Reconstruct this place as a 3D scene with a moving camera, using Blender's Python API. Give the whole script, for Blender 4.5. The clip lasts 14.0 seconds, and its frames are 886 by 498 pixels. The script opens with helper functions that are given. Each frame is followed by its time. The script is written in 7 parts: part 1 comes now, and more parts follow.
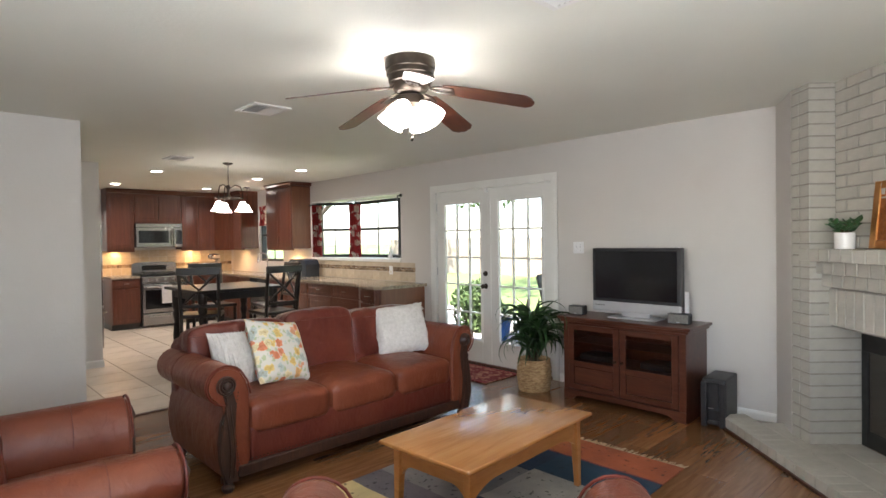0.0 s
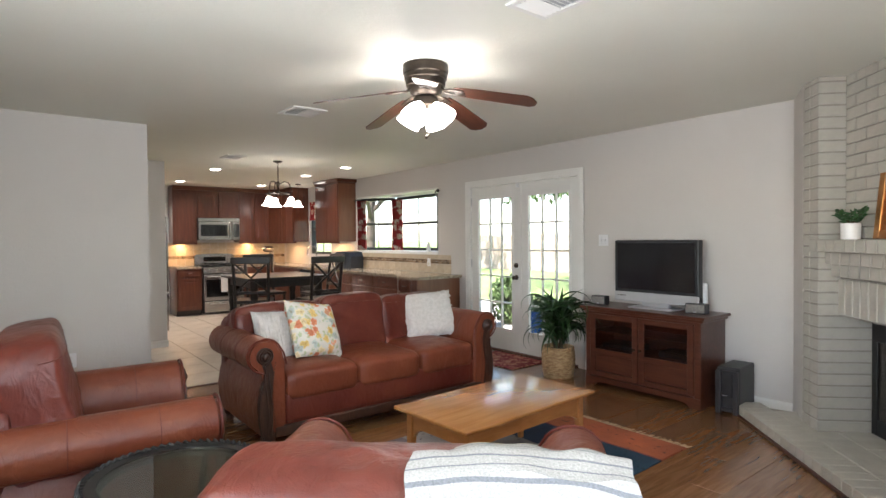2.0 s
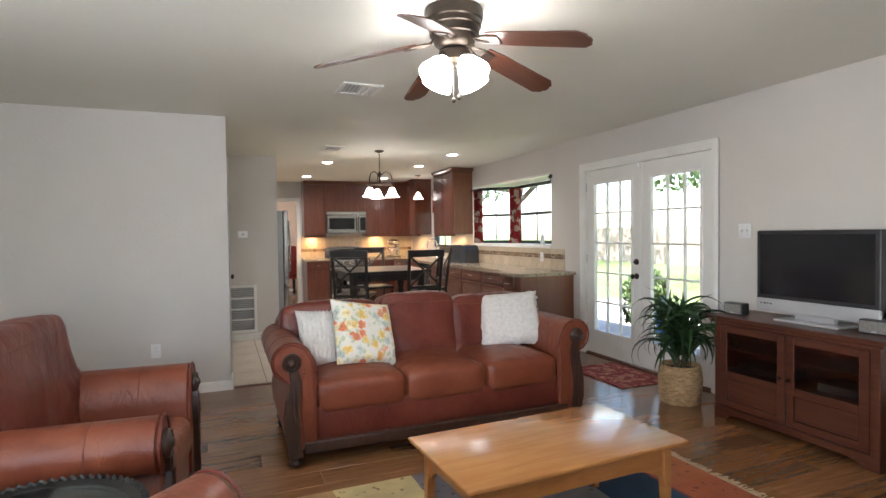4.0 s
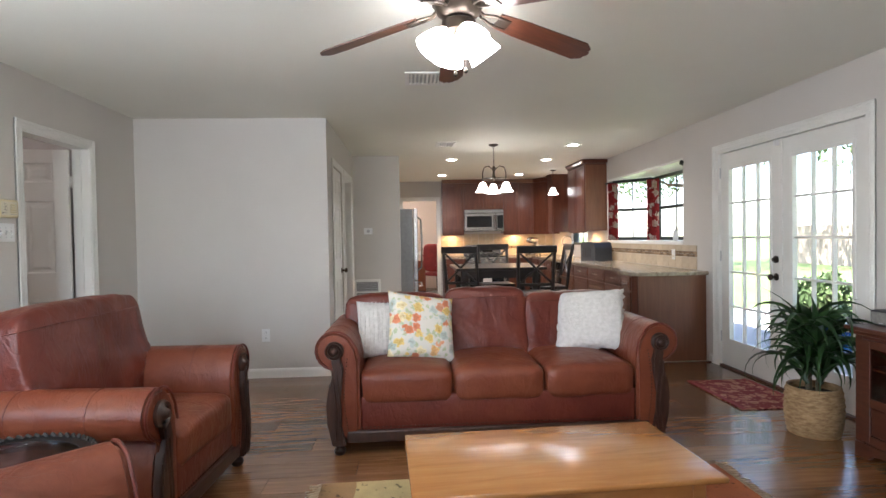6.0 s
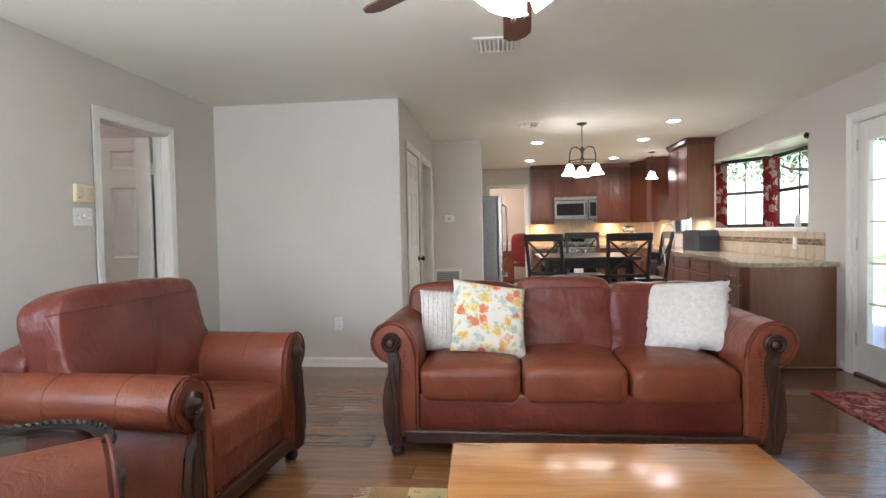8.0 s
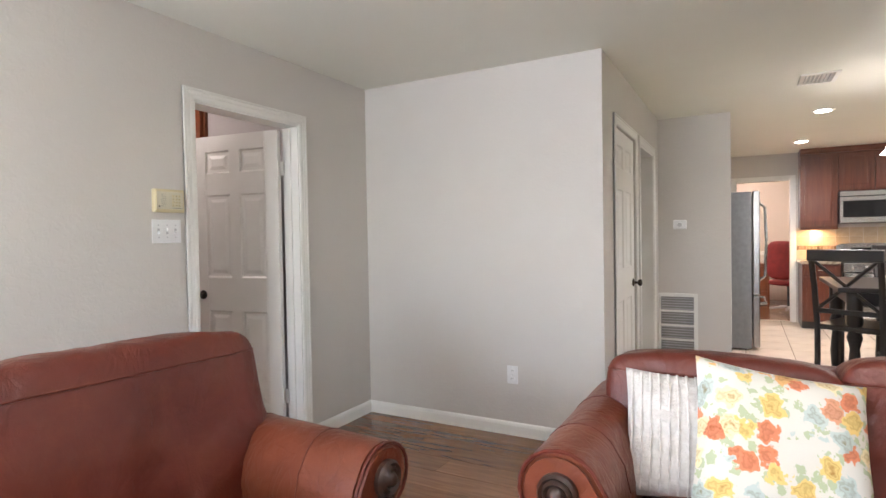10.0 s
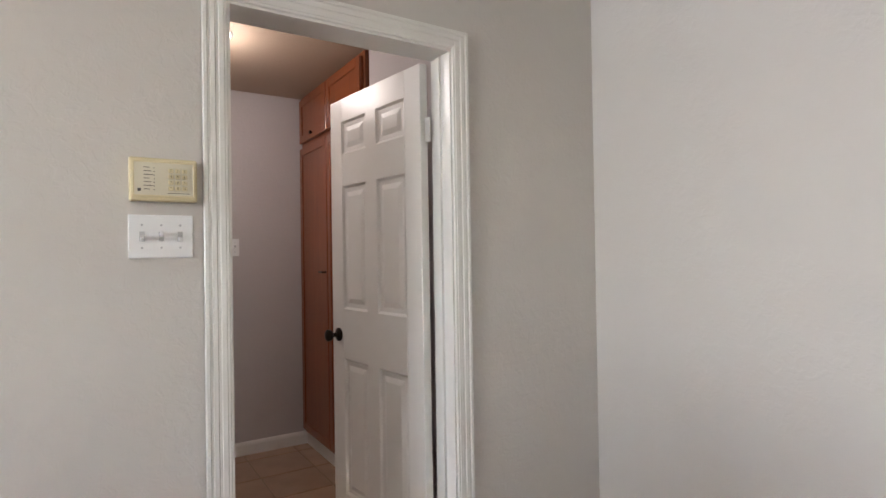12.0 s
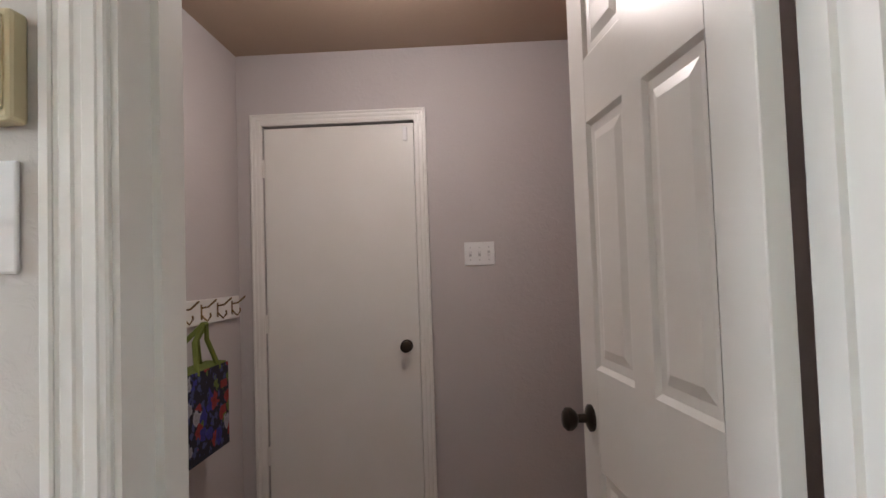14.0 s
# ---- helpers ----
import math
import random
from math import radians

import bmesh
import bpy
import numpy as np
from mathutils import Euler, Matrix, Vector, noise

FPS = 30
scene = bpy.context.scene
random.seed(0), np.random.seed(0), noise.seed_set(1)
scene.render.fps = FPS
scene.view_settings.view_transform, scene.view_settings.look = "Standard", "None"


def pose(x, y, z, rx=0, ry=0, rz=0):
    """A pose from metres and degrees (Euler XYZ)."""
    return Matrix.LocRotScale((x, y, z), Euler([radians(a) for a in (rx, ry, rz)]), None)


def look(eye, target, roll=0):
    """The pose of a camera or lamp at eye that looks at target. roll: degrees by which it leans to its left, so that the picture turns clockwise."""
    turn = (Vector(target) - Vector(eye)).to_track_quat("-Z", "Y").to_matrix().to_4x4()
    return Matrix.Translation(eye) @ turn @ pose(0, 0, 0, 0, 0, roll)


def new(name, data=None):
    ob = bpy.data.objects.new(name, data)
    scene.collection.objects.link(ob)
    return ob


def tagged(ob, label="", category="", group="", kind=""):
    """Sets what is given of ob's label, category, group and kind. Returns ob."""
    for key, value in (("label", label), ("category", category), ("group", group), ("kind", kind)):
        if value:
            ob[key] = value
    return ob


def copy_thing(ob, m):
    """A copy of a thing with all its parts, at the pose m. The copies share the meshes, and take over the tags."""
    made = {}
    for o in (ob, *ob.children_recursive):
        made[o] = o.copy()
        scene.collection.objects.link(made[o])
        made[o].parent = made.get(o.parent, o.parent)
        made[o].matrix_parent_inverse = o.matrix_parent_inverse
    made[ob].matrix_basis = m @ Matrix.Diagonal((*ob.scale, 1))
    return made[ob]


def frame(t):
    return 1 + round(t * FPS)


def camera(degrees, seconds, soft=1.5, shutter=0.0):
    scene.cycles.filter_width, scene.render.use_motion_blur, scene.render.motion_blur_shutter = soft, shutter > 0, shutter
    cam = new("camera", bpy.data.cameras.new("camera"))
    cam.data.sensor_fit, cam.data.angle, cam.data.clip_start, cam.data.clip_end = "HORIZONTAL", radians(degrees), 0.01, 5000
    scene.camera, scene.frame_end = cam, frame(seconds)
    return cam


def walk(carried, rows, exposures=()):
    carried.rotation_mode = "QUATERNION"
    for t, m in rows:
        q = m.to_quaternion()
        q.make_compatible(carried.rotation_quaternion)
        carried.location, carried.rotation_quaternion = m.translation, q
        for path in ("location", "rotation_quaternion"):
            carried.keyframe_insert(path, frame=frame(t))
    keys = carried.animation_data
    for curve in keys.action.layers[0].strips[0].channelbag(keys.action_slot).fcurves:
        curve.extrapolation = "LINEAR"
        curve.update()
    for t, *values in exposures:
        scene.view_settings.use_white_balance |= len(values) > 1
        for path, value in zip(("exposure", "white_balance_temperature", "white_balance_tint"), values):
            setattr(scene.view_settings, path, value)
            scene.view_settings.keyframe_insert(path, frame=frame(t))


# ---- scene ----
cam = camera(77.6, 14.0)
PATH = [
    (0, (-0.038, 0.151, 1.452), (-1.478, 1.539, 1.422), -0.8),
    (0.5, (0.13, 0.115, 1.444), (-1.346, 1.465, 1.415), -0.6),
    (1, (0.258, 0.068, 1.452), (-1.245, 1.387, 1.418), -0.6),
    (1.5, (0.349, 0.077, 1.427), (-1.181, 1.364, 1.391), -0.6),
    (2, (0.357, 0.125, 1.393), (-1.21, 1.366, 1.356), -0.5),
    (2.5, (0.316, 0.247, 1.373), (-1.31, 1.411, 1.328), -0.4),
    (3, (0.169, 0.512, 1.379), (-1.53, 1.567, 1.327), -0.5),
    (5.5, (0.096, 1.753, 1.339), (-1.889, 1.989, 1.293), -1.0),
    (6, (0.101, 1.896, 1.296), (-1.895, 2.017, 1.254), -1.0),
    (6.5, (0.041, 1.969, 1.233), (-1.959, 2.0, 1.189), -1.0),
    (7, (0.017, 2.033, 1.192), (-1.982, 1.971, 1.149), -0.9),
    (7.2, (0.004, 2.069, 1.188), (-1.993, 1.967, 1.142), -1.0),
    (9.3, (-1.184, 2.054, 1.345), (-3.064, 1.376, 1.283), -0.8),
    (9.5, (-1.367, 2.032, 1.321), (-3.197, 1.229, 1.268), -0.8),
    (10, (-1.772, 1.878, 1.324), (-3.526, 0.919, 1.279), -1.0),
    (10.5, (-2.207, 1.69, 1.312), (-3.905, 0.633, 1.279), -1.1),
    (11, (-2.644, 1.46, 1.312), (-4.189, 0.19, 1.29), -1.2),
    (11.5, (-3.017, 1.238, 1.306), (-4.391, -0.216, 1.294), -1.1),
    (12, (-3.361, 1.019, 1.315), (-4.427, -0.673, 1.334), -0.9),
    (12.5, (-3.6, 0.723, 1.313), (-4.348, -1.132, 1.349), -1.5),
    (13, (-3.803, 0.465, 1.308), (-4.254, -1.482, 1.359), -1.9),
    (13.5, (-3.95, 0.194, 1.305), (-4.088, -1.8, 1.37), -1.8),
    (14, (-4.037, -0.092, 1.306), (-3.948, -2.088, 1.383), -1.9),
]
walk(cam, [(t, look(eye, target, roll)) for t, eye, target, roll in PATH],
     [(0, 2.55, 6350, 14), (3.0, 2.6, 6350, 14), (5.5, 2.75, 6100, 15), (7.2, 2.8, 6100, 15), (9.3, 3.3, 6150, 16), (11, 3.2, 6350, 18), (14, 3.22, 6200, 17)])

# ---- light ----
world = bpy.data.worlds.new("sky")
scene.world = world
world.use_nodes = True
wn = world.node_tree
sky = wn.nodes.new("ShaderNodeTexSky")
sky.sky_type = "NISHITA"
sky.sun_disc = False
sky.sun_elevation = radians(52)
sky.sun_rotation = radians(200)
wn.nodes["Background"].inputs["Strength"].default_value = 0.15
wn.links.new(sky.outputs[0], wn.nodes["Background"].inputs["Color"])


def lamp(name, kind, power, colour, m, size=0.1, size_y=None, spread=None):
    data = bpy.data.lights.new(name, kind)
    data.energy, data.color = power, colour
    if kind == "AREA":
        data.size = size
        if size_y:
            data.shape, data.size_y = "RECTANGLE", size_y
        else:
            data.shape = "DISK"
        if spread:
            data.spread = radians(spread)
    elif kind == "POINT":
        data.shadow_soft_size = size
    ob = new(name, data)
    ob.matrix_world = m
    return ob


sun = lamp("sun", "SUN", 5.0, (1, 0.95, 0.88), look((0, 0, 20), (-3, 11, 0)))
sun.data.angle = radians(0.5)
# fill lamp behind an assumed east window that stays out of view
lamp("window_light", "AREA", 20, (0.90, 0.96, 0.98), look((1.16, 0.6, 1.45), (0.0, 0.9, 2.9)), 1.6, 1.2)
lamp("window_light", "AREA", 17, (0.90, 0.96, 0.98), look((-0.55, -0.80, 1.45), (-0.7, 0.4, 2.9)), 2.1, 1.2)
lamp("hall_glow", "POINT", 1.2, (1, 0.9, 0.8), pose(-3.80, -1.88, 2.26), 0.09)
WARM = (1.0, 0.78, 0.52)
RECESSED = [(-8.0, 2.53), (-10.0, 2.51), (-10.0, 3.94), (-8.05, 3.96), (-6.76, 3.98)]
for rx_, ry_ in RECESSED:
    lamp("recessed_glow", "AREA", 2.4, (1.0, 0.94, 0.86), pose(rx_, ry_, 2.425), 0.12, spread=150)
for ux, uy in ((-11.0, 2.75), (-11.0, 4.05), (-10.5, 4.7), (-8.55, 4.72)):
    lamp("under_cabinet_glow", "AREA", 0.9, (1.0, 0.6, 0.26), pose(ux, uy, 1.33), 0.25, 0.06)


# ---- materials ----
def nodes_of(name):
    m = bpy.data.materials.new(name)
    m.use_nodes = True
    return m, m.node_tree, m.node_tree.nodes["Principled BSDF"]


def ramp(nt, fac, stops):
    r = nt.nodes.new("ShaderNodeValToRGB")
    while len(r.color_ramp.elements) < len(stops):
        r.color_ramp.elements.new(0.5)
    for e, (p, c) in zip(r.color_ramp.elements, stops):
        e.position, e.color = p, (*c, 1)
    nt.links.new(fac, r.inputs[0])
    return r.outputs[0]


def noise_tex(nt, scale, detail=4, rough=0.55, stretch=None, distortion=0.0, coord="Object"):
    c = nt.nodes.new("ShaderNodeTexCoord")
    n = nt.nodes.new("ShaderNodeTexNoise")
    n.inputs["Scale"].default_value = scale
    n.inputs["Detail"].default_value = detail
    n.inputs["Roughness"].default_value = rough
    n.inputs["Distortion"].default_value = distortion
    src = c.outputs[coord]
    if stretch:
        mp = nt.nodes.new("ShaderNodeMapping")
        mp.inputs["Scale"].default_value = stretch
        nt.links.new(src, mp.inputs["Vector"])
        src = mp.outputs[0]
    nt.links.new(src, n.inputs["Vector"])
    return n.outputs["Fac"]


def bump(nt, bsdf, height, strength, dist=0.01):
    b = nt.nodes.new("ShaderNodeBump")
    b.inputs["Strength"].default_value = strength
    b.inputs["Distance"].default_value = dist
    nt.links.new(height, b.inputs["Height"])
    nt.links.new(b.outputs[0], bsdf.inputs["Normal"])
    return b


def mix(nt, fac, a, b, mode="MIX"):
    n = nt.nodes.new("ShaderNodeMix")
    n.data_type, n.blend_type = "RGBA", mode
    for i, v in ((0, fac), (6, a), (7, b)):
        if hasattr(v, "is_linked"):
            nt.links.new(v, n.inputs[i])
        elif i == 0:
            n.inputs[0].default_value = v
        else:
            n.inputs[i].default_value = (*v, 1)
    return n.outputs[2]


def simple(name, a, b=None, scale=6, rough=0.5, metal=0.0, bump_scale=0, bump_strength=0.1, stretch=None, coat=0.0, vary=0.0, coord="Object", rough_vary=0.0):
    """Two-tone noise colour, optional fine relief, optional per-object variation."""
    m, nt, p = nodes_of(name)
    b = b or tuple(c * 0.88 for c in a)
    n = noise_tex(nt, scale, stretch=stretch, coord=coord)
    col = ramp(nt, n, [(0.35, a), (0.65, b)])
    if vary:
        info = nt.nodes.new("ShaderNodeObjectInfo")
        mul = nt.nodes.new("ShaderNodeMapRange")
        mul.inputs[3].default_value, mul.inputs[4].default_value = 1 - vary, 1 + vary
        nt.links.new(info.outputs["Random"], mul.inputs[0])
        h = nt.nodes.new("ShaderNodeHueSaturation")
        nt.links.new(mul.outputs[0], h.inputs["Value"])
        nt.links.new(col, h.inputs["Color"])
        col = h.outputs[0]
    nt.links.new(col, p.inputs["Base Color"])
    p.inputs["Roughness"].default_value = rough
    p.inputs["Metallic"].default_value = metal
    p.inputs["Coat Weight"].default_value = coat
    if rough_vary:
        n3 = noise_tex(nt, scale * 2.3)
        mr = nt.nodes.new("ShaderNodeMapRange")
        mr.inputs[3].default_value, mr.inputs[4].default_value = rough - rough_vary, rough + rough_vary
        nt.links.new(n3, mr.inputs[0])
        nt.links.new(mr.outputs[0], p.inputs["Roughness"])
    if bump_scale:
        bump(nt, p, noise_tex(nt, bump_scale, 3), bump_strength)
    return m


def wall_paint(name, a, b, relief=0.15):
    """Painted drywall with trowelled knockdown texture."""
    m, nt, p = nodes_of(name)
    nt.links.new(ramp(nt, noise_tex(nt, 1.3, 3), [(0.3, a), (0.7, b)]), p.inputs["Base Color"])
    p.inputs["Roughness"].default_value = 0.62
    blot = ramp(nt, noise_tex(nt, 34, 4, 0.6, distortion=0.6), [(0.47, (0, 0, 0)), (0.58, (1, 1, 1))])
    bump(nt, p, blot, relief, 0.004)
    return m


def wood(name, a, b, c, grain=(1, 14, 14), rough=0.35, coat=0.0, vary=0.0, scale=3.0, bump_strength=0.05):
    m, nt, p = nodes_of(name)
    n = noise_tex(nt, scale, 6, 0.62, stretch=grain, distortion=0.8)
    col = ramp(nt, n, [(0.25, a), (0.5, b), (0.75, c)])
    big = noise_tex(nt, 1.6, 2)
    col = mix(nt, ramp(nt, big, [(0.35, (0, 0, 0)), (0.75, (0.35, 0.35, 0.35))]), col, c)
    if vary:
        info = nt.nodes.new("ShaderNodeObjectInfo")
        mr = nt.nodes.new("ShaderNodeMapRange")
        mr.inputs[3].default_value, mr.inputs[4].default_value = 1 - vary, 1 + vary
        nt.links.new(info.outputs["Random"], mr.inputs[0])
        h = nt.nodes.new("ShaderNodeHueSaturation")
        nt.links.new(mr.outputs[0], h.inputs["Value"])
        nt.links.new(col, h.inputs["Color"])
        col = h.outputs[0]
    nt.links.new(col, p.inputs["Base Color"])
    p.inputs["Roughness"].default_value = rough
    p.inputs["Coat Weight"].default_value = coat
    p.inputs["Coat Roughness"].default_value = 0.15
    bump(nt, p, n, bump_strength, 0.003)
    return m


def leather(name, dark, mid, light):
    m, nt, p = nodes_of(name)
    base = ramp(nt, noise_tex(nt, 3.2, 5, 0.6), [(0.25, dark), (0.5, mid), (0.8, light)])
    scuff = ramp(nt, noise_tex(nt, 11, 5, 0.65), [(0.58, (0, 0, 0)), (0.75, (0.45, 0.45, 0.45))])
    nt.links.new(mix(nt, scuff, base, light), p.inputs["Base Color"])
    mr = nt.nodes.new("ShaderNodeMapRange")
    mr.inputs[3].default_value, mr.inputs[4].default_value = 0.24, 0.46
    p.inputs["Specular IOR Level"].default_value = 0.36
    nt.links.new(noise_tex(nt, 9, 3), mr.inputs[0])
    nt.links.new(mr.outputs[0], p.inputs["Roughness"])
    add = nt.nodes.new("ShaderNodeMath")
    add.operation = "MULTIPLY_ADD"
    add.inputs[1].default_value = 0.12
    nt.links.new(noise_tex(nt, 260, 2), add.inputs[0])
    nt.links.new(noise_tex(nt, 7, 3, 0.5, distortion=1.4), add.inputs[2])
    first = bump(nt, p, add.outputs[0], 0.45, 0.016)
    # thin pulled creases
    line = ramp(nt, noise_tex(nt, 5.5, 3, 0.5, stretch=(1.6, 1.6, 0.7), distortion=1.3), [(0.42, (1, 1, 1)), (0.5, (0, 0, 0)), (0.56, (1, 1, 1))])
    crease = nt.nodes.new("ShaderNodeBump")
    crease.inputs["Strength"].default_value = 0.19
    crease.inputs["Distance"].default_value = 0.006
    nt.links.new(line, crease.inputs["Height"])
    nt.links.new(first.outputs[0], crease.inputs["Normal"])
    nt.links.new(crease.outputs[0], p.inputs["Normal"])
    return m


def glowing(name, colour, strength):
    m, nt, p = nodes_of(name)
    p.inputs["Base Color"].default_value = (*colour, 1)
    p.inputs["Emission Color"].default_value = (*colour, 1)
    p.inputs["Emission Strength"].default_value = strength
    p.inputs["Roughness"].default_value = 0.3
    return m


def pane_glass(name, tint=(1, 1, 1), gloss=0.06, rough=0.0):
    m = bpy.data.materials.new(name)
    m.use_nodes = True
    nt = m.node_tree
    out = nt.nodes["Material Output"]
    nt.nodes.remove(nt.nodes["Principled BSDF"])
    tr = nt.nodes.new("ShaderNodeBsdfTransparent")
    tr.inputs[0].default_value = (*tint, 1)
    gl = nt.nodes.new("ShaderNodeBsdfGlossy")
    gl.inputs["Roughness"].default_value = rough
    ms = nt.nodes.new("ShaderNodeMixShader")
    lw = nt.nodes.new("ShaderNodeLayerWeight")
    lw.inputs[0].default_value = 0.12
    sc = nt.nodes.new("ShaderNodeMath")
    sc.operation = "MULTIPLY_ADD"
    sc.inputs[1].default_value, sc.inputs[2].default_value = 0.25 + gloss, 0.02 + 0.2 * gloss
    nt.links.new(lw.outputs["Facing"], sc.inputs[0])
    nt.links.new(sc.outputs[0], ms.inputs[0])
    nt.links.new(tr.outputs[0], ms.inputs[1])
    nt.links.new(gl.outputs[0], ms.inputs[2])
    nt.links.new(ms.outputs[0], out.inputs[0])
    return m


WALL = wall_paint("greige_wall_paint", (0.61, 0.578, 0.543), (0.585, 0.553, 0.518))
HALLWALL = wall_paint("hall_wall_paint", (0.53, 0.495, 0.49), (0.50, 0.465, 0.46))
# hall ceiling colour, darker and browner than CEIL
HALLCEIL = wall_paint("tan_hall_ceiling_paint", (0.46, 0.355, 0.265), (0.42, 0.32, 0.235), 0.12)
CEIL = wall_paint("ceiling_paint", (0.81, 0.805, 0.725), (0.78, 0.775, 0.695), 0.12)
TRIM = simple("white_trim_paint", (0.80, 0.79, 0.76), (0.76, 0.75, 0.71), 4, 0.32, bump_scale=30, bump_strength=0.03)
DOORW = simple("white_door_paint", (0.78, 0.77, 0.74), (0.75, 0.74, 0.70), 3, 0.3, bump_scale=50, bump_strength=0.03)
PLANK = wood("brown_laminate", (0.105, 0.042, 0.015), (0.185, 0.082, 0.032), (0.275, 0.135, 0.058), (14, 1.2, 1), 0.22, 0.4, 0.22, 2.2, 0.006)
FLOORJOINT = simple("floor_joint", (0.05, 0.03, 0.018), rough=0.7)
TILE = simple("beige_ceramic_tile", (0.57, 0.49, 0.40), (0.48, 0.40, 0.32), 5, 0.3, bump_scale=14, bump_strength=0.06, vary=0.07)
HALLTILE = simple("brown_hall_tile", (0.36, 0.235, 0.16), (0.29, 0.185, 0.125), 5, 0.32, bump_scale=14, bump_strength=0.06, vary=0.08)
GROUT = simple("tile_grout", (0.30, 0.24, 0.18), scale=20, rough=0.9)
LEATHER = leather("burgundy_cognac_leather", (0.080, 0.014, 0.009), (0.118, 0.023, 0.014), (0.165, 0.042, 0.022))
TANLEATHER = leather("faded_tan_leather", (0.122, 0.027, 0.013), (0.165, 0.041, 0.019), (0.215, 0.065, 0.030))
DARKWOOD = wood("carved_dark_wood", (0.012, 0.006, 0.004), (0.030, 0.013, 0.008), (0.075, 0.030, 0.018), (4, 4, 1), 0.42, 0.1, 0, 8)
OAK = wood("honey_oak", (0.28, 0.105, 0.025), (0.36, 0.15, 0.040), (0.43, 0.20, 0.065), (9, 0.9, 9), 0.24, 0.5, 0, 2.6, 0.03)
OAKSIDE = wood("honey_oak_side", (0.27, 0.095, 0.022), (0.345, 0.135, 0.036), (0.41, 0.18, 0.055), (2, 2, 9), 0.32, 0.3, 0, 2.6, 0.03)
CHERRY = wood("cherry_cabinet", (0.060, 0.013, 0.007), (0.095, 0.024, 0.011), (0.135, 0.040, 0.018), (12, 12, 1), 0.3, 0.4, 0.06, 2.4, 0.03)
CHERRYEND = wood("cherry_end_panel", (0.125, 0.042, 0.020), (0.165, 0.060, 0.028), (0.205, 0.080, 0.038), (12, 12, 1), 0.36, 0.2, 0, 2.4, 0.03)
MAHOG = wood("dark_mahogany", (0.040, 0.011, 0.006), (0.072, 0.021, 0.011), (0.115, 0.038, 0.020), (1.2, 12, 12), 0.33, 0.25, 0, 2.4, 0.03)
REDOAK = wood("orange_stained_wood", (0.17, 0.040, 0.012), (0.22, 0.055, 0.016), (0.27, 0.076, 0.024), (12, 12, 1), 0.34, 0.3, 0, 2.4, 0.03)
BLACKWOOD = simple("black_painted_wood", (0.012, 0.010, 0.010), (0.022, 0.017, 0.014), 9, 0.3, coat=0.2)
FANWOOD = wood("walnut_blade", (0.030, 0.010, 0.006), (0.060, 0.020, 0.011), (0.10, 0.036, 0.018), (2, 14, 14), 0.32, 0.2, 0, 3, 0.02)
BRONZE = simple("oil_rubbed_bronze", (0.030, 0.023, 0.018), (0.055, 0.040, 0.028), 12, 0.36, 0.7)
BLACKMETAL = simple("black_iron", (0.012, 0.012, 0.012), (0.022, 0.021, 0.02), 20, 0.45, 0.3)
STEEL = simple("brushed_stainless", (0.44, 0.43, 0.42), (0.37, 0.36, 0.35), 3, 0.26, 1.0, stretch=(1, 1, 60))
CHROME = simple("polished_chrome", (0.75, 0.75, 0.76), (0.70, 0.70, 0.72), 3, 0.1, 1.0)
BLACKGLASS = simple("black_glass", (0.006, 0.006, 0.007), (0.009, 0.009, 0.010), 4, 0.08)
SCREEN = simple("dark_screen", (0.008, 0.008, 0.010), (0.011, 0.011, 0.013), 2, 0.16)
BLACKPLASTIC = simple("black_plastic", (0.018, 0.018, 0.020), (0.026, 0.026, 0.028), 14, 0.42, bump_scale=180, bump_strength=0.05)
GREYPLASTIC = simple("silver_plastic", (0.50, 0.50, 0.51), (0.46, 0.46, 0.47), 6, 0.32, 0.3)
WHITEPLASTIC = simple("white_plastic", (0.80, 0.80, 0.80), (0.77, 0.77, 0.77), 6, 0.3)
CREAM = simple("aged_cream_plastic", (0.70, 0.61, 0.39), (0.65, 0.56, 0.34), 8, 0.4)
CREAMFACE = simple("pale_cream_face", (0.68, 0.63, 0.50), (0.64, 0.59, 0.46), 8, 0.4)
INK = simple("grey_ink", (0.10, 0.09, 0.08), rough=0.7)
BRICKW = simple("painted_brick", (0.46, 0.435, 0.38), (0.40, 0.375, 0.325), 9, 0.5, bump_scale=38, bump_strength=0.22, vary=0.035)
MORTAR = simple("painted_mortar", (0.33, 0.305, 0.27), (0.27, 0.25, 0.22), 16, 0.75, bump_scale=60, bump_strength=0.3)
SOOT = simple("firebox_panel", (0.075, 0.060, 0.050), (0.04, 0.034, 0.03), 6, 0.8, bump_scale=25, bump_strength=0.3)
STONE = simple("granite_counter", (0.42, 0.35, 0.27), (0.22, 0.17, 0.12), 26, 0.16, bump_scale=0)
TRAV = simple("travertine_tile", (0.55, 0.46, 0.34), (0.46, 0.37, 0.26), 9, 0.4, vary=0.09, bump_scale=30, bump_strength=0.1)
MOSAIC = simple("mosaic_tile", (0.34, 0.25, 0.17), (0.17, 0.11, 0.07), 9, 0.25, vary=0.45)
SHADE = glowing("lit_glass_shade", (1.0, 0.96, 0.90), 5.3)
SHADE2 = glowing("lit_bell_shade", (1.0, 0.94, 0.85), 2.2)
DISC = glowing("recessed_lens", (1.0, 0.95, 0.86), 4.0)
DOME = glowing("hall_dome_glass", (1.0, 0.94, 0.86), 1.6)
GLASS = pane_glass("clear_pane")
SMOKED = pane_glass("smoked_cabinet_glass", (0.84, 0.80, 0.77), 0.2)
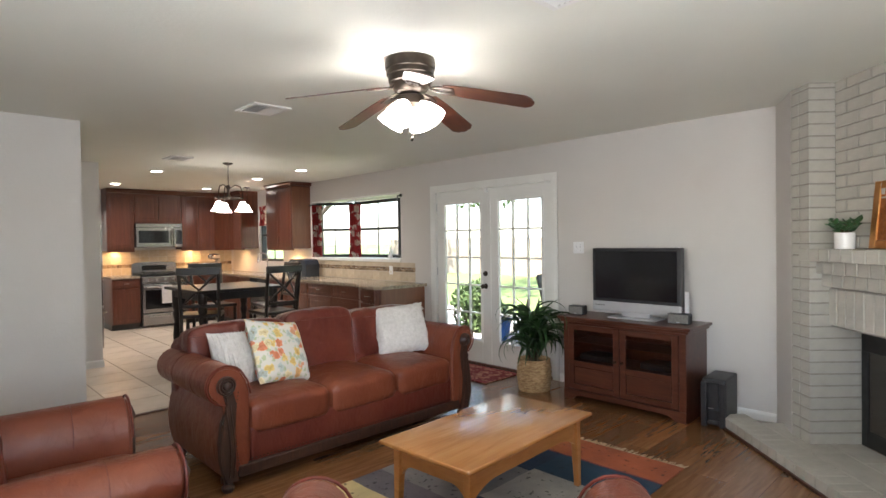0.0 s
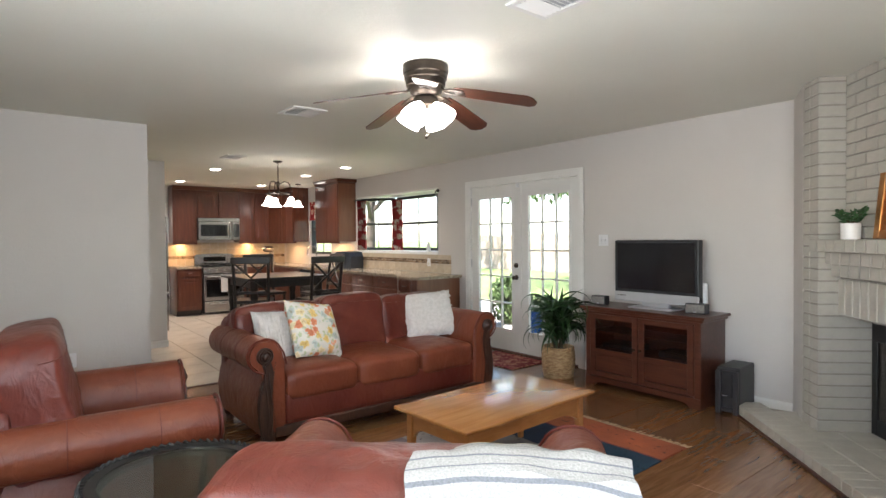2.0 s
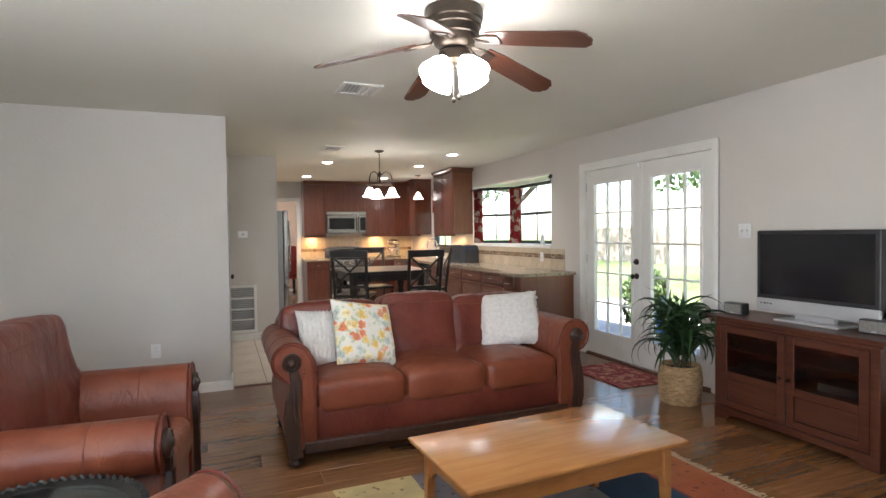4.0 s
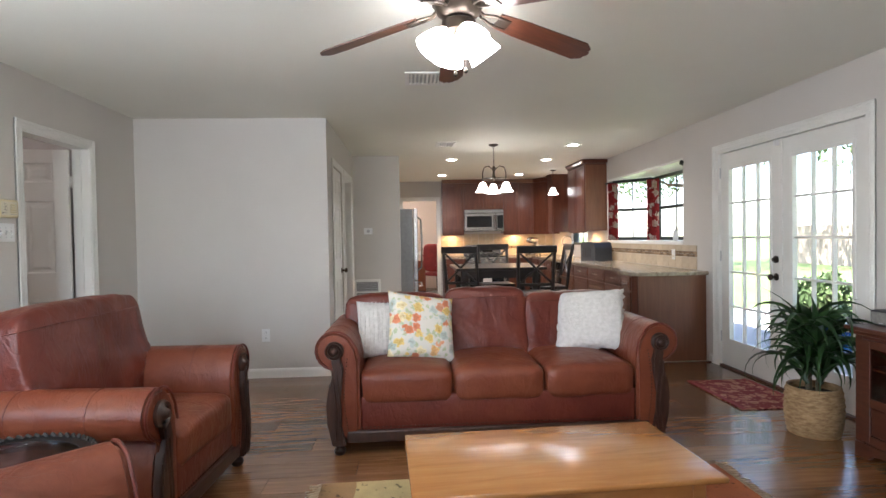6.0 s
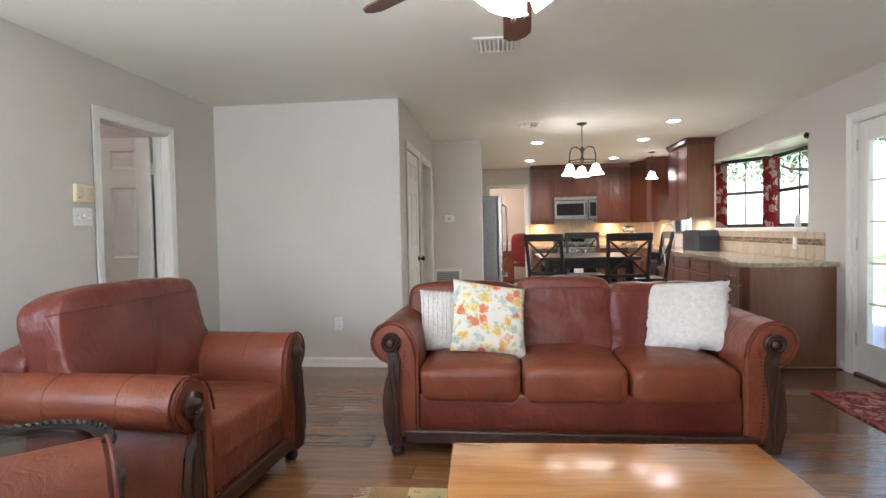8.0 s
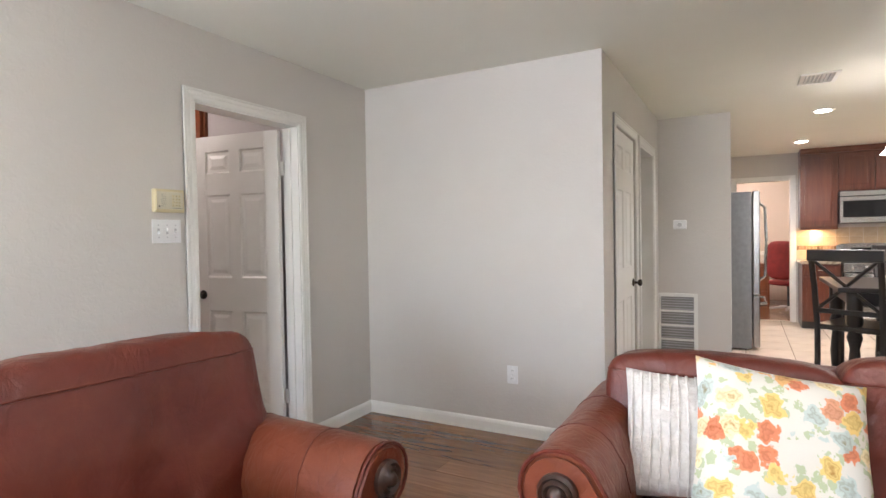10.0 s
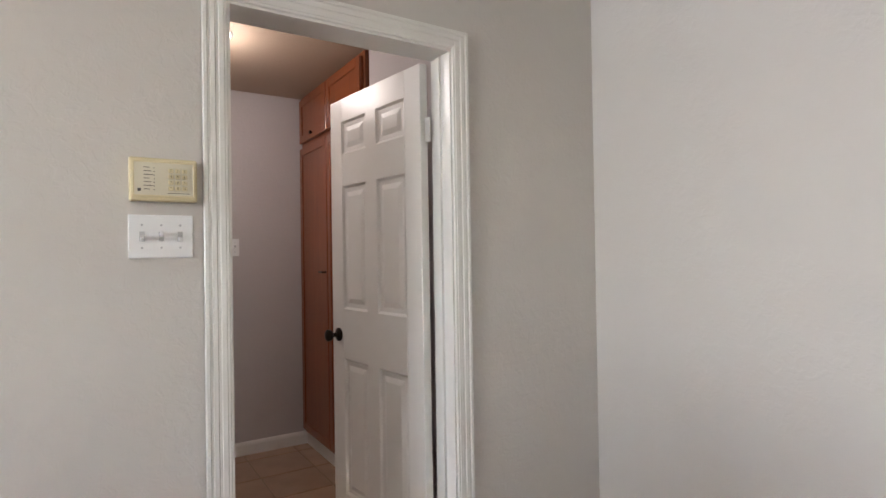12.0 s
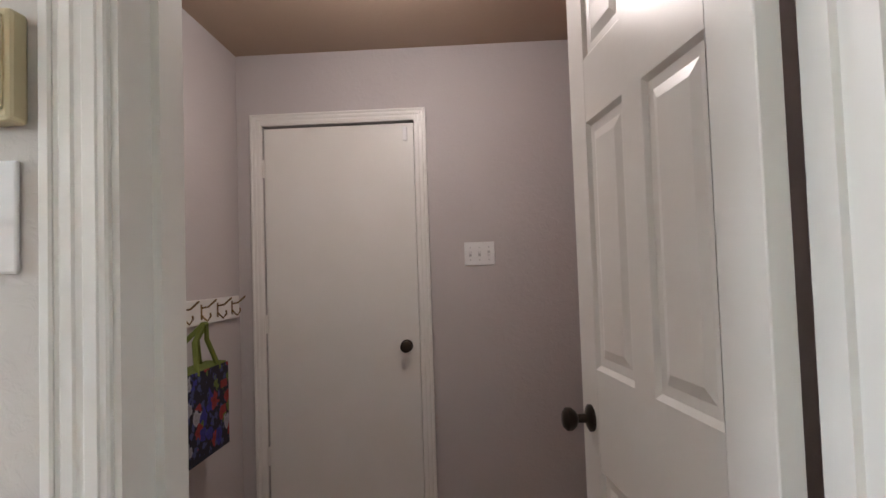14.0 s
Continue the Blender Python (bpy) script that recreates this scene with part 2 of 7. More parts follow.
TABLEGLASS = pane_glass("table_glass", (0.62, 0.70, 0.66), 0.25)
LEAF = simple("dark_strap_leaf", (0.030, 0.075, 0.024), (0.055, 0.120, 0.038), 8, 0.32, vary=0.3)
LEAF2 = simple("succulent_leaf", (0.030, 0.085, 0.030), (0.05, 0.13, 0.04), 8, 0.4, vary=0.25)
SOIL = simple("potting_soil", (0.03, 0.02, 0.013), (0.05, 0.034, 0.022), 60, 0.95, bump_scale=70, bump_strength=0.8)
STEM = simple("plant_stem", (0.10, 0.075, 0.035), (0.06, 0.05, 0.025), 20, 0.8)
WICKER = simple("woven_seagrass", (0.46, 0.30, 0.15), (0.25, 0.145, 0.06), 26, 0.75, bump_scale=90, bump_strength=0.5, stretch=(1, 1, 3.5))
CERAMIC = simple("white_glazed_pot", (0.80, 0.79, 0.76), (0.76, 0.75, 0.72), 5, 0.22)
WHITEFAB = simple("white_plush_fabric", (0.64, 0.61, 0.58), (0.55, 0.52, 0.49), 38, 0.95, bump_scale=55, bump_strength=0.7)
GOLD = simple("copper_gilt_frame", (0.52, 0.26, 0.09), (0.36, 0.15, 0.045), 14, 0.28, 0.85, bump_scale=40, bump_strength=0.3)
COPPER = simple("embossed_copper", (0.42, 0.17, 0.06), (0.26, 0.10, 0.035), 30, 0.35, 0.8, bump_scale=60, bump_strength=0.6)
CONCRETE = simple("patio_concrete", (0.42, 0.40, 0.37), (0.36, 0.34, 0.32), 3, 0.9, bump_scale=40, bump_strength=0.2)
GRASS = simple("lawn_grass", (0.11, 0.17, 0.04), (0.16, 0.21, 0.07), 2.5, 0.95, bump_scale=80, bump_strength=0.8)
BARK = simple("tree_bark", (0.10, 0.075, 0.055), (0.05, 0.038, 0.03), 10, 0.95, bump_scale=18, bump_strength=0.9)
FOLIAGE = simple("tree_foliage", (0.045, 0.085, 0.022), (0.10, 0.15, 0.045), 1.5, 0.7)
FENCEW = wood("weathered_fence", (0.20, 0.16, 0.12), (0.27, 0.22, 0.17), (0.34, 0.29, 0.23), (9, 9, 1), 0.9, 0, 0.12, 2, 0.2)
BLUEPOT = simple("blue_glazed_pot", (0.02, 0.10, 0.36), (0.03, 0.14, 0.44), 5, 0.2)
MESHFAB = simple("grey_sling_fabric", (0.16, 0.15, 0.14), (0.21, 0.20, 0.18), 60, 0.8)
REDFAB = simple("red_upholstery", (0.26, 0.018, 0.018), (0.20, 0.014, 0.014), 12, 0.7)
FRINGE = simple("cream_fringe", (0.52, 0.40, 0.27), (0.42, 0.30, 0.19), 30, 0.95)
ROOFP = simple("patio_cover_paint", (0.36, 0.35, 0.33), rough=0.7)
PILLARB = simple("patio_pillar_brick", (0.40, 0.27, 0.22), (0.32, 0.20, 0.16), 14, 0.9, bump_scale=20, bump_strength=0.4)


def axis_of(nt, which, coord="Object"):
    c = nt.nodes.new("ShaderNodeTexCoord")
    s = nt.nodes.new("ShaderNodeSeparateXYZ")
    nt.links.new(c.outputs[coord], s.inputs[0])
    return s.outputs[which]


def stepped(nt, value, lo, hi, stops, wobble=0.0):
    """Hard bands of colour along one axis, their edges slightly uneven."""
    mr = nt.nodes.new("ShaderNodeMapRange")
    mr.inputs[1].default_value, mr.inputs[2].default_value = lo, hi
    if wobble:
        ma = nt.nodes.new("ShaderNodeMath")
        ma.operation = "MULTIPLY_ADD"
        ma.inputs[1].default_value = wobble
        nt.links.new(noise_tex(nt, 5, 2), ma.inputs[0])
        nt.links.new(value, ma.inputs[2])
        value = ma.outputs[0]
    nt.links.new(value, mr.inputs[0])
    r = nt.nodes.new("ShaderNodeValToRGB")
    r.color_ramp.interpolation = "CONSTANT"
    while len(r.color_ramp.elements) < len(stops):
        r.color_ramp.elements.new(0.99)
    for e, (p, c) in zip(r.color_ramp.elements, stops):
        e.position, e.color = p, (*c, 1)
    nt.links.new(mr.outputs[0], r.inputs[0])
    return r.outputs[0]


def rug_material():
    m, nt, p = nodes_of("patchwork_wool_rug")
    y = axis_of(nt, "Y")
    a = stepped(nt, y, -1.1, 1.1, [(0.0, (0.33, 0.20, 0.09)), (0.095, (0.50, 0.40, 0.20)), (0.30, (0.13, 0.115, 0.13)), (0.40, (0.21, 0.20, 0.20)),
                                    (0.68, (0.012, 0.035, 0.075)), (0.845, (0.16, 0.03, 0.04)), (0.855, (0.36, 0.105, 0.035))], 0.03)
    b = stepped(nt, y, -1.1, 1.1, [(0.0, (0.42, 0.27, 0.13)), (0.16, (0.52, 0.43, 0.22)), (0.36, (0.035, 0.05, 0.10)), (0.47, (0.36, 0.34, 0.30)),
                                    (0.70, (0.012, 0.045, 0.085)), (0.845, (0.16, 0.03, 0.04)), (0.855, (0.34, 0.085, 0.03))], 0.03)
    xs = stepped(nt, axis_of(nt, "X"), -0.7, 0.7, [(0, (0, 0, 0)), (0.52, (1, 1, 1))], 0.04)
    col = mix(nt, xs, a, b)
    spots = ramp(nt, noise_tex(nt, 26, 1), [(0.28, (0.35, 0.35, 0.35)), (0.34, (1, 1, 1))])
    col = mix(nt, 1.0, col, spots, "MULTIPLY")
    worn = ramp(nt, noise_tex(nt, 3.5, 5), [(0.4, (0.75, 0.75, 0.75)), (0.7, (1.15, 1.12, 1.08))])
    nt.links.new(mix(nt, 1.0, col, worn, "MULTIPLY"), p.inputs["Base Color"])
    p.inputs["Roughness"].default_value = 0.95
    bump(nt, p, noise_tex(nt, 140, 2), 0.7, 0.006)
    return m


def floral(name, ground, petals, leaf, scale):
    """Cloth printed with scattered flowers and leaves."""
    m, nt, p = nodes_of(name)
    c = nt.nodes.new("ShaderNodeTexCoord")

    def cells(s, off):
        mp = nt.nodes.new("ShaderNodeMapping")
        mp.inputs["Location"].default_value = off
        v = nt.nodes.new("ShaderNodeTexVoronoi")
        v.inputs["Scale"].default_value = s
        nt.links.new(c.outputs["Object"], mp.inputs[0])
        nz = nt.nodes.new("ShaderNodeTexNoise")
        nz.inputs["Scale"].default_value = s * 2.6
        nt.links.new(mp.outputs[0], nz.inputs["Vector"])
        warp = nt.nodes.new("ShaderNodeMix")
        warp.data_type, warp.blend_type = "RGBA", "ADD"
        warp.inputs[0].default_value = 0.9 / s
        nt.links.new(mp.outputs[0], warp.inputs[6])
        nt.links.new(nz.outputs["Color"], warp.inputs[7])
        nt.links.new(warp.outputs[2], v.inputs["Vector"])
        return v

    v1, v2 = cells(scale, (0.1, 0.2, 0.3)), cells(scale * 1.7, (1.3, 2.2, 0.7))
    sep = nt.nodes.new("ShaderNodeSeparateColor")
    nt.links.new(v1.outputs["Color"], sep.inputs[0])
    pet = nt.nodes.new("ShaderNodeValToRGB")
    pet.color_ramp.interpolation = "CONSTANT"
    while len(pet.color_ramp.elements) < len(petals):
        pet.color_ramp.elements.new(0.9)
    for i, (e, colr) in enumerate(zip(pet.color_ramp.elements, petals)):
        e.position, e.color = i / len(petals), (*colr, 1)
    nt.links.new(sep.outputs[0], pet.inputs[0])
    leafmask = ramp(nt, v2.outputs["Distance"], [(0.34, (1, 1, 1)), (0.38, (0, 0, 0))])
    col = mix(nt, leafmask, ground, leaf)
    flower = ramp(nt, v1.outputs["Distance"], [(0.46, (1, 1, 1)), (0.50, (0, 0, 0))])
    shade = ramp(nt, v1.outputs["Distance"], [(0.05, (0.6, 0.45, 0.3)), (0.2, (1, 1, 1)), (0.3, (0.8, 0.75, 0.7)), (0.38, (1.1, 1.1, 1.1))])
    col = mix(nt, flower, col, mix(nt, 1.0, pet.outputs[0], shade, "MULTIPLY"))
    nt.links.new(col, p.inputs["Base Color"])
    p.inputs["Roughness"].default_value = 0.9
    bump(nt, p, noise_tex(nt, 300, 2), 0.25, 0.002)
    return m


def striped(name, axis, lo, hi, stops, ridge=0):
    m, nt, p = nodes_of(name)
    col = stepped(nt, axis_of(nt, axis), lo, hi, stops, 0.008)
    weave = ramp(nt, noise_tex(nt, 220, 2), [(0.35, (0.8, 0.8, 0.8)), (0.65, (1.05, 1.05, 1.05))])
    nt.links.new(mix(nt, 1.0, col, weave, "MULTIPLY"), p.inputs["Base Color"])
    p.inputs["Roughness"].default_value = 0.95
    bump(nt, p, noise_tex(nt, 150, 2), 0.6, 0.004)
    return m


RUG = rug_material()
FLORAL = floral("floral_cotton_print", (0.64, 0.61, 0.55), [(0.60, 0.20, 0.10), (0.66, 0.47, 0.16), (0.62, 0.29, 0.17), (0.70, 0.60, 0.36), (0.42, 0.48, 0.45), (0.64, 0.36, 0.14)], (0.42, 0.47, 0.30), 14.5)
CURTAIN = floral("red_floral_curtain", (0.38, 0.030, 0.032), [(0.72, 0.62, 0.54), (0.38, 0.03, 0.03), (0.60, 0.36, 0.30), (0.66, 0.55, 0.46)], (0.20, 0.015, 0.015), 9)
MATFAB = floral("red_scroll_mat", (0.17, 0.012, 0.014), [(0.40, 0.20, 0.13), (0.17, 0.012, 0.014), (0.34, 0.14, 0.09)], (0.36, 0.17, 0.11), 13)
BAGPRINT = floral("printed_bag_art", (0.010, 0.010, 0.022), [(0.03, 0.03, 0.22), (0.30, 0.30, 0.34), (0.25, 0.03, 0.03), (0.10, 0.14, 0.03)], (0.05, 0.06, 0.16), 16)
BAGGREEN = simple("green_bag_fabric", (0.16, 0.20, 0.035), (0.12, 0.16, 0.03), 12, 0.8)
THROW_ST = [(0.0, (0.74, 0.70, 0.62))]
for i_ in range(11):
    base_ = 0.32 + i_ * 0.06
    THROW_ST += [(base_, (0.17, 0.175, 0.19)), (base_ + 0.009, (0.36, 0.35, 0.33))]
THROW = striped("striped_cotton_throw", "Y", -0.12, -0.64, [(0.0, (0.36, 0.345, 0.31)), (0.10, (0.37, 0.25, 0.08)), (0.28, (0.36, 0.35, 0.33))] + THROW_ST[1:])


# ---- mesh helpers ----
def part(name, bm, material, parent=None, label="", smooth=False):
    me = bpy.data.meshes.new(name)
    bmesh.ops.recalc_face_normals(bm, faces=bm.faces)
    bm.to_mesh(me)
    bm.free()
    me.materials.append(material)
    if smooth:
        me.shade_smooth()
        me.set_sharp_from_angle(angle=radians(38))
    ob = new(name, me)
    if parent:
        ob.parent = parent
    if label:
        ob["label"] = label
    return ob


def again(ob, parent, m):
    """Another part on the same mesh."""
    o = new(ob.name.split(".")[0], ob.data)
    o.parent = parent
    o.matrix_basis = m
    return o


def thing(name, label, category, m=None, group=""):
    ob = new(name)
    ob.empty_display_size = 0.1
    if m:
        ob.matrix_world = m
    return tagged(ob, label, category, group)


def built(ob):
    return tagged(ob, kind="structure")


def box(bm, x0, x1, y0, y1, z0, z1, bevel=0.0, seg=1):
    r = bmesh.ops.create_cube(bm, size=1)
    vs = r["verts"]
    for v in vs:
        v.co = Vector(((x0 + x1) / 2 + v.co.x * (x1 - x0), (y0 + y1) / 2 + v.co.y * (y1 - y0), (z0 + z1) / 2 + v.co.z * (z1 - z0)))
    if bevel:
        es = list({e for v in vs for e in v.link_edges})
        r = bmesh.ops.bevel(bm, geom=es, offset=bevel, segments=seg, affect="EDGES", profile=0.5)
        vs = list({v for f in r["faces"] for v in f.verts} | {v for v in vs if v.is_valid})
    return vs


def boxed(*a, **k):
    bm = bmesh.new()
    box(bm, *a, **k)
    return bm


def turn_verts(vs, m):
    for v in vs:
        v.co = m @ v.co


def lathe(bm, profile, centre=(0, 0, 0), seg=20, axis="Z", caps=True):
    """A turned form: profile is a list of (radius, height)."""
    rings = []
    for r, h in profile:
        ring = []
        for i in range(seg):
            a = 2 * math.pi * i / seg
            p = Vector((r * math.cos(a), r * math.sin(a), h))
            if axis == "Y":
                p = Vector((p.x, p.z, p.y))
            elif axis == "X":
                p = Vector((p.z, p.x, p.y))
            ring.append(bm.verts.new(p + Vector(centre)))
        rings.append(ring)
    for a, b in zip(rings, rings[1:]):
        for i in range(seg):
            bm.faces.new((a[i], a[(i + 1) % seg], b[(i + 1) % seg], b[i]))
    if caps:
        for ring in (rings[0], rings[-1]):
            bm.faces.new(ring)
    return [v for ring in rings for v in ring]


def turned(profile, centre=(0, 0, 0), seg=20, axis="Z", caps=True):
    bm = bmesh.new()
    lathe(bm, profile, centre, seg, axis, caps)
    return bm


def tube(bm, pts, r, seg=8):
    """A round bar through points; r is one radius or one for each point."""
    pts = [Vector(p) for p in pts]
    rs = r if isinstance(r, (list, tuple)) else [r] * len(pts)
    rings = []
    side = None
    for i, p in enumerate(pts):
        d = (pts[min(i + 1, len(pts) - 1)] - pts[max(i - 1, 0)]).normalized()
        if side is None:
            side = d.orthogonal().normalized()
        side = (side - d * side.dot(d)).normalized()
        up = d.cross(side)
        rings.append([bm.verts.new(p + (side * math.cos(2 * math.pi * k / seg) + up * math.sin(2 * math.pi * k / seg)) * rs[i]) for k in range(seg)])
    for a, b in zip(rings, rings[1:]):
        for k in range(seg):
            bm.faces.new((a[k], a[(k + 1) % seg], b[(k + 1) % seg], b[k]))
    bm.faces.new(rings[0])
    bm.faces.new(rings[-1])


def tubed(pts, r, seg=8):
    bm = bmesh.new()
    tube(bm, pts, r, seg)
    return bm


def prism(bm, outline, y0, y1):
    """An outline of (x, z) pushed along y."""
    a = [bm.verts.new((x, y0, z)) for x, z in outline]
    b = [bm.verts.new((x, y1, z)) for x, z in outline]
    n = len(outline)
    bm.faces.new(a)
    bm.faces.new(b)
    for i in range(n):
        bm.faces.new((a[i], a[(i + 1) % n], b[(i + 1) % n], b[i]))
    return a + b


def slab(outline, z0, z1, bevel=0.0):
    """An outline of (x, y) raised from z0 to z1."""
    bm = bmesh.new()
    a = [bm.verts.new((x, y, z0)) for x, y in outline]
    b = [bm.verts.new((x, y, z1)) for x, y in outline]
    n = len(outline)
    bm.faces.new(a)
    bm.faces.new(b)
    for i in range(n):
        bm.faces.new((a[i], a[(i + 1) % n], b[(i + 1) % n], b[i]))
    if bevel:
        bmesh.ops.bevel(bm, geom=bm.edges[:], offset=bevel, segments=2, affect="EDGES")
    return bm


def rounded(cx, cy, e):
    """A point of the unit square drawn in to the rounded outline of exponent e."""
    p = 2 / e
    n = (abs(cx) ** p + abs(cy) ** p) ** (1 / p)
    return cx / n, cy / n


def square_walk(t):
    """A point of the unit square's outline, t from 0 to 8."""
    t = (t + 1) % 8
    k, f = int(t // 2), t % 2 - 1
    return ((1, f), (-f, 1), (-1, -f), (f, -1))[k]


def cushion(bm, cx, cy, cz, sx, sy, sz, e1=0.35, e2=0.3, wrinkle=0.0, seed=0.0, nu=40, nv=22, crown=0.0):
    """A stuffed form: a rounded box with soft creases."""
    rows = []
    for j in range(nv + 1):
        lat = 4 * j / nv
        cb, sb = (lat, -1) if lat <= 1 else (1, lat - 2) if lat <= 3 else (4 - lat, 1)
        cb, sb = rounded(cb, sb, e1)
        row = []
        for i in range(nu):
            ca, sa = rounded(*square_walk(8 * i / nu), e2)
            p = Vector((cb * ca, cb * sa, sb))
            q = Vector((p.x * sx / 2, p.y * sy / 2, p.z * sz / 2 + crown * (1 - p.x ** 2) * (1 - p.y ** 2) * (1 if p.z > 0 else 0)))
            if wrinkle:
                s = Vector((q.x * 3.2 + seed, q.y * 3.2, q.z * 3.2))
                w = noise.noise(s) + 0.6 * (1 - 2 * abs(noise.noise(Vector((s.x * 2.6, s.y * 2.6, s.z * 1.1)))))
                n = Vector((p.x * abs(p.x), p.y * abs(p.y), p.z * abs(p.z)))
                q += n * w * wrinkle
            row.append(bm.verts.new(q + Vector((cx, cy, cz))))
            if j in (0, nv):
                break
        rows.append(row)
    for j in range(nv):
        a, b = rows[j], rows[j + 1]
        for i in range(nu):
            k = (i + 1) % nu
            if len(a) == 1:
                bm.faces.new((a[0], b[k], b[i]))
            elif len(b) == 1:
                bm.faces.new((a[i], a[k], b[0]))
            else:
                bm.faces.new((a[i], a[k], b[k], b[i]))
    return [v for r in rows for v in r]


def pillow_mesh(w, h, t, seed, ruffle=0.0, n=22):
    """A square scatter cushion standing in x and z, plump in the middle."""
    bm = bmesh.new()
    grid = {}
    for side in (1, -1):
        for i in range(n + 1):
            for j in range(n + 1):
                u, v = 2 * i / n - 1, 2 * j / n - 1
                edge = i in (0, n) or j in (0, n)
                if edge and side == -1:
                    grid[side, i, j] = grid[1, i, j]
                    continue
                f = (1 - u ** 4) * (1 - v ** 4)
                x = u * w / 2 * (1 - 0.06 * (1 - v * v) * abs(u) ** 3)
                z = v * h / 2 * (1 - 0.06 * (1 - u * u) * abs(v) ** 3)
                if edge and ruffle:
                    x += noise.noise(Vector((u * 9, v * 9, seed))) * ruffle
                    z += noise.noise(Vector((v * 9, u * 9, seed + 4))) * ruffle
                d = t / 2 * f ** 0.55 * side + 0.012 * noise.noise(Vector((u * 2.2, v * 2.2, seed))) * (f > 0)
                grid[side, i, j] = bm.verts.new((x, d, z))
    for side in (1, -1):
        for i in range(n):
            for j in range(n):
                bm.faces.new((grid[side, i, j], grid[side, i + 1, j], grid[side, i + 1, j + 1], grid[side, i, j + 1]))
    return bm


# ---- setting ----
H = 2.44


def walls(name, along, lo, hi, a, b, openings=(), material=None, top=H):
    """A wall along x or y from lo to hi, a to b thick, with openings (from, to, sill, head)."""
    bm = bmesh.new()

    def piece(p, q, z0, z1):
        if q - p < 1e-4 or z1 - z0 < 1e-4:
            return
        if along == "x":
            box(bm, p, q, a, b, z0, z1)
        else:
            box(bm, a, b, p, q, z0, z1)

    at = lo
    for p, q, s, h in sorted(openings):
        piece(at, p, 0, top)
        piece(p, q, 0, s)
        piece(p, q, h, top)
        at = q
    piece(at, hi, 0, top)
    bmesh.ops.remove_doubles(bm, verts=bm.verts[:], dist=1e-5)
    return built(part(name, bm, material or WALL))


NY = 4.90
SINKW = (-9.95, -9.05, 1.12, 2.08)
BAY = (-8.06, -5.78, 1.19, 2.12)
FRENCH = (-5.115, -3.335, 0.0, 2.075)
walls("wall_north", "x", -11.3, 1.12, NY, NY + 0.15, [SINKW, BAY, FRENCH])
walls("wall_south", "x", -5.17, 1.12, -0.75, -0.63, [(-4.445, -3.682, 0, 2.05), (-1.6, 0.5, 0.9, 2.1)])
walls("wall_east", "y", -0.63, NY, 1.0, 1.12, [(-0.2, 1.4, 0.9, 2.1)])
walls("wall_west", "y", -0.75, 1.13, -5.29, -5.17)
walls("wall_closet", "x", -7.6, -5.29, 1.01, 1.13, [(-6.30, -5.54, 0, 2.05), (-7.26, -6.50, 0, 2.05)])
walls("wall_vent", "y", 1.01, 1.77, -7.72, -7.6)
walls("wall_kitchen_side", "x", -11.3, -7.72, 0.93, 1.05)
walls("wall_kitchen_back", "y", 1.05, NY, -11.3, -11.17, [(1.78, 2.46, 0, 2.05)])
walls("wall_hall_east", "y", -2.93, -0.75, -2.89, -2.77, material=HALLWALL)
walls("wall_hall_west", "y", -2.93, -0.75, -4.85, -4.73, material=HALLWALL)
walls("wall_hall_back", "x", -4.73, -2.89, -2.93, -2.81, [(-3.79, -3.02, 0.11, 2.06)], HALLWALL)
# unseen wall added behind the garage door to stop daylight leaking round it
built(part("wall_garage", boxed(-4.2, -2.77, -3.06, -2.94, -0.1, H), HALLWALL))
built(part("wall_hall_stub", boxed(-4.73, -4.62, -1.70, -0.75, 0, H), HALLWALL))
ROOMWALL = wall_paint("warm_beige_paint", (0.67, 0.58, 0.52), (0.63, 0.55, 0.49))
walls("wall_study_far", "y", 0.2, 4.2, -14.2, -14.08, material=ROOMWALL)
walls("wall_study_north", "x", -14.08, -11.3, 4.08, 4.2, material=ROOMWALL)
walls("wall_study_south", "x", -14.08, -11.3, 0.2, 0.32, material=ROOMWALL)
# short passage behind the open doorway beside the closet
walls("wall_passage_west", "y", -0.5, 1.01, -7.50, -7.38)
walls("wall_passage_east", "y", -0.5, 1.01, -6.44, -6.32)
walls("wall_passage_back", "x", -7.38, -6.44, -0.5, -0.38)
built(part("floor_passage", boxed(-7.5, -6.32, -0.5, 0.9, -0.12, 0.0), TILE))
built(part("ceiling", boxed(-14.2, 1.12, -2.93, 5.05, H, H + 0.1), CEIL))
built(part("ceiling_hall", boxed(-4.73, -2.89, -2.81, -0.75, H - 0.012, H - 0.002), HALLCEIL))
lamp("study_light", "POINT", 9, (1, 0.85, 0.7), pose(-12.6, 1.4, 2.0), 0.15)

# baseboards: a flat board with a rounded top
def baseboard(x0, y0, x1, y1, nx, ny):
    d = Vector((x1 - x0, y1 - y0, 0))
    bm = bmesh.new()
    prof = [(0, 0), (0.014, 0), (0.014, 0.065), (0.010, 0.078), (0.004, 0.086), (0, 0.088)]
    rows = []
    for e in (Vector((x0, y0, 0)), Vector((x1, y1, 0))):
        rows.append([bm.verts.new(e + Vector((nx * a, ny * a, z))) for a, z in prof])
    n = len(prof)
    for i in range(n):
        bm.faces.new((rows[0][i], rows[0][(i + 1) % n], rows[1][(i + 1) % n], rows[1][i]))
    bm.faces.new(rows[0])
    bm.faces.new(rows[1])
    return built(part("baseboard", bm, TRIM))


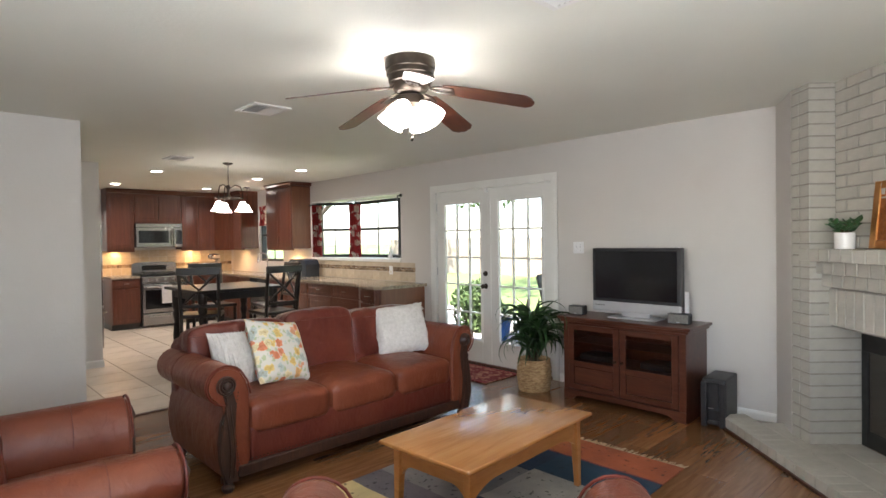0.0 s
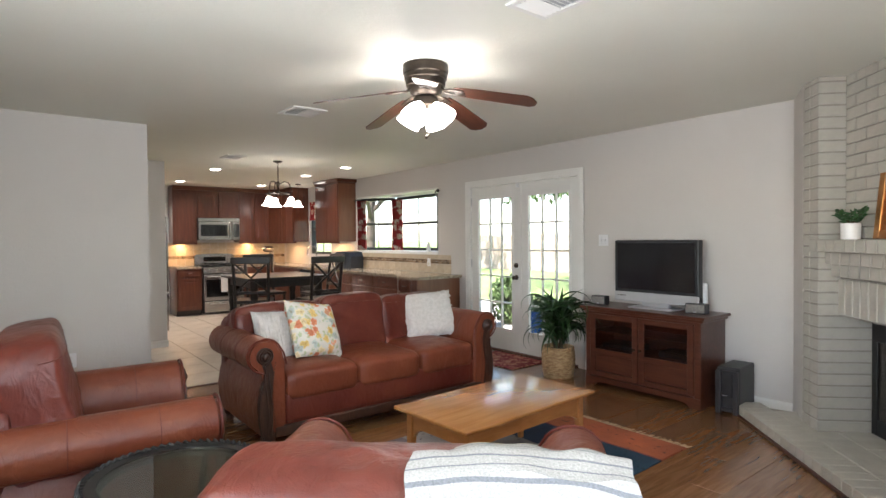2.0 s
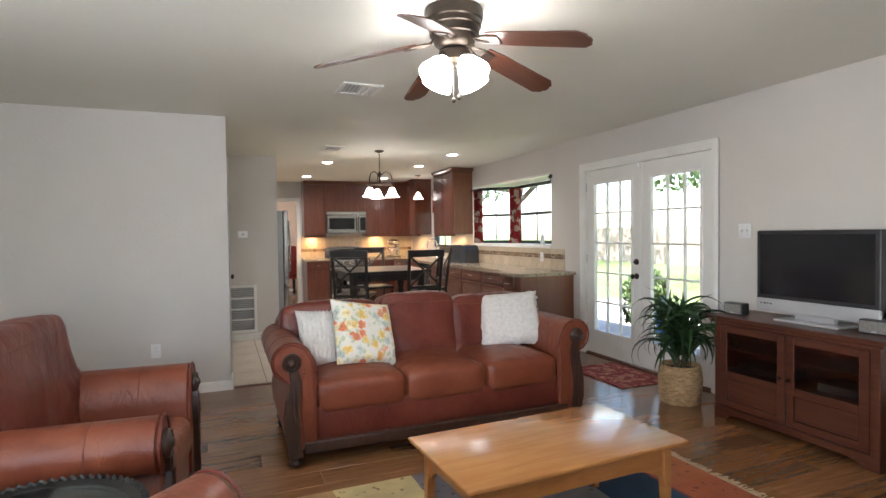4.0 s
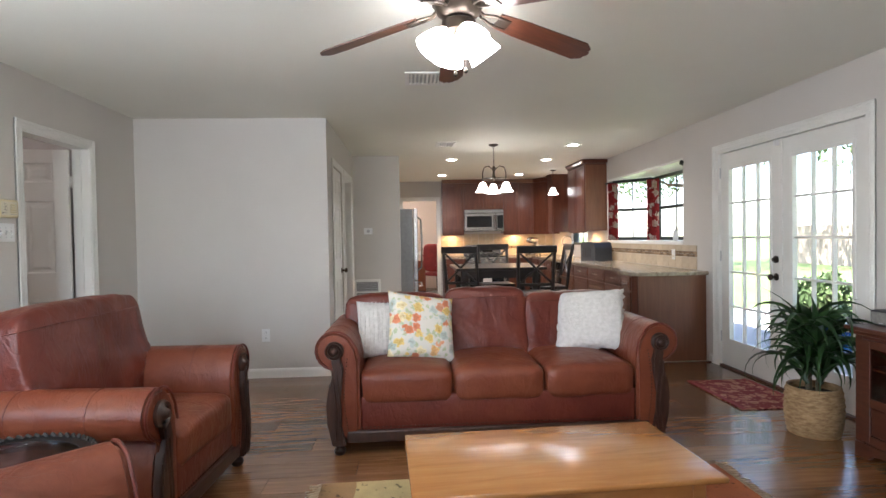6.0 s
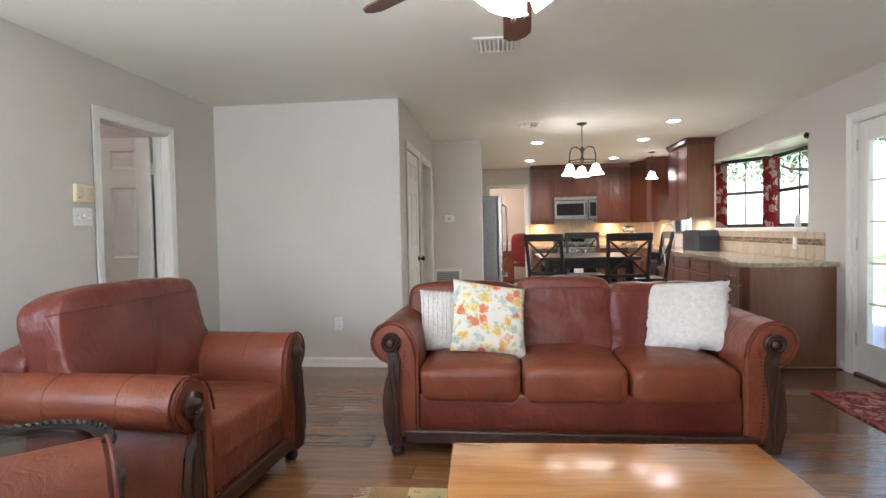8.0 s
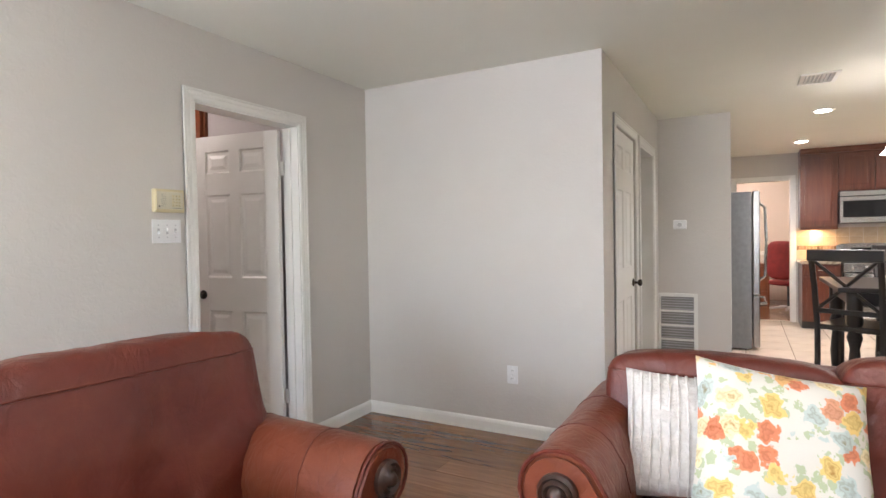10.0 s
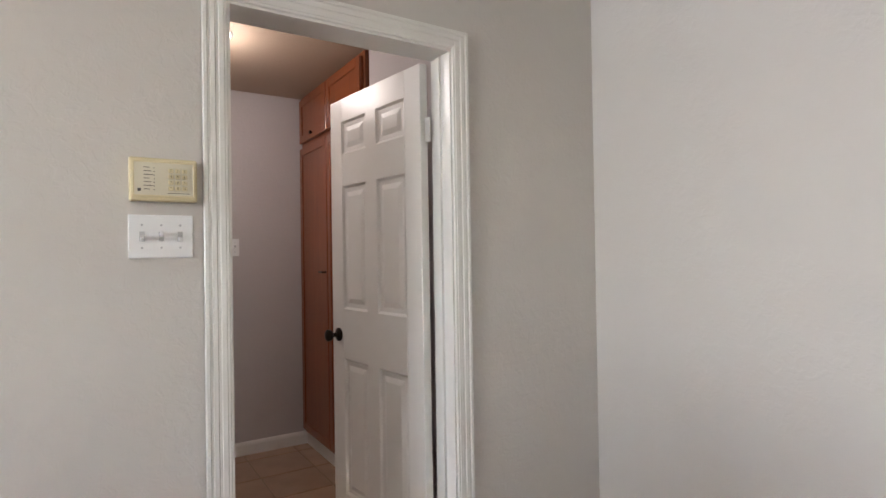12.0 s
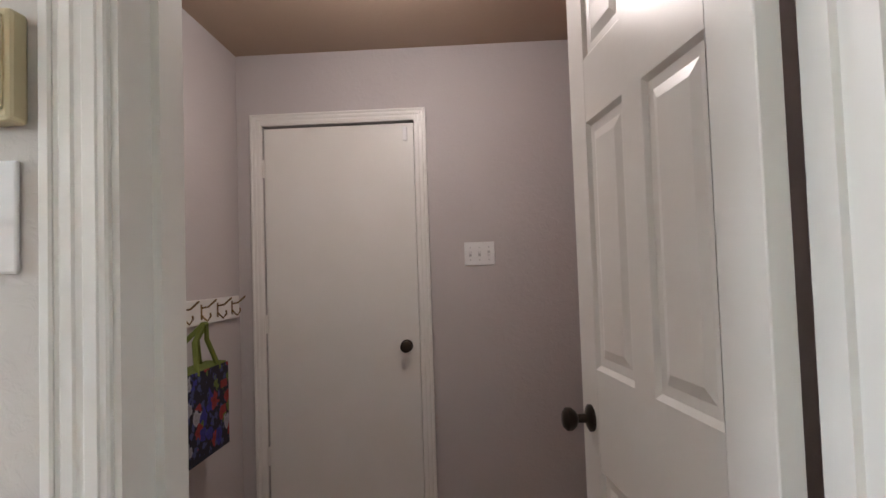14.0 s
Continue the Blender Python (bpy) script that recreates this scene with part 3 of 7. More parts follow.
baseboard(-5.17, -0.63, -5.17, 1.13, 1, 0)
baseboard(-5.17, -0.63, -4.51, -0.63, 0, 1)
baseboard(-3.62, -0.63, 1.0, -0.63, 0, 1)
baseboard(-7.6, 1.13, -7.6, 1.77, 1, 0)
baseboard(-5.17, 1.13, -5.46, 1.13, 0, 1)
baseboard(-7.72, 1.77, -7.6, 1.77, 0, 1)
baseboard(-5.25, NY, -5.19, NY, 0, -1)
baseboard(-3.26, NY, -1.30, NY, 0, -1)
baseboard(-4.73, -2.81, -3.87, -2.81, 0, 1)
baseboard(-2.95, -2.81, -2.89, -2.81, 0, 1)
baseboard(-2.89, -2.81, -2.89, -0.75, -1, 0)
baseboard(-7.38, -0.38, -7.38, 1.01, 1, 0)
baseboard(1.0, -0.63, 1.0, 2.6, -1, 0)


def casing(bm, x0, x1, top, y, out, w=0.075, sill=0.0):
    """Fluted door casing round an opening in a wall along x; out is the side that it faces."""
    for k, (a, b, d) in enumerate(((0, 1, 0.011), (0.0, 0.20, 0.0155), (0.28, 0.52, 0.0135), (0.62, 0.88, 0.0128))):
        ya, yb = sorted((y, y + out * d))
        i, o = w * a, w * b
        box(bm, x0 - w + i, x0 - w + o, ya, yb, sill, top + w - i, 0.0024)
        box(bm, x1 + w - o, x1 + w - i, ya, yb, sill, top + w - i, 0.0024)
        box(bm, x0 - w + o, x1 + w - o, ya, yb, top + w - o, top + w - i, 0.0024)


def jamb(bm, x0, x1, top, ya, yb, t=0.012):
    box(bm, x0, x0 + t, ya, yb, 0, top)
    box(bm, x1 - t, x1, ya, yb, 0, top)
    box(bm, x0 + t, x1 - t, ya, yb, top - t, top)


bm = bmesh.new()
casing(bm, -4.445, -3.682, 2.05, -0.63, 1, 0.068)
built(part("trim_hall_door", bm, TRIM))
bm = bmesh.new()
jamb(bm, -4.445, -3.682, 2.05, -0.755, -0.627, 0.008)
box(bm, -3.700, -3.690, -0.715, -0.685, 0, 2.038)
box(bm, -4.437, -4.427, -0.705, -0.685, 0, 2.038)
built(part("trim_hall_jamb", bm, TRIM))
bm = bmesh.new()
casing(bm, -5.115, -3.335, 2.075, NY, -1, 0.062)
built(part("trim_french_door", bm, TRIM))
bm = bmesh.new()
jamb(bm, -5.115, -3.335, 2.075, NY - 0.003, NY + 0.15, 0.02)
built(part("trim_french_jamb", bm, TRIM))
bm = bmesh.new()
casing(bm, -6.30, -5.54, 2.05, 1.13, 1, 0.065)
casing(bm, -7.26, -6.50, 2.05, 1.13, 1, 0.065)
built(part("trim_closet", bm, TRIM))
bm = bmesh.new()
jamb(bm, -7.26, -6.50, 2.05, 1.005, 1.132, 0.012)
built(part("trim_passage_jamb", bm, TRIM))
bm = bmesh.new()
casing(bm, -3.79, -3.02, 2.06, -2.81, 1, 0.06)
built(part("trim_garage_door", bm, TRIM))
bm = bmesh.new()
box(bm, -11.185, -11.155, 1.71, 1.78, 0, 2.12, 0.003)
box(bm, -11.185, -11.155, 2.46, 2.53, 0, 2.12, 0.003)
box(bm, -11.185, -11.155, 1.78, 2.46, 2.05, 2.12, 0.003)
built(part("trim_kitchen_doorway", bm, TRIM))


def knob(parent, p, out, material=None):
    """A round knob on a rose; out is the unit way it sticks out along local y."""
    prof = [(0.031, 0), (0.031, 0.006), (0.024, 0.010), (0.011, 0.014), (0.010, 0.034), (0.020, 0.040), (0.027, 0.050), (0.027, 0.060), (0.018, 0.068), (0.004, 0.070)]
    part("knob", turned([(r, h * out) for r, h in prof], p, 18, "Y"), material or BRONZE, parent, "dark bronze knob", True)


def panel_door(ob, w, h, t=0.035, glow=None):
    """A six-panel slab in local x (0..w), y thickness 0..t, z from 0; panels have moulded edges and raised fields."""
    st, mid = w * 0.15, w * 0.12
    pw = (w - 2 * st - mid) / 2
    rows = [(0.22, 0.835), (1.06, 1.62), (1.765, h - 0.105)]
    bm = bmesh.new()
    box(bm, 0, st, 0, t, 0, h, 0.002)
    box(bm, w - st, w, 0, t, 0, h, 0.002)
    zs = [0, rows[0][0], rows[0][1], rows[1][0], rows[1][1], rows[2][0], rows[2][1], h]
    for k in range(0, 8, 2):
        box(bm, st, w - st, 0, t, zs[k], zs[k + 1])
    for z0, z1 in rows:
        box(bm, st + pw, st + pw + mid, 0, t, z0, z1)
    part("slab", bm, DOORW, ob)
    for z0, z1 in rows:
        for x0 in (st, st + pw + mid):
            bm = bmesh.new()
            for yo, s in ((0, 1), (t, -1)):
                loops = []
                for inset, dep in ((0, 0.0), (0.010, 0.008), (0.028, 0.009), (0.050, 0.003)):
                    loops.append([bm.verts.new((x, yo + s * dep, z)) for x, z in ((x0 + inset, z0 + inset), (x0 + pw - inset, z0 + inset), (x0 + pw - inset, z1 - inset), (x0 + inset, z1 - inset))])
                for a, b in zip(loops, loops[1:]):
                    for i in range(4):
                        bm.faces.new((a[i], a[(i + 1) % 4], b[(i + 1) % 4], b[i]))
                bm.faces.new(loops[-1])
            part("panel", bm, DOORW, ob)


# hall door, hinged on its far jamb and swung into the hall
hall_door = thing("door_1", "white six-panel door standing open into the hall", "door", pose(-4.425, -0.765, 0.012, 0, 0, -83))
hall_door["kind"] = "structure"
panel_door(hall_door, 0.705, 2.02)
knob(hall_door, (0.645, 0.035, 0.94), 1)
knob(hall_door, (0.645, 0.0, 0.94), -1)
for hz in (0.29, 1.77):
    bm = bmesh.new()
    box(bm, -0.03, 0.0, 0.010, 0.014, hz - 0.045, hz + 0.045)
    lathe(bm, [(0.006, hz - 0.05), (0.006, hz + 0.05)], (-0.006, 0.040, 0), 8)
    part("hinge", bm, TRIM, hall_door)

closet = thing("door_2", "closed white six-panel closet door", "door", pose(-6.296, 1.083, 0.012))
closet["kind"] = "structure"
panel_door(closet, 0.752, 2.03)
knob(closet, (0.06, 0.035, 0.93), 1)
for hz in (0.29, 1.0, 1.77):
    part("hinge", turned([(0.006, hz - 0.045), (0.006, hz + 0.045)], (0.756, 0.040, 0), 8), TRIM, closet)

garage = thing("door_4", "plain flush white door, closed, with a dark knob", "door", pose(-3.79, -2.86, 0.12))
garage["kind"] = "structure"
part("slab", boxed(0.004, 0.766, 0, 0.04, 0, 1.93, 0.002), DOORW, garage)
knob(garage, (0.068, 0.04, 0.82), 1)
for hz in (0.25, 0.9, 1.68):
    part("hinge", turned([(0.007, hz), (0.007, hz + 0.09)], (0.768, 0.045, 0), 8), TRIM, garage)
part("door_sensor", boxed(0.035, 0.057, 0.04, 0.052, 1.84, 1.91, 0.002), WHITEPLASTIC, garage)
part("threshold", boxed(0, 0.77, -0.04, 0.06, -0.13, -0.012, 0.004), MAHOG, garage)

# french doors with ten-light style grilles of fifteen panes
def french_leaf(x0, w, knobs):
    d = thing("door_5" if knobs else "door_6", "white french door with a grille of glass panes, closed", "door", pose(x0, NY + 0.03, 0.02))
    d["kind"] = "structure"
    gx0, gx1, gz0, gz1, h, t = 0.125, w - 0.125, 0.25, 1.88, 2.03, 0.044
    bm = bmesh.new()
    box(bm, 0, gx0, 0, t, 0, h, 0.002)
    box(bm, gx1, w, 0, t, 0, h, 0.002)
    box(bm, gx0, gx1, 0, t, 0, gz0)
    box(bm, gx0, gx1, 0, t, gz1, h)
    part("slab", bm, DOORW, d)
    bm = bmesh.new()
    for a, b, c, e in ((gx0 - 0.018, gx0 + 0.012, gz0 - 0.018, gz1 + 0.018), (gx1 - 0.012, gx1 + 0.018, gz0 - 0.018, gz1 + 0.018)):
        box(bm, a, b, -0.010, 0.0, c, e, 0.003)
    for c, e in ((gz0 - 0.018, gz0 + 0.012), (gz1 - 0.012, gz1 + 0.018)):
        box(bm, gx0 + 0.012, gx1 - 0.012, -0.010, 0.0, c, e, 0.003)
    part("glazing_frame", bm, TRIM, d)
    cw, ch = (gx1 - gx0) / 3, (gz1 - gz0) / 5
    for i in (1, 2):
        part("muntin", boxed(gx0 + i * cw - 0.009, gx0 + i * cw + 0.009, 0.006, 0.038, gz0, gz1, 0.003), TRIM, d)
    for j in range(1, 5):
        for i in range(3):
            part("muntin", boxed(gx0 + i * cw + 0.010, gx0 + (i + 1) * cw - 0.010, 0.006, 0.038, gz0 + j * ch - 0.009, gz0 + j * ch + 0.009, 0.003), TRIM, d)
    pane = None
    for i in range(3):
        for j in range(5):
            if pane is None:
                pane = part("pane", boxed(0.009, cw - 0.009, 0.020, 0.024, 0.009, ch - 0.009), GLASS, d)
                pane.location = (gx0, 0, gz0)
            else:
                again(pane, d, pose(gx0 + i * cw, 0, gz0 + j * ch))
    if knobs:
        knob(d, (w - 0.06, 0, 0.90), -1)
        part("deadbolt", turned([(0.030, 0), (0.030, -0.012), (0.016, -0.016), (0.014, -0.034)], (w - 0.06, 0, 1.045), 16, "Y"), BRONZE, d, "round dark deadbolt", True)
    else:
        part("astragal", boxed(-0.022, 0.022, -0.012, 0.0, 0, h, 0.003), TRIM, d)
    for hz in (0.22, 1.0, 1.8):
        x = -0.004 if knobs else w + 0.004
        part("hinge", turned([(0.007, hz), (0.007, hz + 0.1)], (x, -0.006, 0), 8), GREYPLASTIC, d)
    return d


french_leaf(-5.092, 0.865, True)
french_leaf(-4.223, 0.865, False)
part("door_contact", boxed(-4.26, -4.23, NY - 0.015, NY + 0.02, 2.0, 2.045, 0.003), WHITEPLASTIC)
tagged(bpy.data.objects["door_contact"], "small white alarm contact on the french door", "alarm sensor")
bm = boxed(-5.09, -3.36, NY + 0.0, NY + 0.16, 0.0, 0.018, 0.004)
built(part("trim_threshold", bm, MAHOG))


def sash_window(name, w, h, m, label):
    """A dark two-sash window in local x, z; glass on y = 0."""
    win = thing(name, label, "window", m)
    win["kind"] = "structure"
    f = 0.045
    bm = bmesh.new()
    box(bm, 0, f, -0.04, 0.04, 0, h, 0.003)
    box(bm, w - f, w, -0.04, 0.04, 0, h, 0.003)
    box(bm, f, w - f, -0.04, 0.04, 0, f, 0.003)
    box(bm, f, w - f, -0.04, 0.04, h - f, h, 0.003)
    box(bm, f, w - f, -0.035, 0.03, h / 2 - 0.02, h / 2 + 0.02, 0.003)
    part("window_frame", bm, WINFRAME, win)
    for k in range(2):
        z0 = f if k == 0 else h / 2 + 0.02
        z1 = h / 2 - 0.02 if k == 0 else h - f
        part("pane", boxed(f, w - f, -0.003, 0.003, z0, z1), GLASS, win)
        part("muntin", boxed(w / 2 - 0.006, w / 2 + 0.006, -0.008, 0.008, z0, z1), WINFRAME, win)
    return win


WINFRAME = simple("bronze_window_frame", (0.020, 0.024, 0.022), (0.03, 0.036, 0.033), 10, 0.4)
# bay window: canted side, long front, canted side
BZ0, BZ1 = 1.21, 2.10
sash_window("window_1", 0.60, BZ1 - BZ0, pose(-8.03, 4.98, BZ0, 0, 0, 40), "dark-framed canted side window of the bay")
sash_window("window_2", 1.14, BZ1 - BZ0, pose(-7.50, 5.40, BZ0), "dark-framed front window of the bay")
sash_window("window_3", 0.60, BZ1 - BZ0, pose(-6.28, 5.38, BZ0, 0, 0, -40), "dark-framed canted side window of the bay")
BAYPLAN = [(-8.06, 5.05), (-7.54, 5.48), (-6.32, 5.48), (-5.78, 5.05)]
built(part("window_sill", slab([(-8.06, 4.88), (-8.06, 5.06), (-7.54, 5.49), (-6.30, 5.49), (-5.78, 5.06), (-5.78, 4.88)], 1.17, 1.21, 0.004), TRIM))
built(part("ceiling_bay", slab([(-8.3, 5.052), (-7.6, 5.6), (-6.2, 5.6), (-5.5, 5.052)], 2.12, 2.2), CEIL))
built(part("wall_bay_apron", slab([(-8.06, 5.052), (-7.54, 5.48), (-6.32, 5.48), (-5.78, 5.052)], 0, 1.168), WALL))
bm = bmesh.new()
for bx, by in ((-7.535, 5.415), (-6.305, 5.41)):
    lathe(bm, [(0.035, 1.21), (0.035, 2.12)], (bx, by, 0), 10)
box(bm, -8.06, -5.78, 4.905, 5.05, 2.095, 2.118)
built(part("trim_bay", bm, TRIM))
sash_window("window_4", 0.90, 0.96, pose(-9.95, 4.97, 1.12), "dark-framed window above the kitchen sink")
# unseen window, added as the opening for the east fill lamp
sash_window("window_5", 1.6, 1.2, pose(1.06, -0.2, 0.9, 0, 0, 90), "assumed dark-framed east window, out of view")
sash_window("window_6", 2.1, 1.2, pose(-1.6, -0.69, 0.9), "wide dark-framed window behind the armchairs")

# floors
built(part("floor", boxed(-5.23, 1.12, -0.75, 5.05, -0.12, -0.006), FLOORJOINT))
built(part("floor_kitchen", boxed(-11.3, -5.23, 0.9, 5.05, -0.12, -0.006), GROUT))
built(part("floor_hall", boxed(-4.85, -2.77, -2.93, -0.75, -0.12, -0.006), GROUT))
built(part("floor_study", boxed(-14.2, -11.3, 0.2, 4.2, -0.12, 0.0), PLANK))
built(part("trim_threshold_strip", boxed(-5.25, -5.205, 1.13, 4.9, -0.004, 0.009, 0.003), MAHOG))
built(part("trim_hall_threshold", boxed(-4.43, -3.70, -0.77, -0.735, -0.004, 0.008, 0.003), MAHOG))

# ---- fireplace, across the corner ----
R2 = math.sqrt(0.5)


def diag(u, s, z):
    """A pose on the diagonal: u metres along it from the column's outer edge, s metres behind the column's face."""
    return Matrix.Translation((-1.10 + u * R2 + s * R2, 4.485 - u * R2 + s * R2, z)) @ pose(0, 0, 0, 0, 0, -45)


fireplace = thing("fireplace", "corner fireplace of white painted brick with a corbelled mantel", "fireplace", diag(0, 0, 0))
COURSE = 0.0775
FW = 3.0
bm = bmesh.new()
box(bm, 0.006, 0.19, 0.006, 0.6, 0.085, H)
box(bm, 0.19, FW - 0.3, 0.176, 0.6, 1.36, H)
box(bm, 0.19, FW - 0.3, 0.14, 0.6, 0.86, 1.36)
box(bm, 1.30, FW - 0.3, 0.14, 0.6, 0.085, 0.86)
part("mortar", bm, MORTAR, fireplace)


def brick_mesh(w, h, d):
    bm = boxed(0, w, 0, d, 0, h, 0.004)
    return bm


def lay(pool, key, w, h, d, x, y, z, rz=0):
    if key not in pool:
        pool[key] = part("brick", brick_mesh(w, h, d), BRICKW, fireplace)
        pool[key].matrix_basis = pose(x, y, z, random.uniform(-0.3, 0.3), 0, rz + random.uniform(-0.25, 0.25))
    else:
        again(pool[key], fireplace, pose(x, y, z, random.uniform(-0.3, 0.3), 0, rz + random.uniform(-0.25, 0.25)))


POOL = {}
BH = COURSE - 0.008
nc = int((H - 0.087) / COURSE)
for c in range(nc + 1):
    z = 0.087 + c * COURSE
    h = min(BH, H - 0.002 - z)
    if h < 0.02:
        continue
    k = "full" if h == BH else "cut"
    lay(POOL, "n" + k, 0.085, h, 0.10, 0.0, 0.0, z)
    lay(POOL, "w" + k, 0.10, h, 0.335 if z < 0.86 else 0.18, 0.093, 0.0, z) if z < 0.86 else lay(POOL, "v" + k, 0.10, h, 0.172, 0.093, 0.0, z)
# the wall above the mantel, in running bond
for c in range(14):
    z = 1.372 + c * COURSE
    h = min(BH, H - 0.002 - z)
    if h < 0.02:
        continue
    k = "full" if h == BH else "cut"
    x = 0.196
    if c % 2:
        lay(POOL, "h" + k, 0.098, h, 0.05, x, 0.166, z)
        x += 0.106
    while x < 1.5:
        lay(POOL, "s" + k, 0.2, h, 0.05, x, 0.166, z)
        x += 0.208
# corbelled mantel: three courses of headers stepping out, then the soldier course
for z, y, x0, d in ((1.287, -0.012, 0.10, 0.20), (1.205, 0.045, 0.155, 0.14), (1.123, 0.082, 0.185, 0.10)):
    x = x0
    while x < 1.6:
        lay(POOL, "m%.2f" % z, 0.094, 0.080, d, x, y, z)
        x += 0.1
x = 0.19
while x < 1.6:
    lay(POOL, "soldier", 0.072, 0.235, 0.05, x, 0.125, 0.872)
    x += 0.0785
# black steel surround with a dark firebox behind it
bm = bmesh.new()
box(bm, 0.196, 1.30, 0.33, 0.345, 0.70, 0.868, 0.003)
box(bm, 0.196, 0.25, 0.33, 0.345, 0.088, 0.70, 0.003)
box(bm, 1.24, 1.30, 0.33, 0.345, 0.088, 0.70, 0.003)
box(bm, 0.25, 1.24, 0.33, 0.345, 0.088, 0.19, 0.003)
part("surround", bm, BLACKMETAL, fireplace, "black steel surround")
bm = bmesh.new()
box(bm, 0.22, 1.27, 0.75, 0.78, 0.09, 0.85)
box(bm, 0.22, 0.24, 0.35, 0.75, 0.09, 0.85)
box(bm, 1.25, 1.27, 0.35, 0.75, 0.09, 0.85)
box(bm, 0.24, 1.25, 0.35, 0.75, 0.09, 0.11)
box(bm, 0.24, 1.25, 0.35, 0.75, 0.83, 0.85)
part("firebox", bm, SOOT, fireplace, "sooty firebox")
part("glass_door", boxed(0.25, 0.74, 0.338, 0.342, 0.19, 0.70), SMOKED, fireplace)
part("glass_door", boxed(0.745, 1.24, 0.338, 0.342, 0.19, 0.70), SMOKED, fireplace)
# hearth: slabs on a row of header bricks
hearth = thing("hearth", "low hearth of white painted brick with a brown floor trim", "hearth", diag(0, 0, 0))
bm = slab([(-0.44, -0.265), (2.2, -0.265), (2.2, 0.33), (0.0, 0.33), (-0.12, 0.26)], 0.0, 0.080)
part("hearth_bed", bm, MORTAR, hearth)
hb = None
x = -0.46
while x < 2.1:
    m_ = pose(x, -0.278, 0.012, random.uniform(-0.5, 0.5), 0, random.uniform(-0.6, 0.6))
    if hb is None:
        hb = part("brick", boxed(0, 0.089, 0, 0.2, 0, 0.073, 0.004), BRICKW, hearth)
        hb.matrix_basis = m_
    else:
        again(hb, hearth, m_)
    x += 0.0945
for y0, y1 in ((-0.076, 0.118), (0.122, 0.332)):
    x0 = -0.24 + (0.17 if y0 > 0 else 0)
    n_ = 4
    for i in range(n_):
        w_ = 2.3 / n_
        part("paver", boxed(x0 + i * w_, x0 + (i + 1) * w_ - 0.003, y0, y1, 0.02, 0.0855 + random.uniform(-0.001, 0.001), 0.003), BRICKW, hearth)
part("floor_trim", boxed(-0.47, 2.1, -0.300, -0.279, 0.0, 0.020, 0.004), MAHOG, hearth, "brown wooden quarter-round")
built(part("wall_fireplace_return", slab([(-1.30, 4.9), (-1.102, 4.495), (-1.03, 4.57), (-1.2, 4.9)], 0, H), WALL))
built(part("wall_corner_fill", slab([(0.70, 2.72), (1.0, 2.42), (1.0, 2.9), (0.78, 2.9)], 0, H), WALL))


# ---- living room: leather seating ----
def arm_outline(a, hs):
    """The rolled arm's section in (x, z), outer side at x = a."""
    pts = [(a - 0.10, 0.10), (a - 0.075, 0.20), (a - 0.068, 0.31), (a - 0.085, 0.42), (a - 0.125, 0.51)]
    for k in range(13):
        t = radians(-75 + 215 * k / 12)
        pts.append((a - 0.118 + 0.115 * math.cos(t), 0.632 + 0.113 * math.sin(t)))
    pts += [(a - 0.245, 0.64), (a - 0.262, 0.56), (a - 0.262, 0.10)]
    return [(x, z * hs) for x, z in pts]


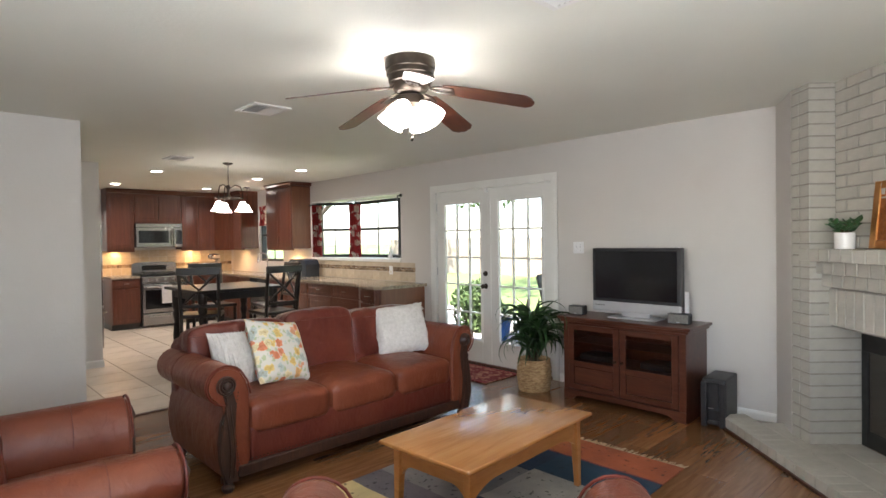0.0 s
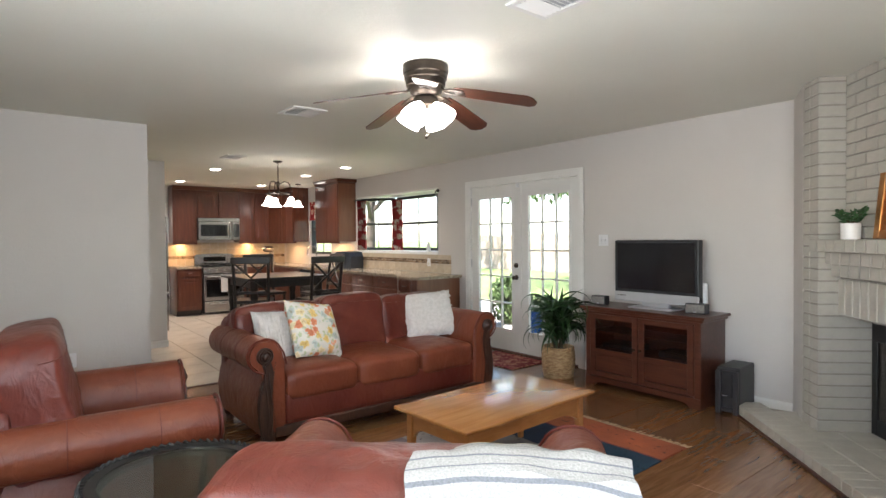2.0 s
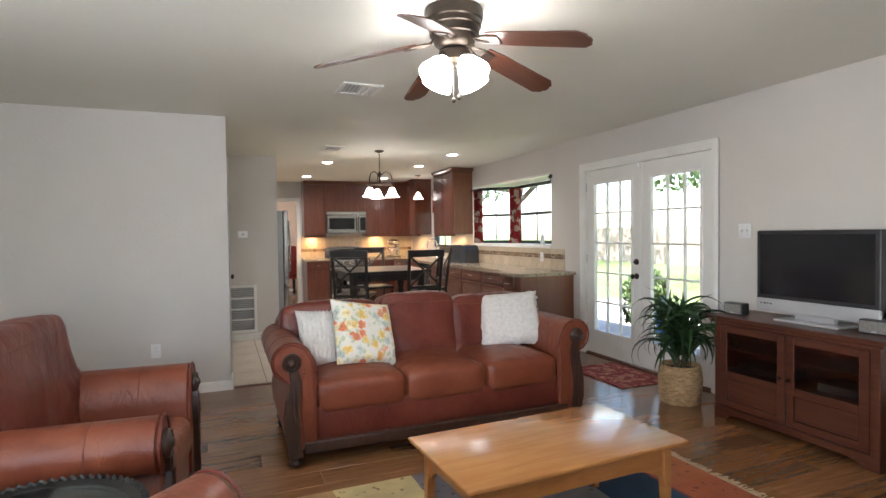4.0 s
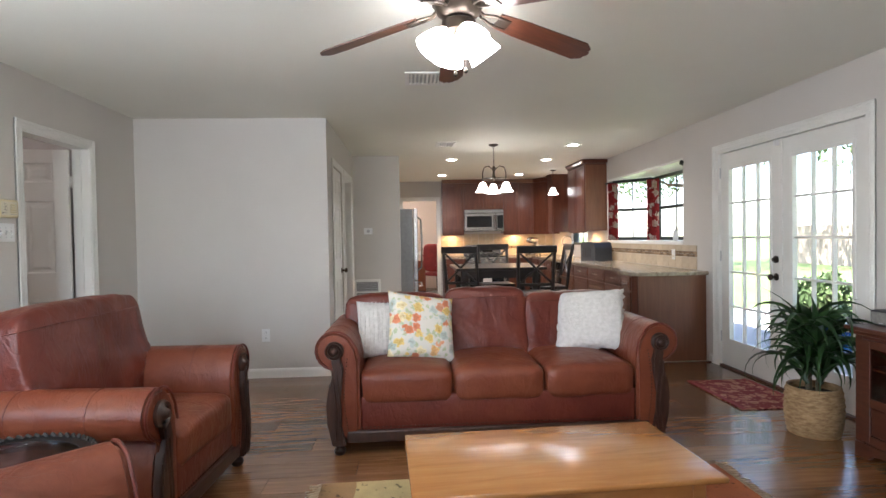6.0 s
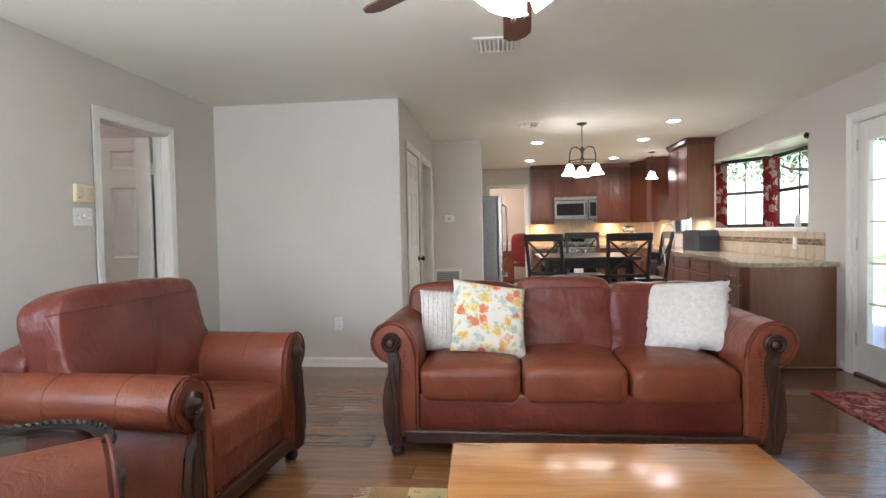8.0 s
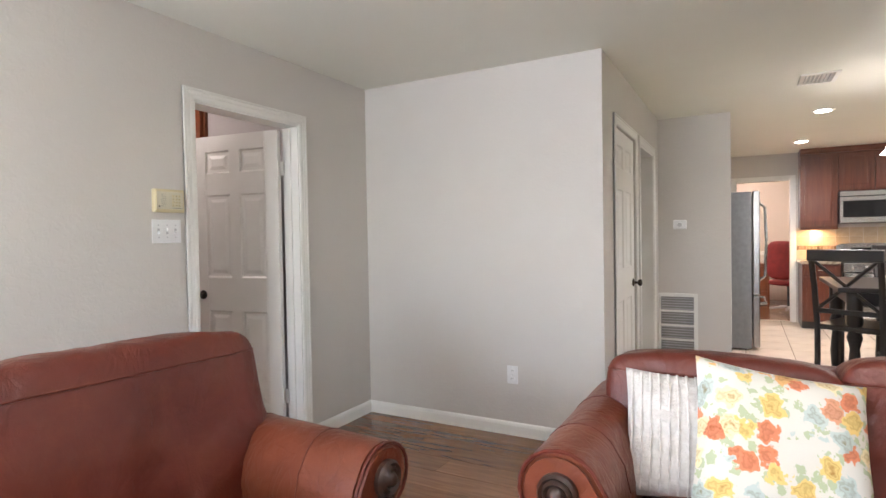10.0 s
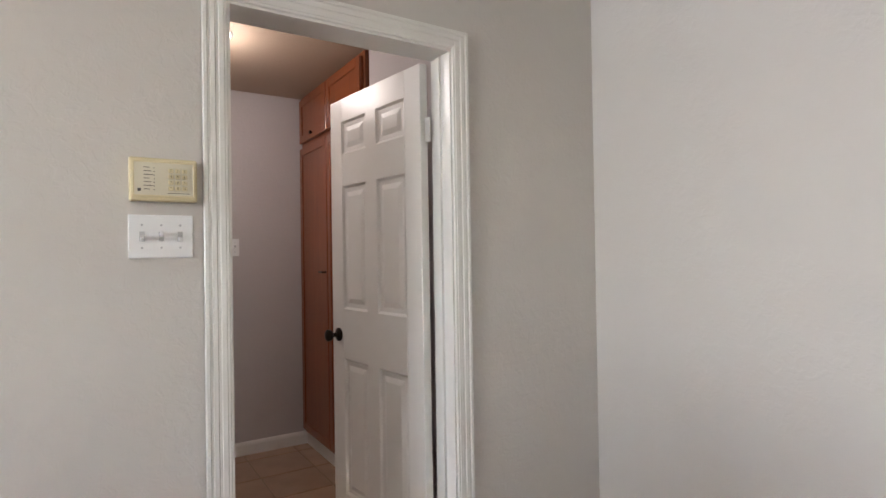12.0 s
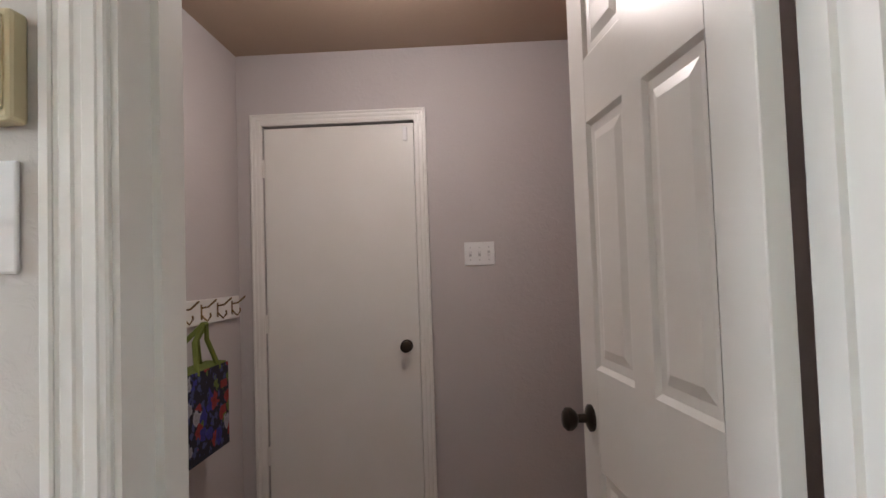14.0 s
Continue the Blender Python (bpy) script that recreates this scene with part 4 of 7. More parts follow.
def leather_seat(name, label, category, w, seats, m, hs, back_heights, group, depth=0.95):
    """A rolled-arm leather sofa or armchair; local x along its width, its front at +y."""
    ob = thing(name, label, category, m, group)
    a, f = w / 2, depth / 2
    inner = a - 0.262
    for s in (1, -1):
        bm = bmesh.new()
        vs = prism(bm, [(x * s, z) for x, z in arm_outline(a, hs)], -f + 0.06, f - 0.035)
        es = [e for e in bm.edges if abs(e.verts[0].co.y - e.verts[1].co.y) < 1e-6 and e.verts[0].co.y > 0]
        bmesh.ops.bevel(bm, geom=es, offset=0.018, segments=3, affect="EDGES")
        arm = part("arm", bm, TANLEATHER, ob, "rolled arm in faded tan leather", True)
        # piping round the front of the roll
        tube_pts = [(x * s, f - 0.036, z) for x, z in arm_outline(a - 0.004, hs)[4:20]]
        part("piping", tubed(tube_pts, 0.006, 6), LEATHER, arm, smooth=True)
        # seam across the roll
        for sy in (-0.12, 0.2):
            part("seam", tubed([(x * s, sy, z + 0.0005) for x, z in arm_outline(a, hs)[4:20]], 0.0022, 5), LEATHER, arm, smooth=True)
        # carved front: an S-shaped post under a scroll
        bm = bmesh.new()
        out = [(a - 0.098, 0.07), (a - 0.072, 0.20), (a - 0.066, 0.31), (a - 0.083, 0.42), (a - 0.120, 0.515), (a - 0.100, 0.575)]
        back = [(a - 0.150, 0.60), (a - 0.172, 0.52), (a - 0.160, 0.42), (a - 0.142, 0.31), (a - 0.150, 0.20), (a - 0.178, 0.07)]
        prism(bm, [(x * s, z * hs) for x, z in out + back], f - 0.045, f - 0.006)
        es = [e for e in bm.edges if abs(e.verts[0].co.y - e.verts[1].co.y) < 1e-6 and e.verts[0].co.y > f - 0.02]
        bmesh.ops.bevel(bm, geom=es, offset=0.008, segments=2, affect="EDGES")
        post = part("carved_post", bm, DARKWOOD, ob, "carved dark wooden arm front", True)
        for off in (-0.018, 0.008):
            ridge = [((a - 0.125 + off - 0.012 * math.sin(k * 0.55)) * s, f - 0.006, (0.10 + 0.42 * k / 8) * hs) for k in range(9)]
            part("flute", tubed(ridge, 0.005, 6), DARKWOOD, post, smooth=True)
        cx, cz = (a - 0.118) * s, 0.632 * hs
        part("scroll", turned([(0.056, f - 0.036), (0.056, f - 0.020), (0.048, f - 0.010), (0.041, f - 0.018), (0.033, f - 0.006), (0.025, f - 0.014), (0.017, f + 0.0), (0.008, f + 0.004)], (cx, 0, cz), 24, "Y"), DARKWOOD, post, smooth=True)
        # brass nail heads down the inner edge
        bm = bmesh.new()
        for k in range(22):
            t = k / 21
            nx = a - 0.192 + 0.022 * math.sin(t * 3.1)
            bmesh.ops.create_icosphere(bm, subdivisions=1, radius=0.0055, matrix=Matrix.Translation((nx * s, f - 0.036, (0.14 + 0.44 * t) * hs)))
        part("nail_heads", bm, BRONZE, ob, "row of dark brass nail heads", True)
        for y in (f - 0.07, -f + 0.10):
            part("foot", turned([(0.024, 0), (0.034, 0.012), (0.036, 0.03), (0.022, 0.05), (0.040, 0.062), (0.040, 0.09)], ((a - 0.135) * s, y, 0), 16), DARKWOOD, ob, "turned bun foot", True)
    part("seat_rail", boxed(-inner, inner, -f + 0.05, f - 0.045, 0.14, 0.33 * hs + 0.02, 0.02, 3), LEATHER, ob, "leather-covered seat rail", True)
    bm = boxed(-inner - 0.08, inner + 0.08, f - 0.085, f - 0.03, 0.075, 0.150, 0.012, 2)
    part("apron", bm, DARKWOOD, ob, "worn carved wooden apron")
    bm = bmesh.new()
    n = int(2 * inner / 0.024)
    for k in range(n):
        bmesh.ops.create_icosphere(bm, subdivisions=1, radius=0.0055, matrix=Matrix.Translation((-inner + (k + 0.5) * 2 * inner / n, f - 0.044, 0.166)))
    part("nail_heads", bm, BRONZE, ob, "row of dark brass nail heads", True)
    part("back_frame", boxed(-a + 0.10, a - 0.10, -f, -f + 0.16, 0.08, 0.78 * hs, 0.04, 3), LEATHER, ob, "leather-covered back", True)
    sw = 2 * inner / seats
    for i in range(seats):
        x = -inner + (i + 0.5) * sw
        bm = bmesh.new()
        cushion(bm, x, 0.10, 0.395 * hs, sw - 0.004, depth - 0.26, 0.215 * hs, 0.32, 0.16, 0.006, 3.1 * i + w, 56, 26, 0.028)
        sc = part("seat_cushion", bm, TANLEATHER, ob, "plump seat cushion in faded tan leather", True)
        part("seam", tubed([(x - sw * 0.46, f - 0.052, 0.425 * hs), (x, f - 0.047, 0.430 * hs), (x + sw * 0.46, f - 0.052, 0.425 * hs)], 0.003, 6), LEATHER, sc)
        bh = back_heights[i]
        bm = bmesh.new()
        lo = 0.40 * hs
        wide = sw + (0.29 if seats == 1 else 0.02 if 0 < i < seats - 1 else 0.15)
        vs = cushion(bm, 0, 0, 0, wide, 0.25, bh - lo, 0.27, 0.22, 0.010, 7.7 * i + w * 3 + 1.3, 144, 64, 0.02)
        fold_rng = random.Random(int(w * 100) + i)
        folds = [(fold_rng.uniform(-1.05, 1.05), fold_rng.uniform(0.02, 0.045), fold_rng.choice((-1, 1)) * fold_rng.uniform(0.008, 0.015), fold_rng.uniform(-0.3, 0.3)) for _ in range(13)]
        for v in vs:
            zz = v.co.z / ((bh - lo) / 2)
            # deep pulled creases that fan from the lower middle, with finer ones between
            ang = math.atan2(v.co.x, (zz + 1.3))
            if v.co.y > 0:
                ang += 0.10 * noise.noise(Vector((v.co.x * 5, v.co.z * 5, i)))
                fade = (1 - zz * zz) * min(1, max(0, v.co.y / 0.08))
                for mid, width, deep, bend in folds:
                    v.co.y += deep * math.exp(-((ang - mid - bend * zz) / width) ** 2) * fade
                v.co.y += 0.008 * math.sin(ang * 15 + i * 2) * fade
        ring = [v for v in vs[1 + 43 * 144:1 + 44 * 144] if v.co.y > 0.03]
        ring.sort(key=lambda v: v.co.x)
        edge = 0 if seats == 1 or 0 < i < seats - 1 else 0.065 * (i - 1)
        turn_verts(vs, Matrix.Translation((x + edge, -f + (0.235 if seats > 1 else 0.265), (lo + bh) / 2)) @ pose(0, 0, 0, 9))
        seam = [v.co + Vector((0, 0.001, 0.001)) for v in ring]
        bc = part("back_cushion", bm, LEATHER, ob, "creased burgundy leather back cushion", True)
        part("seam", tubed(seam, 0.0035, 6), LEATHER, bc, smooth=True)
    # curved top rail that closes the back behind the cushions
    bm = bmesh.new()
    cushion(bm, 0, -f + 0.10, 0.72 * hs, 2 * a - 0.20, 0.19, 0.28 * hs, 0.5, 0.2, 0.0, 0, 40, 14)
    part("top_rail", bm, LEATHER, ob, "padded leather top rail", True)
    return ob


SOFA = leather_seat("sofa", "three-seat cognac leather sofa with carved rolled arms", "sofa", 2.22, 3, pose(-3.635, 2.43, 0, 0, 0, -90), 1.0, (0.872, 0.912, 0.882), "")
leather_seat("armchair", "cognac leather armchair with rolled arms beside the hall door", "armchair", 1.16, 1, pose(-2.71, 0.446, 0, 0, 0, -3.5), 0.935, (1.0,), "leather armchairs")
leather_seat("armchair", "cognac leather armchair with a striped throw over its back", "armchair", 1.16, 1, pose(-0.87, 1.02, 0, 0, 0, 45), 0.97, (0.885,), "leather armchairs", 1.05)

# scatter cushions on the sofa
def leaning(centre, along, up):
    """A pose whose local x runs along the pillow's width and z up its face."""
    x_ = Vector(along).normalized()
    z_ = Vector(up)
    z_ = (z_ - x_ * z_.dot(x_)).normalized()
    y_ = z_.cross(x_)
    m = Matrix((x_, y_, z_)).transposed().to_4x4()
    m.translation = centre
    return m



p1 = part("throw_pillow", pillow_mesh(0.42, 0.40, 0.15, 1), WHITEFAB, smooth=True)
p1.matrix_world = leaning((-3.665, 1.735, 0.675), (-0.10, 0.42, -0.03), (-0.17, -0.06, 0.36))
tagged(p1, "cream ribbed knit pillow leaning in the sofa corner", "pillow", "sofa pillows")
for k in range(15):
    x = -0.19 + 0.38 * k / 14
    pts = []
    for j in range(9):
        v = -0.9 + 1.8 * j / 8
        u = x / 0.21
        f_ = (1 - min(abs(u), 0.99) ** 4) * (1 - v ** 4)
        pts.append((x, -0.075 * f_ ** 0.55 - 0.002, v * 0.2))
    part("rib", tubed(pts, 0.0042, 5), WHITEFAB, p1)
p2 = part("throw_pillow", pillow_mesh(0.47, 0.46, 0.16, 5), FLORAL, smooth=True)
p2.matrix_world = leaning((-3.575, 1.965, 0.705), (-0.13, 0.44, -0.08), (-0.21, -0.02, 0.38))
tagged(p2, "cream pillow printed with orange and yellow flowers", "pillow", "sofa pillows")
p3 = part("throw_pillow", pillow_mesh(0.48, 0.45, 0.16, 9, 0.02), WHITEFAB, smooth=True)
p3.matrix_world = leaning((-3.67, 3.145, 0.705), (0.17, 0.44, 0.03), (-0.21, 0.12, 0.40))
tagged(p3, "white fluffy pillow with a ruffled edge", "pillow", "sofa pillows")

# throw folded over the near armchair's back
bm = bmesh.new()
cols = 40
rows_ = []
path = [(-0.62, 0.30), (-0.56, 0.55), (-0.535, 0.74), (-0.50, 0.88), (-0.44, 0.965), (-0.36, 0.985), (-0.27, 0.955), (-0.20, 0.86), (-0.17, 0.72), (-0.15, 0.60)]
fine = []
for (ya, za), (yb, zb) in zip(path, path[1:]):
    for k in range(4):
        fine.append((ya + (yb - ya) * k / 4, za + (zb - za) * k / 4))
fine.append(path[-1])
for i in range(cols + 1):
    u = i / cols
    row = []
    for j, (y, z) in enumerate(fine):
        wob = 0.012 * noise.noise(Vector((u * 6, j * 0.25, 3.3)))
        row.append(bm.verts.new((0.10 + (u - 0.5) * 0.46 + 0.04 * noise.noise(Vector((j * 0.2, 1, 7))), y + wob, z + wob * 0.8 - 0.02 * (2 * u - 1) ** 2)))
    rows_.append(row)
for i in range(cols):
    for j in range(len(fine) - 1):
        bm.faces.new((rows_[i][j], rows_[i + 1][j], rows_[i + 1][j + 1], rows_[i][j + 1]))
bmesh.ops.recalc_face_normals(bm, faces=bm.faces)
bmesh.ops.solidify(bm, geom=bm.faces[:], thickness=0.012)
throw = part("throw_blanket", bm, THROW, smooth=True)
throw.matrix_world = pose(-0.85, 1.00, 0.0, 0, 0, 45) @ Matrix.Translation((0.16, 0.06, -0.035))
tagged(throw, "white cotton throw with grey and mustard stripes", "blanket")

# ---- coffee table ----
ct = thing("coffee_table", "honey oak coffee table with shaped aprons and tapered legs", "coffee table", pose(-2.03, 2.432, 0, 0, 0, 3))
part("tabletop", boxed(-0.305, 0.305, -0.56, 0.56, 0.412, 0.434, 0.008, 3), OAK, ct, "glossy oak top with a rounded edge", True)
for sx in (1, -1):
    for sy in (1, -1):
        bm = bmesh.new()
        vs = box(bm, -0.024, 0.024, -0.024, 0.024, 0, 0.412, 0.003)
        for v in vs:
            k = 0.62 + 0.38 * min(1, max(0, v.co.z / 0.30))
            v.co.x = 0.024 * sx + (v.co.x - 0.024 * sx) * k
            v.co.y = 0.024 * sy + (v.co.y - 0.024 * sy) * k
            v.co += Vector((sx * 0.235, sy * 0.475, 0))
        part("leg", bm, OAKSIDE, ct)


def apron_mesh(length, top, deep, rise):
    """A board whose lower edge sweeps up in the middle."""
    n = 24
    out = [(-length / 2, top), (length / 2, top)]
    for k in range(n + 1):
        t = 1 - 2 * k / n
        z = top - deep + rise * (1 - max(0, (abs(t) - 0.62) / 0.38) ** 2)
        out.append((length / 2 * t, z))
    bm = bmesh.new()
    prism(bm, out, -0.010, 0.010)
    return bm


for s in (1, -1):
    o = part("apron", apron_mesh(0.92, 0.412, 0.155, 0.055), OAKSIDE, ct)
    o.matrix_basis = pose(s * 0.235, 0, 0, 0, 0, 90)
    o = part("apron", apron_mesh(0.43, 0.412, 0.155, 0.055), OAKSIDE, ct)
    o.matrix_basis = pose(0, s * 0.475, 0)

# ---- rug with fringes ----
rug = thing("rug", "worn patchwork wool rug in rust, navy, grey and straw", "rug", pose(-2.14, 2.505, 0, 0, 0, 1))
bm = bmesh.new()
box(bm, -0.69, 0.69, -1.08, 1.08, 0.001, 0.012, 0.004, 2)
part("rug_field", bm, RUG, rug)
bm = bmesh.new()
for e in (1, -1):
    for k in range(150):
        x = -0.685 + 1.37 * k / 149
        l = random.uniform(0.035, 0.075)
        dx = random.uniform(-0.02, 0.02)
        tube(bm, [(x, e * 1.075, 0.009), (x + dx * 0.5, e * (1.08 + l * 0.5), 0.007), (x + dx, e * (1.08 + l), 0.004)], 0.003, 4)
fr = part("fringe", bm, FRINGE, rug, "knotted cream fringe")
fr["kind"] = "stuff"

mat = part("door_mat", boxed(-0.40, 0.40, -0.27, 0.27, 0.001, 0.010, 0.003), MATFAB)
mat.matrix_world = pose(-4.14, 4.555, 0.0)
tagged(mat, "small dark red mat with a scroll pattern by the french doors", "door mat")
part("border", boxed(-0.40, 0.40, 0.235, 0.268, 0.0105, 0.0125), REDFAB, mat)
part("border", boxed(-0.40, 0.40, -0.268, -0.235, 0.0105, 0.0125), REDFAB, mat)

# ---- glass side table between the armchairs ----
gt = thing("side_table", "round glass-topped side table with a dark rope-edged rim", "side table", pose(-1.70, 0.57, 0) @ Matrix.Diagonal((1, 1, 1.1, 1)))
part("glass_top", turned([(0.235, 0.533), (0.235, 0.540)], (0, 0, 0), 40), TABLEGLASS, gt)
bm = bmesh.new()
lathe(bm, [(0.225, 0.515), (0.285, 0.515), (0.290, 0.530), (0.280, 0.542), (0.237, 0.542), (0.237, 0.532), (0.225, 0.530), (0.225, 0.515)], (0, 0, 0), 48, caps=False)
rim = part("rim", bm, BLACKMETAL, gt, "dark metal rim", True)
bm = bmesh.new()
for k in range(64):
    t = 2 * math.pi * k / 64
    c, s = math.cos(t), math.sin(t)
    tube(bm, [(0.275 * c, 0.275 * s, 0.540), (0.283 * math.cos(t + 0.06), 0.283 * math.sin(t + 0.06), 0.548), (0.290 * math.cos(t + 0.1), 0.290 * math.sin(t + 0.1), 0.535)], 0.007, 5)
part("rope_edge", bm, BLACKMETAL, rim, smooth=True)
for k in range(3):
    t = 2 * math.pi * k / 3 + 0.4
    c, s = math.cos(t), math.sin(t)
    part("leg", tubed([(0.25 * c, 0.25 * s, 0.515), (0.18 * c, 0.18 * s, 0.35), (0.12 * c, 0.12 * s, 0.2), (0.2 * c, 0.2 * s, 0.06), (0.26 * c, 0.26 * s, 0.0)], 0.012, 8), BLACKMETAL, gt, smooth=True)

# ---- television corner ----
st = thing("tv_stand", "dark mahogany television cabinet with glass doors", "tv stand", pose(-2.36, 4.655, 0))
W2, D0, D1 = 0.555, -0.195, 0.215
bm = bmesh.new()
box(bm, -W2, -W2 + 0.03, D0, D1, 0.06, 0.70)
box(bm, W2 - 0.03, W2, D0, D1, 0.06, 0.70)
box(bm, -W2 + 0.03, W2 - 0.03, D1 - 0.012, D1, 0.06, 0.70)
box(bm, -W2 + 0.03, W2 - 0.03, D0, D1 - 0.012, 0.06, 0.09)
box(bm, -W2 + 0.03, W2 - 0.03, D0, D1 - 0.012, 0.67, 0.70)
part("body", bm, MAHOG, st)
part("shelf", boxed(-W2 + 0.03, W2 - 0.03, D0 + 0.03, D1 - 0.012, 0.50, 0.515), MAHOG, st)
part("shelf", boxed(-W2 + 0.03, W2 - 0.03, D0 + 0.03, D1 - 0.012, 0.33, 0.345), MAHOG, st)
bm = bmesh.new()
box(bm, -W2 - 0.045, W2 + 0.045, D0 - 0.045, D1 + 0.01, 0.725, 0.750, 0.006, 2)
box(bm, -W2 - 0.025, W2 + 0.025, D0 - 0.025, D1, 0.70, 0.725, 0.006, 2)
part("top", bm, MAHOG, st, "overhanging moulded top")
bm = bmesh.new()
prism(bm, [(-W2, 0.085), (W2, 0.085), (W2, 0.0), (W2 - 0.09, 0.0), (W2 - 0.12, 0.03), (W2 - 0.2, 0.042), (-W2 + 0.2, 0.042), (-W2 + 0.12, 0.03), (-W2 + 0.09, 0.0), (-W2, 0.0)], D0 - 0.012, D0 + 0.012)
box(bm, -W2, -W2 + 0.024, D0 + 0.012, D1, 0, 0.06)
box(bm, W2 - 0.024, W2, D0 + 0.012, D1, 0, 0.06)
part("plinth", bm, MAHOG, st, "bracket-footed plinth")
for s in (-1, 1):
    x0, x1 = (-W2 + 0.055, -0.004) if s < 0 else (0.004, W2 - 0.055)
    fr_ = 0.055
    bm = bmesh.new()
    box(bm, x0, x0 + fr_, D0 - 0.018, D0, 0.10, 0.68, 0.003)
    box(bm, x1 - fr_, x1, D0 - 0.018, D0, 0.10, 0.68, 0.003)
    for z0, z1 in ((0.10, 0.145), (0.305, 0.355), (0.635, 0.68)):
        box(bm, x0 + fr_, x1 - fr_, D0 - 0.018, D0, z0, z1)
    d = part("door", bm, MAHOG, st, "framed cabinet door")
    part("pane", boxed(x0 + fr_, x1 - fr_, D0 - 0.010, D0 - 0.006, 0.355, 0.635), SMOKED, d)
    part("panel", boxed(x0 + fr_ + 0.003, x1 - fr_ - 0.003, D0 - 0.013, D0 - 0.002, 0.148, 0.302, 0.006, 2), MAHOG, d)
    kx = x1 - 0.027 if s < 0 else x0 + 0.027
    part("knob", turned([(0.006, D0 - 0.018), (0.006, D0 - 0.030), (0.014, D0 - 0.036), (0.012, D0 - 0.046)], (kx, 0, 0.40), 12, "Y"), BRONZE, d, "small round knob", True)
for s in (-1, 1):
    part("stile", boxed(s * (W2 - 0.027) - 0.026, s * (W2 - 0.027) + 0.026, D0 - 0.010, D0, 0.085, 0.70, 0.003), MAHOG, st)
part("stile", boxed(-W2 + 0.054, W2 - 0.054, D0 - 0.008, D0, 0.682, 0.70), MAHOG, st)
# boxes behind the glass
for x, z, w_ in ((-0.28, 0.346, 0.36), (0.27, 0.346, 0.30)):
    o = part("media_player", boxed(x - w_ / 2, x + w_ / 2, -0.08, 0.14, z, z + 0.05, 0.004), BLACKPLASTIC)
    o.matrix_world = pose(-2.36, 4.655, 0)
    tagged(o, "flat black media player on the cabinet shelf", "media player", "media boxes")

tv = thing("television", "flat television with a black bezel and silver lower strip", "television", pose(-2.325, 4.68, 0.75))
part("cabinet", boxed(-0.405, 0.405, -0.03, 0.045, 0.075, 0.615, 0.010, 2), BLACKPLASTIC, tv)
part("screen", boxed(-0.372, 0.372, -0.034, -0.0305, 0.165, 0.588), SCREEN, tv, "dark glossy screen")
part("lower_strip", boxed(-0.405, 0.405, -0.036, 0.03, 0.050, 0.140, 0.010, 2), GREYPLASTIC, tv, "silver speaker strip")
for x, w_ in ((-0.37, 0.012), (-0.345, 0.018), (-0.32, 0.012), (-0.296, 0.014)):
    part("mark", boxed(x, x + w_, -0.0375, -0.0358, 0.098, 0.108), INK, tv)
part("stand_neck", boxed(-0.13, 0.13, -0.02, 0.03, 0.012, 0.06, 0.006), GREYPLASTIC, tv)
part("stand_foot", boxed(-0.215, 0.215, -0.11, 0.10, 0.0, 0.014, 0.005, 2), GREYPLASTIC, tv, "wide silver foot")
for x, y, w_ in ((-2.86, 4.60, 0.15), (-1.93, 4.64, 0.17)):
    sp = thing("speaker", "small black satellite speaker on the cabinet", "speaker", pose(x, y, 0.75, 0, 0, 4), "satellite speakers")
    part("cabinet", boxed(-w_ / 2, w_ / 2, -0.04, 0.045, 0, 0.085, 0.008, 2), BLACKPLASTIC, sp)
    part("grille", boxed(-w_ / 2 + 0.008, w_ / 2 - 0.008, -0.045, -0.0405, 0.008, 0.077, 0.002), MESHFAB, sp)
    part("badge", boxed(-0.012, 0.012, -0.047, -0.0448, 0.012, 0.018), GREYPLASTIC, sp)
rt = thing("wifi_router", "tall white router standing behind the television", "router", pose(-1.935, 4.76, 0.75))
part("case", turned([(0.030, 0), (0.033, 0.01), (0.033, 0.235), (0.028, 0.248)], (0, 0, 0), 24), WHITEPLASTIC, rt, smooth=True)
part("base_ring", turned([(0.040, 0), (0.040, 0.008), (0.034, 0.010)], (0, 0, 0), 24), GREYPLASTIC, rt)

sub = thing("subwoofer", "black subwoofer with a slotted front beside the cabinet", "subwoofer", pose(-1.645, 4.70, 0, 0, 0, 4))
bm = bmesh.new()
box(bm, -0.085, 0.085, -0.155, 0.17, 0.035, 0.365, 0.012, 2)
part("cabinet", bm, BLACKPLASTIC, sub, smooth=False)
bm = bmesh.new()
box(bm, -0.085, -0.04, -0.195, -0.157, 0.0, 0.34, 0.008, 2)
box(bm, 0.045, 0.085, -0.195, -0.157, 0.0, 0.34, 0.008, 2)
box(bm, -0.04, 0.045, -0.19, -0.157, 0.13, 0.34, 0.006)
box(bm, -0.04, 0.045, -0.19, -0.157, 0.02, 0.05, 0.006)
part("front_baffle", bm, BLACKPLASTIC, sub)
part("badge", boxed(-0.03, 0.005, -0.1935, -0.1895, 0.145, 0.150), GREYPLASTIC, sub)
for sx in (-0.07, 0.07):
    part("foot", turned([(0.014, 0), (0.014, 0.036)], (sx, 0.13, 0), 10), BLACKPLASTIC, sub)

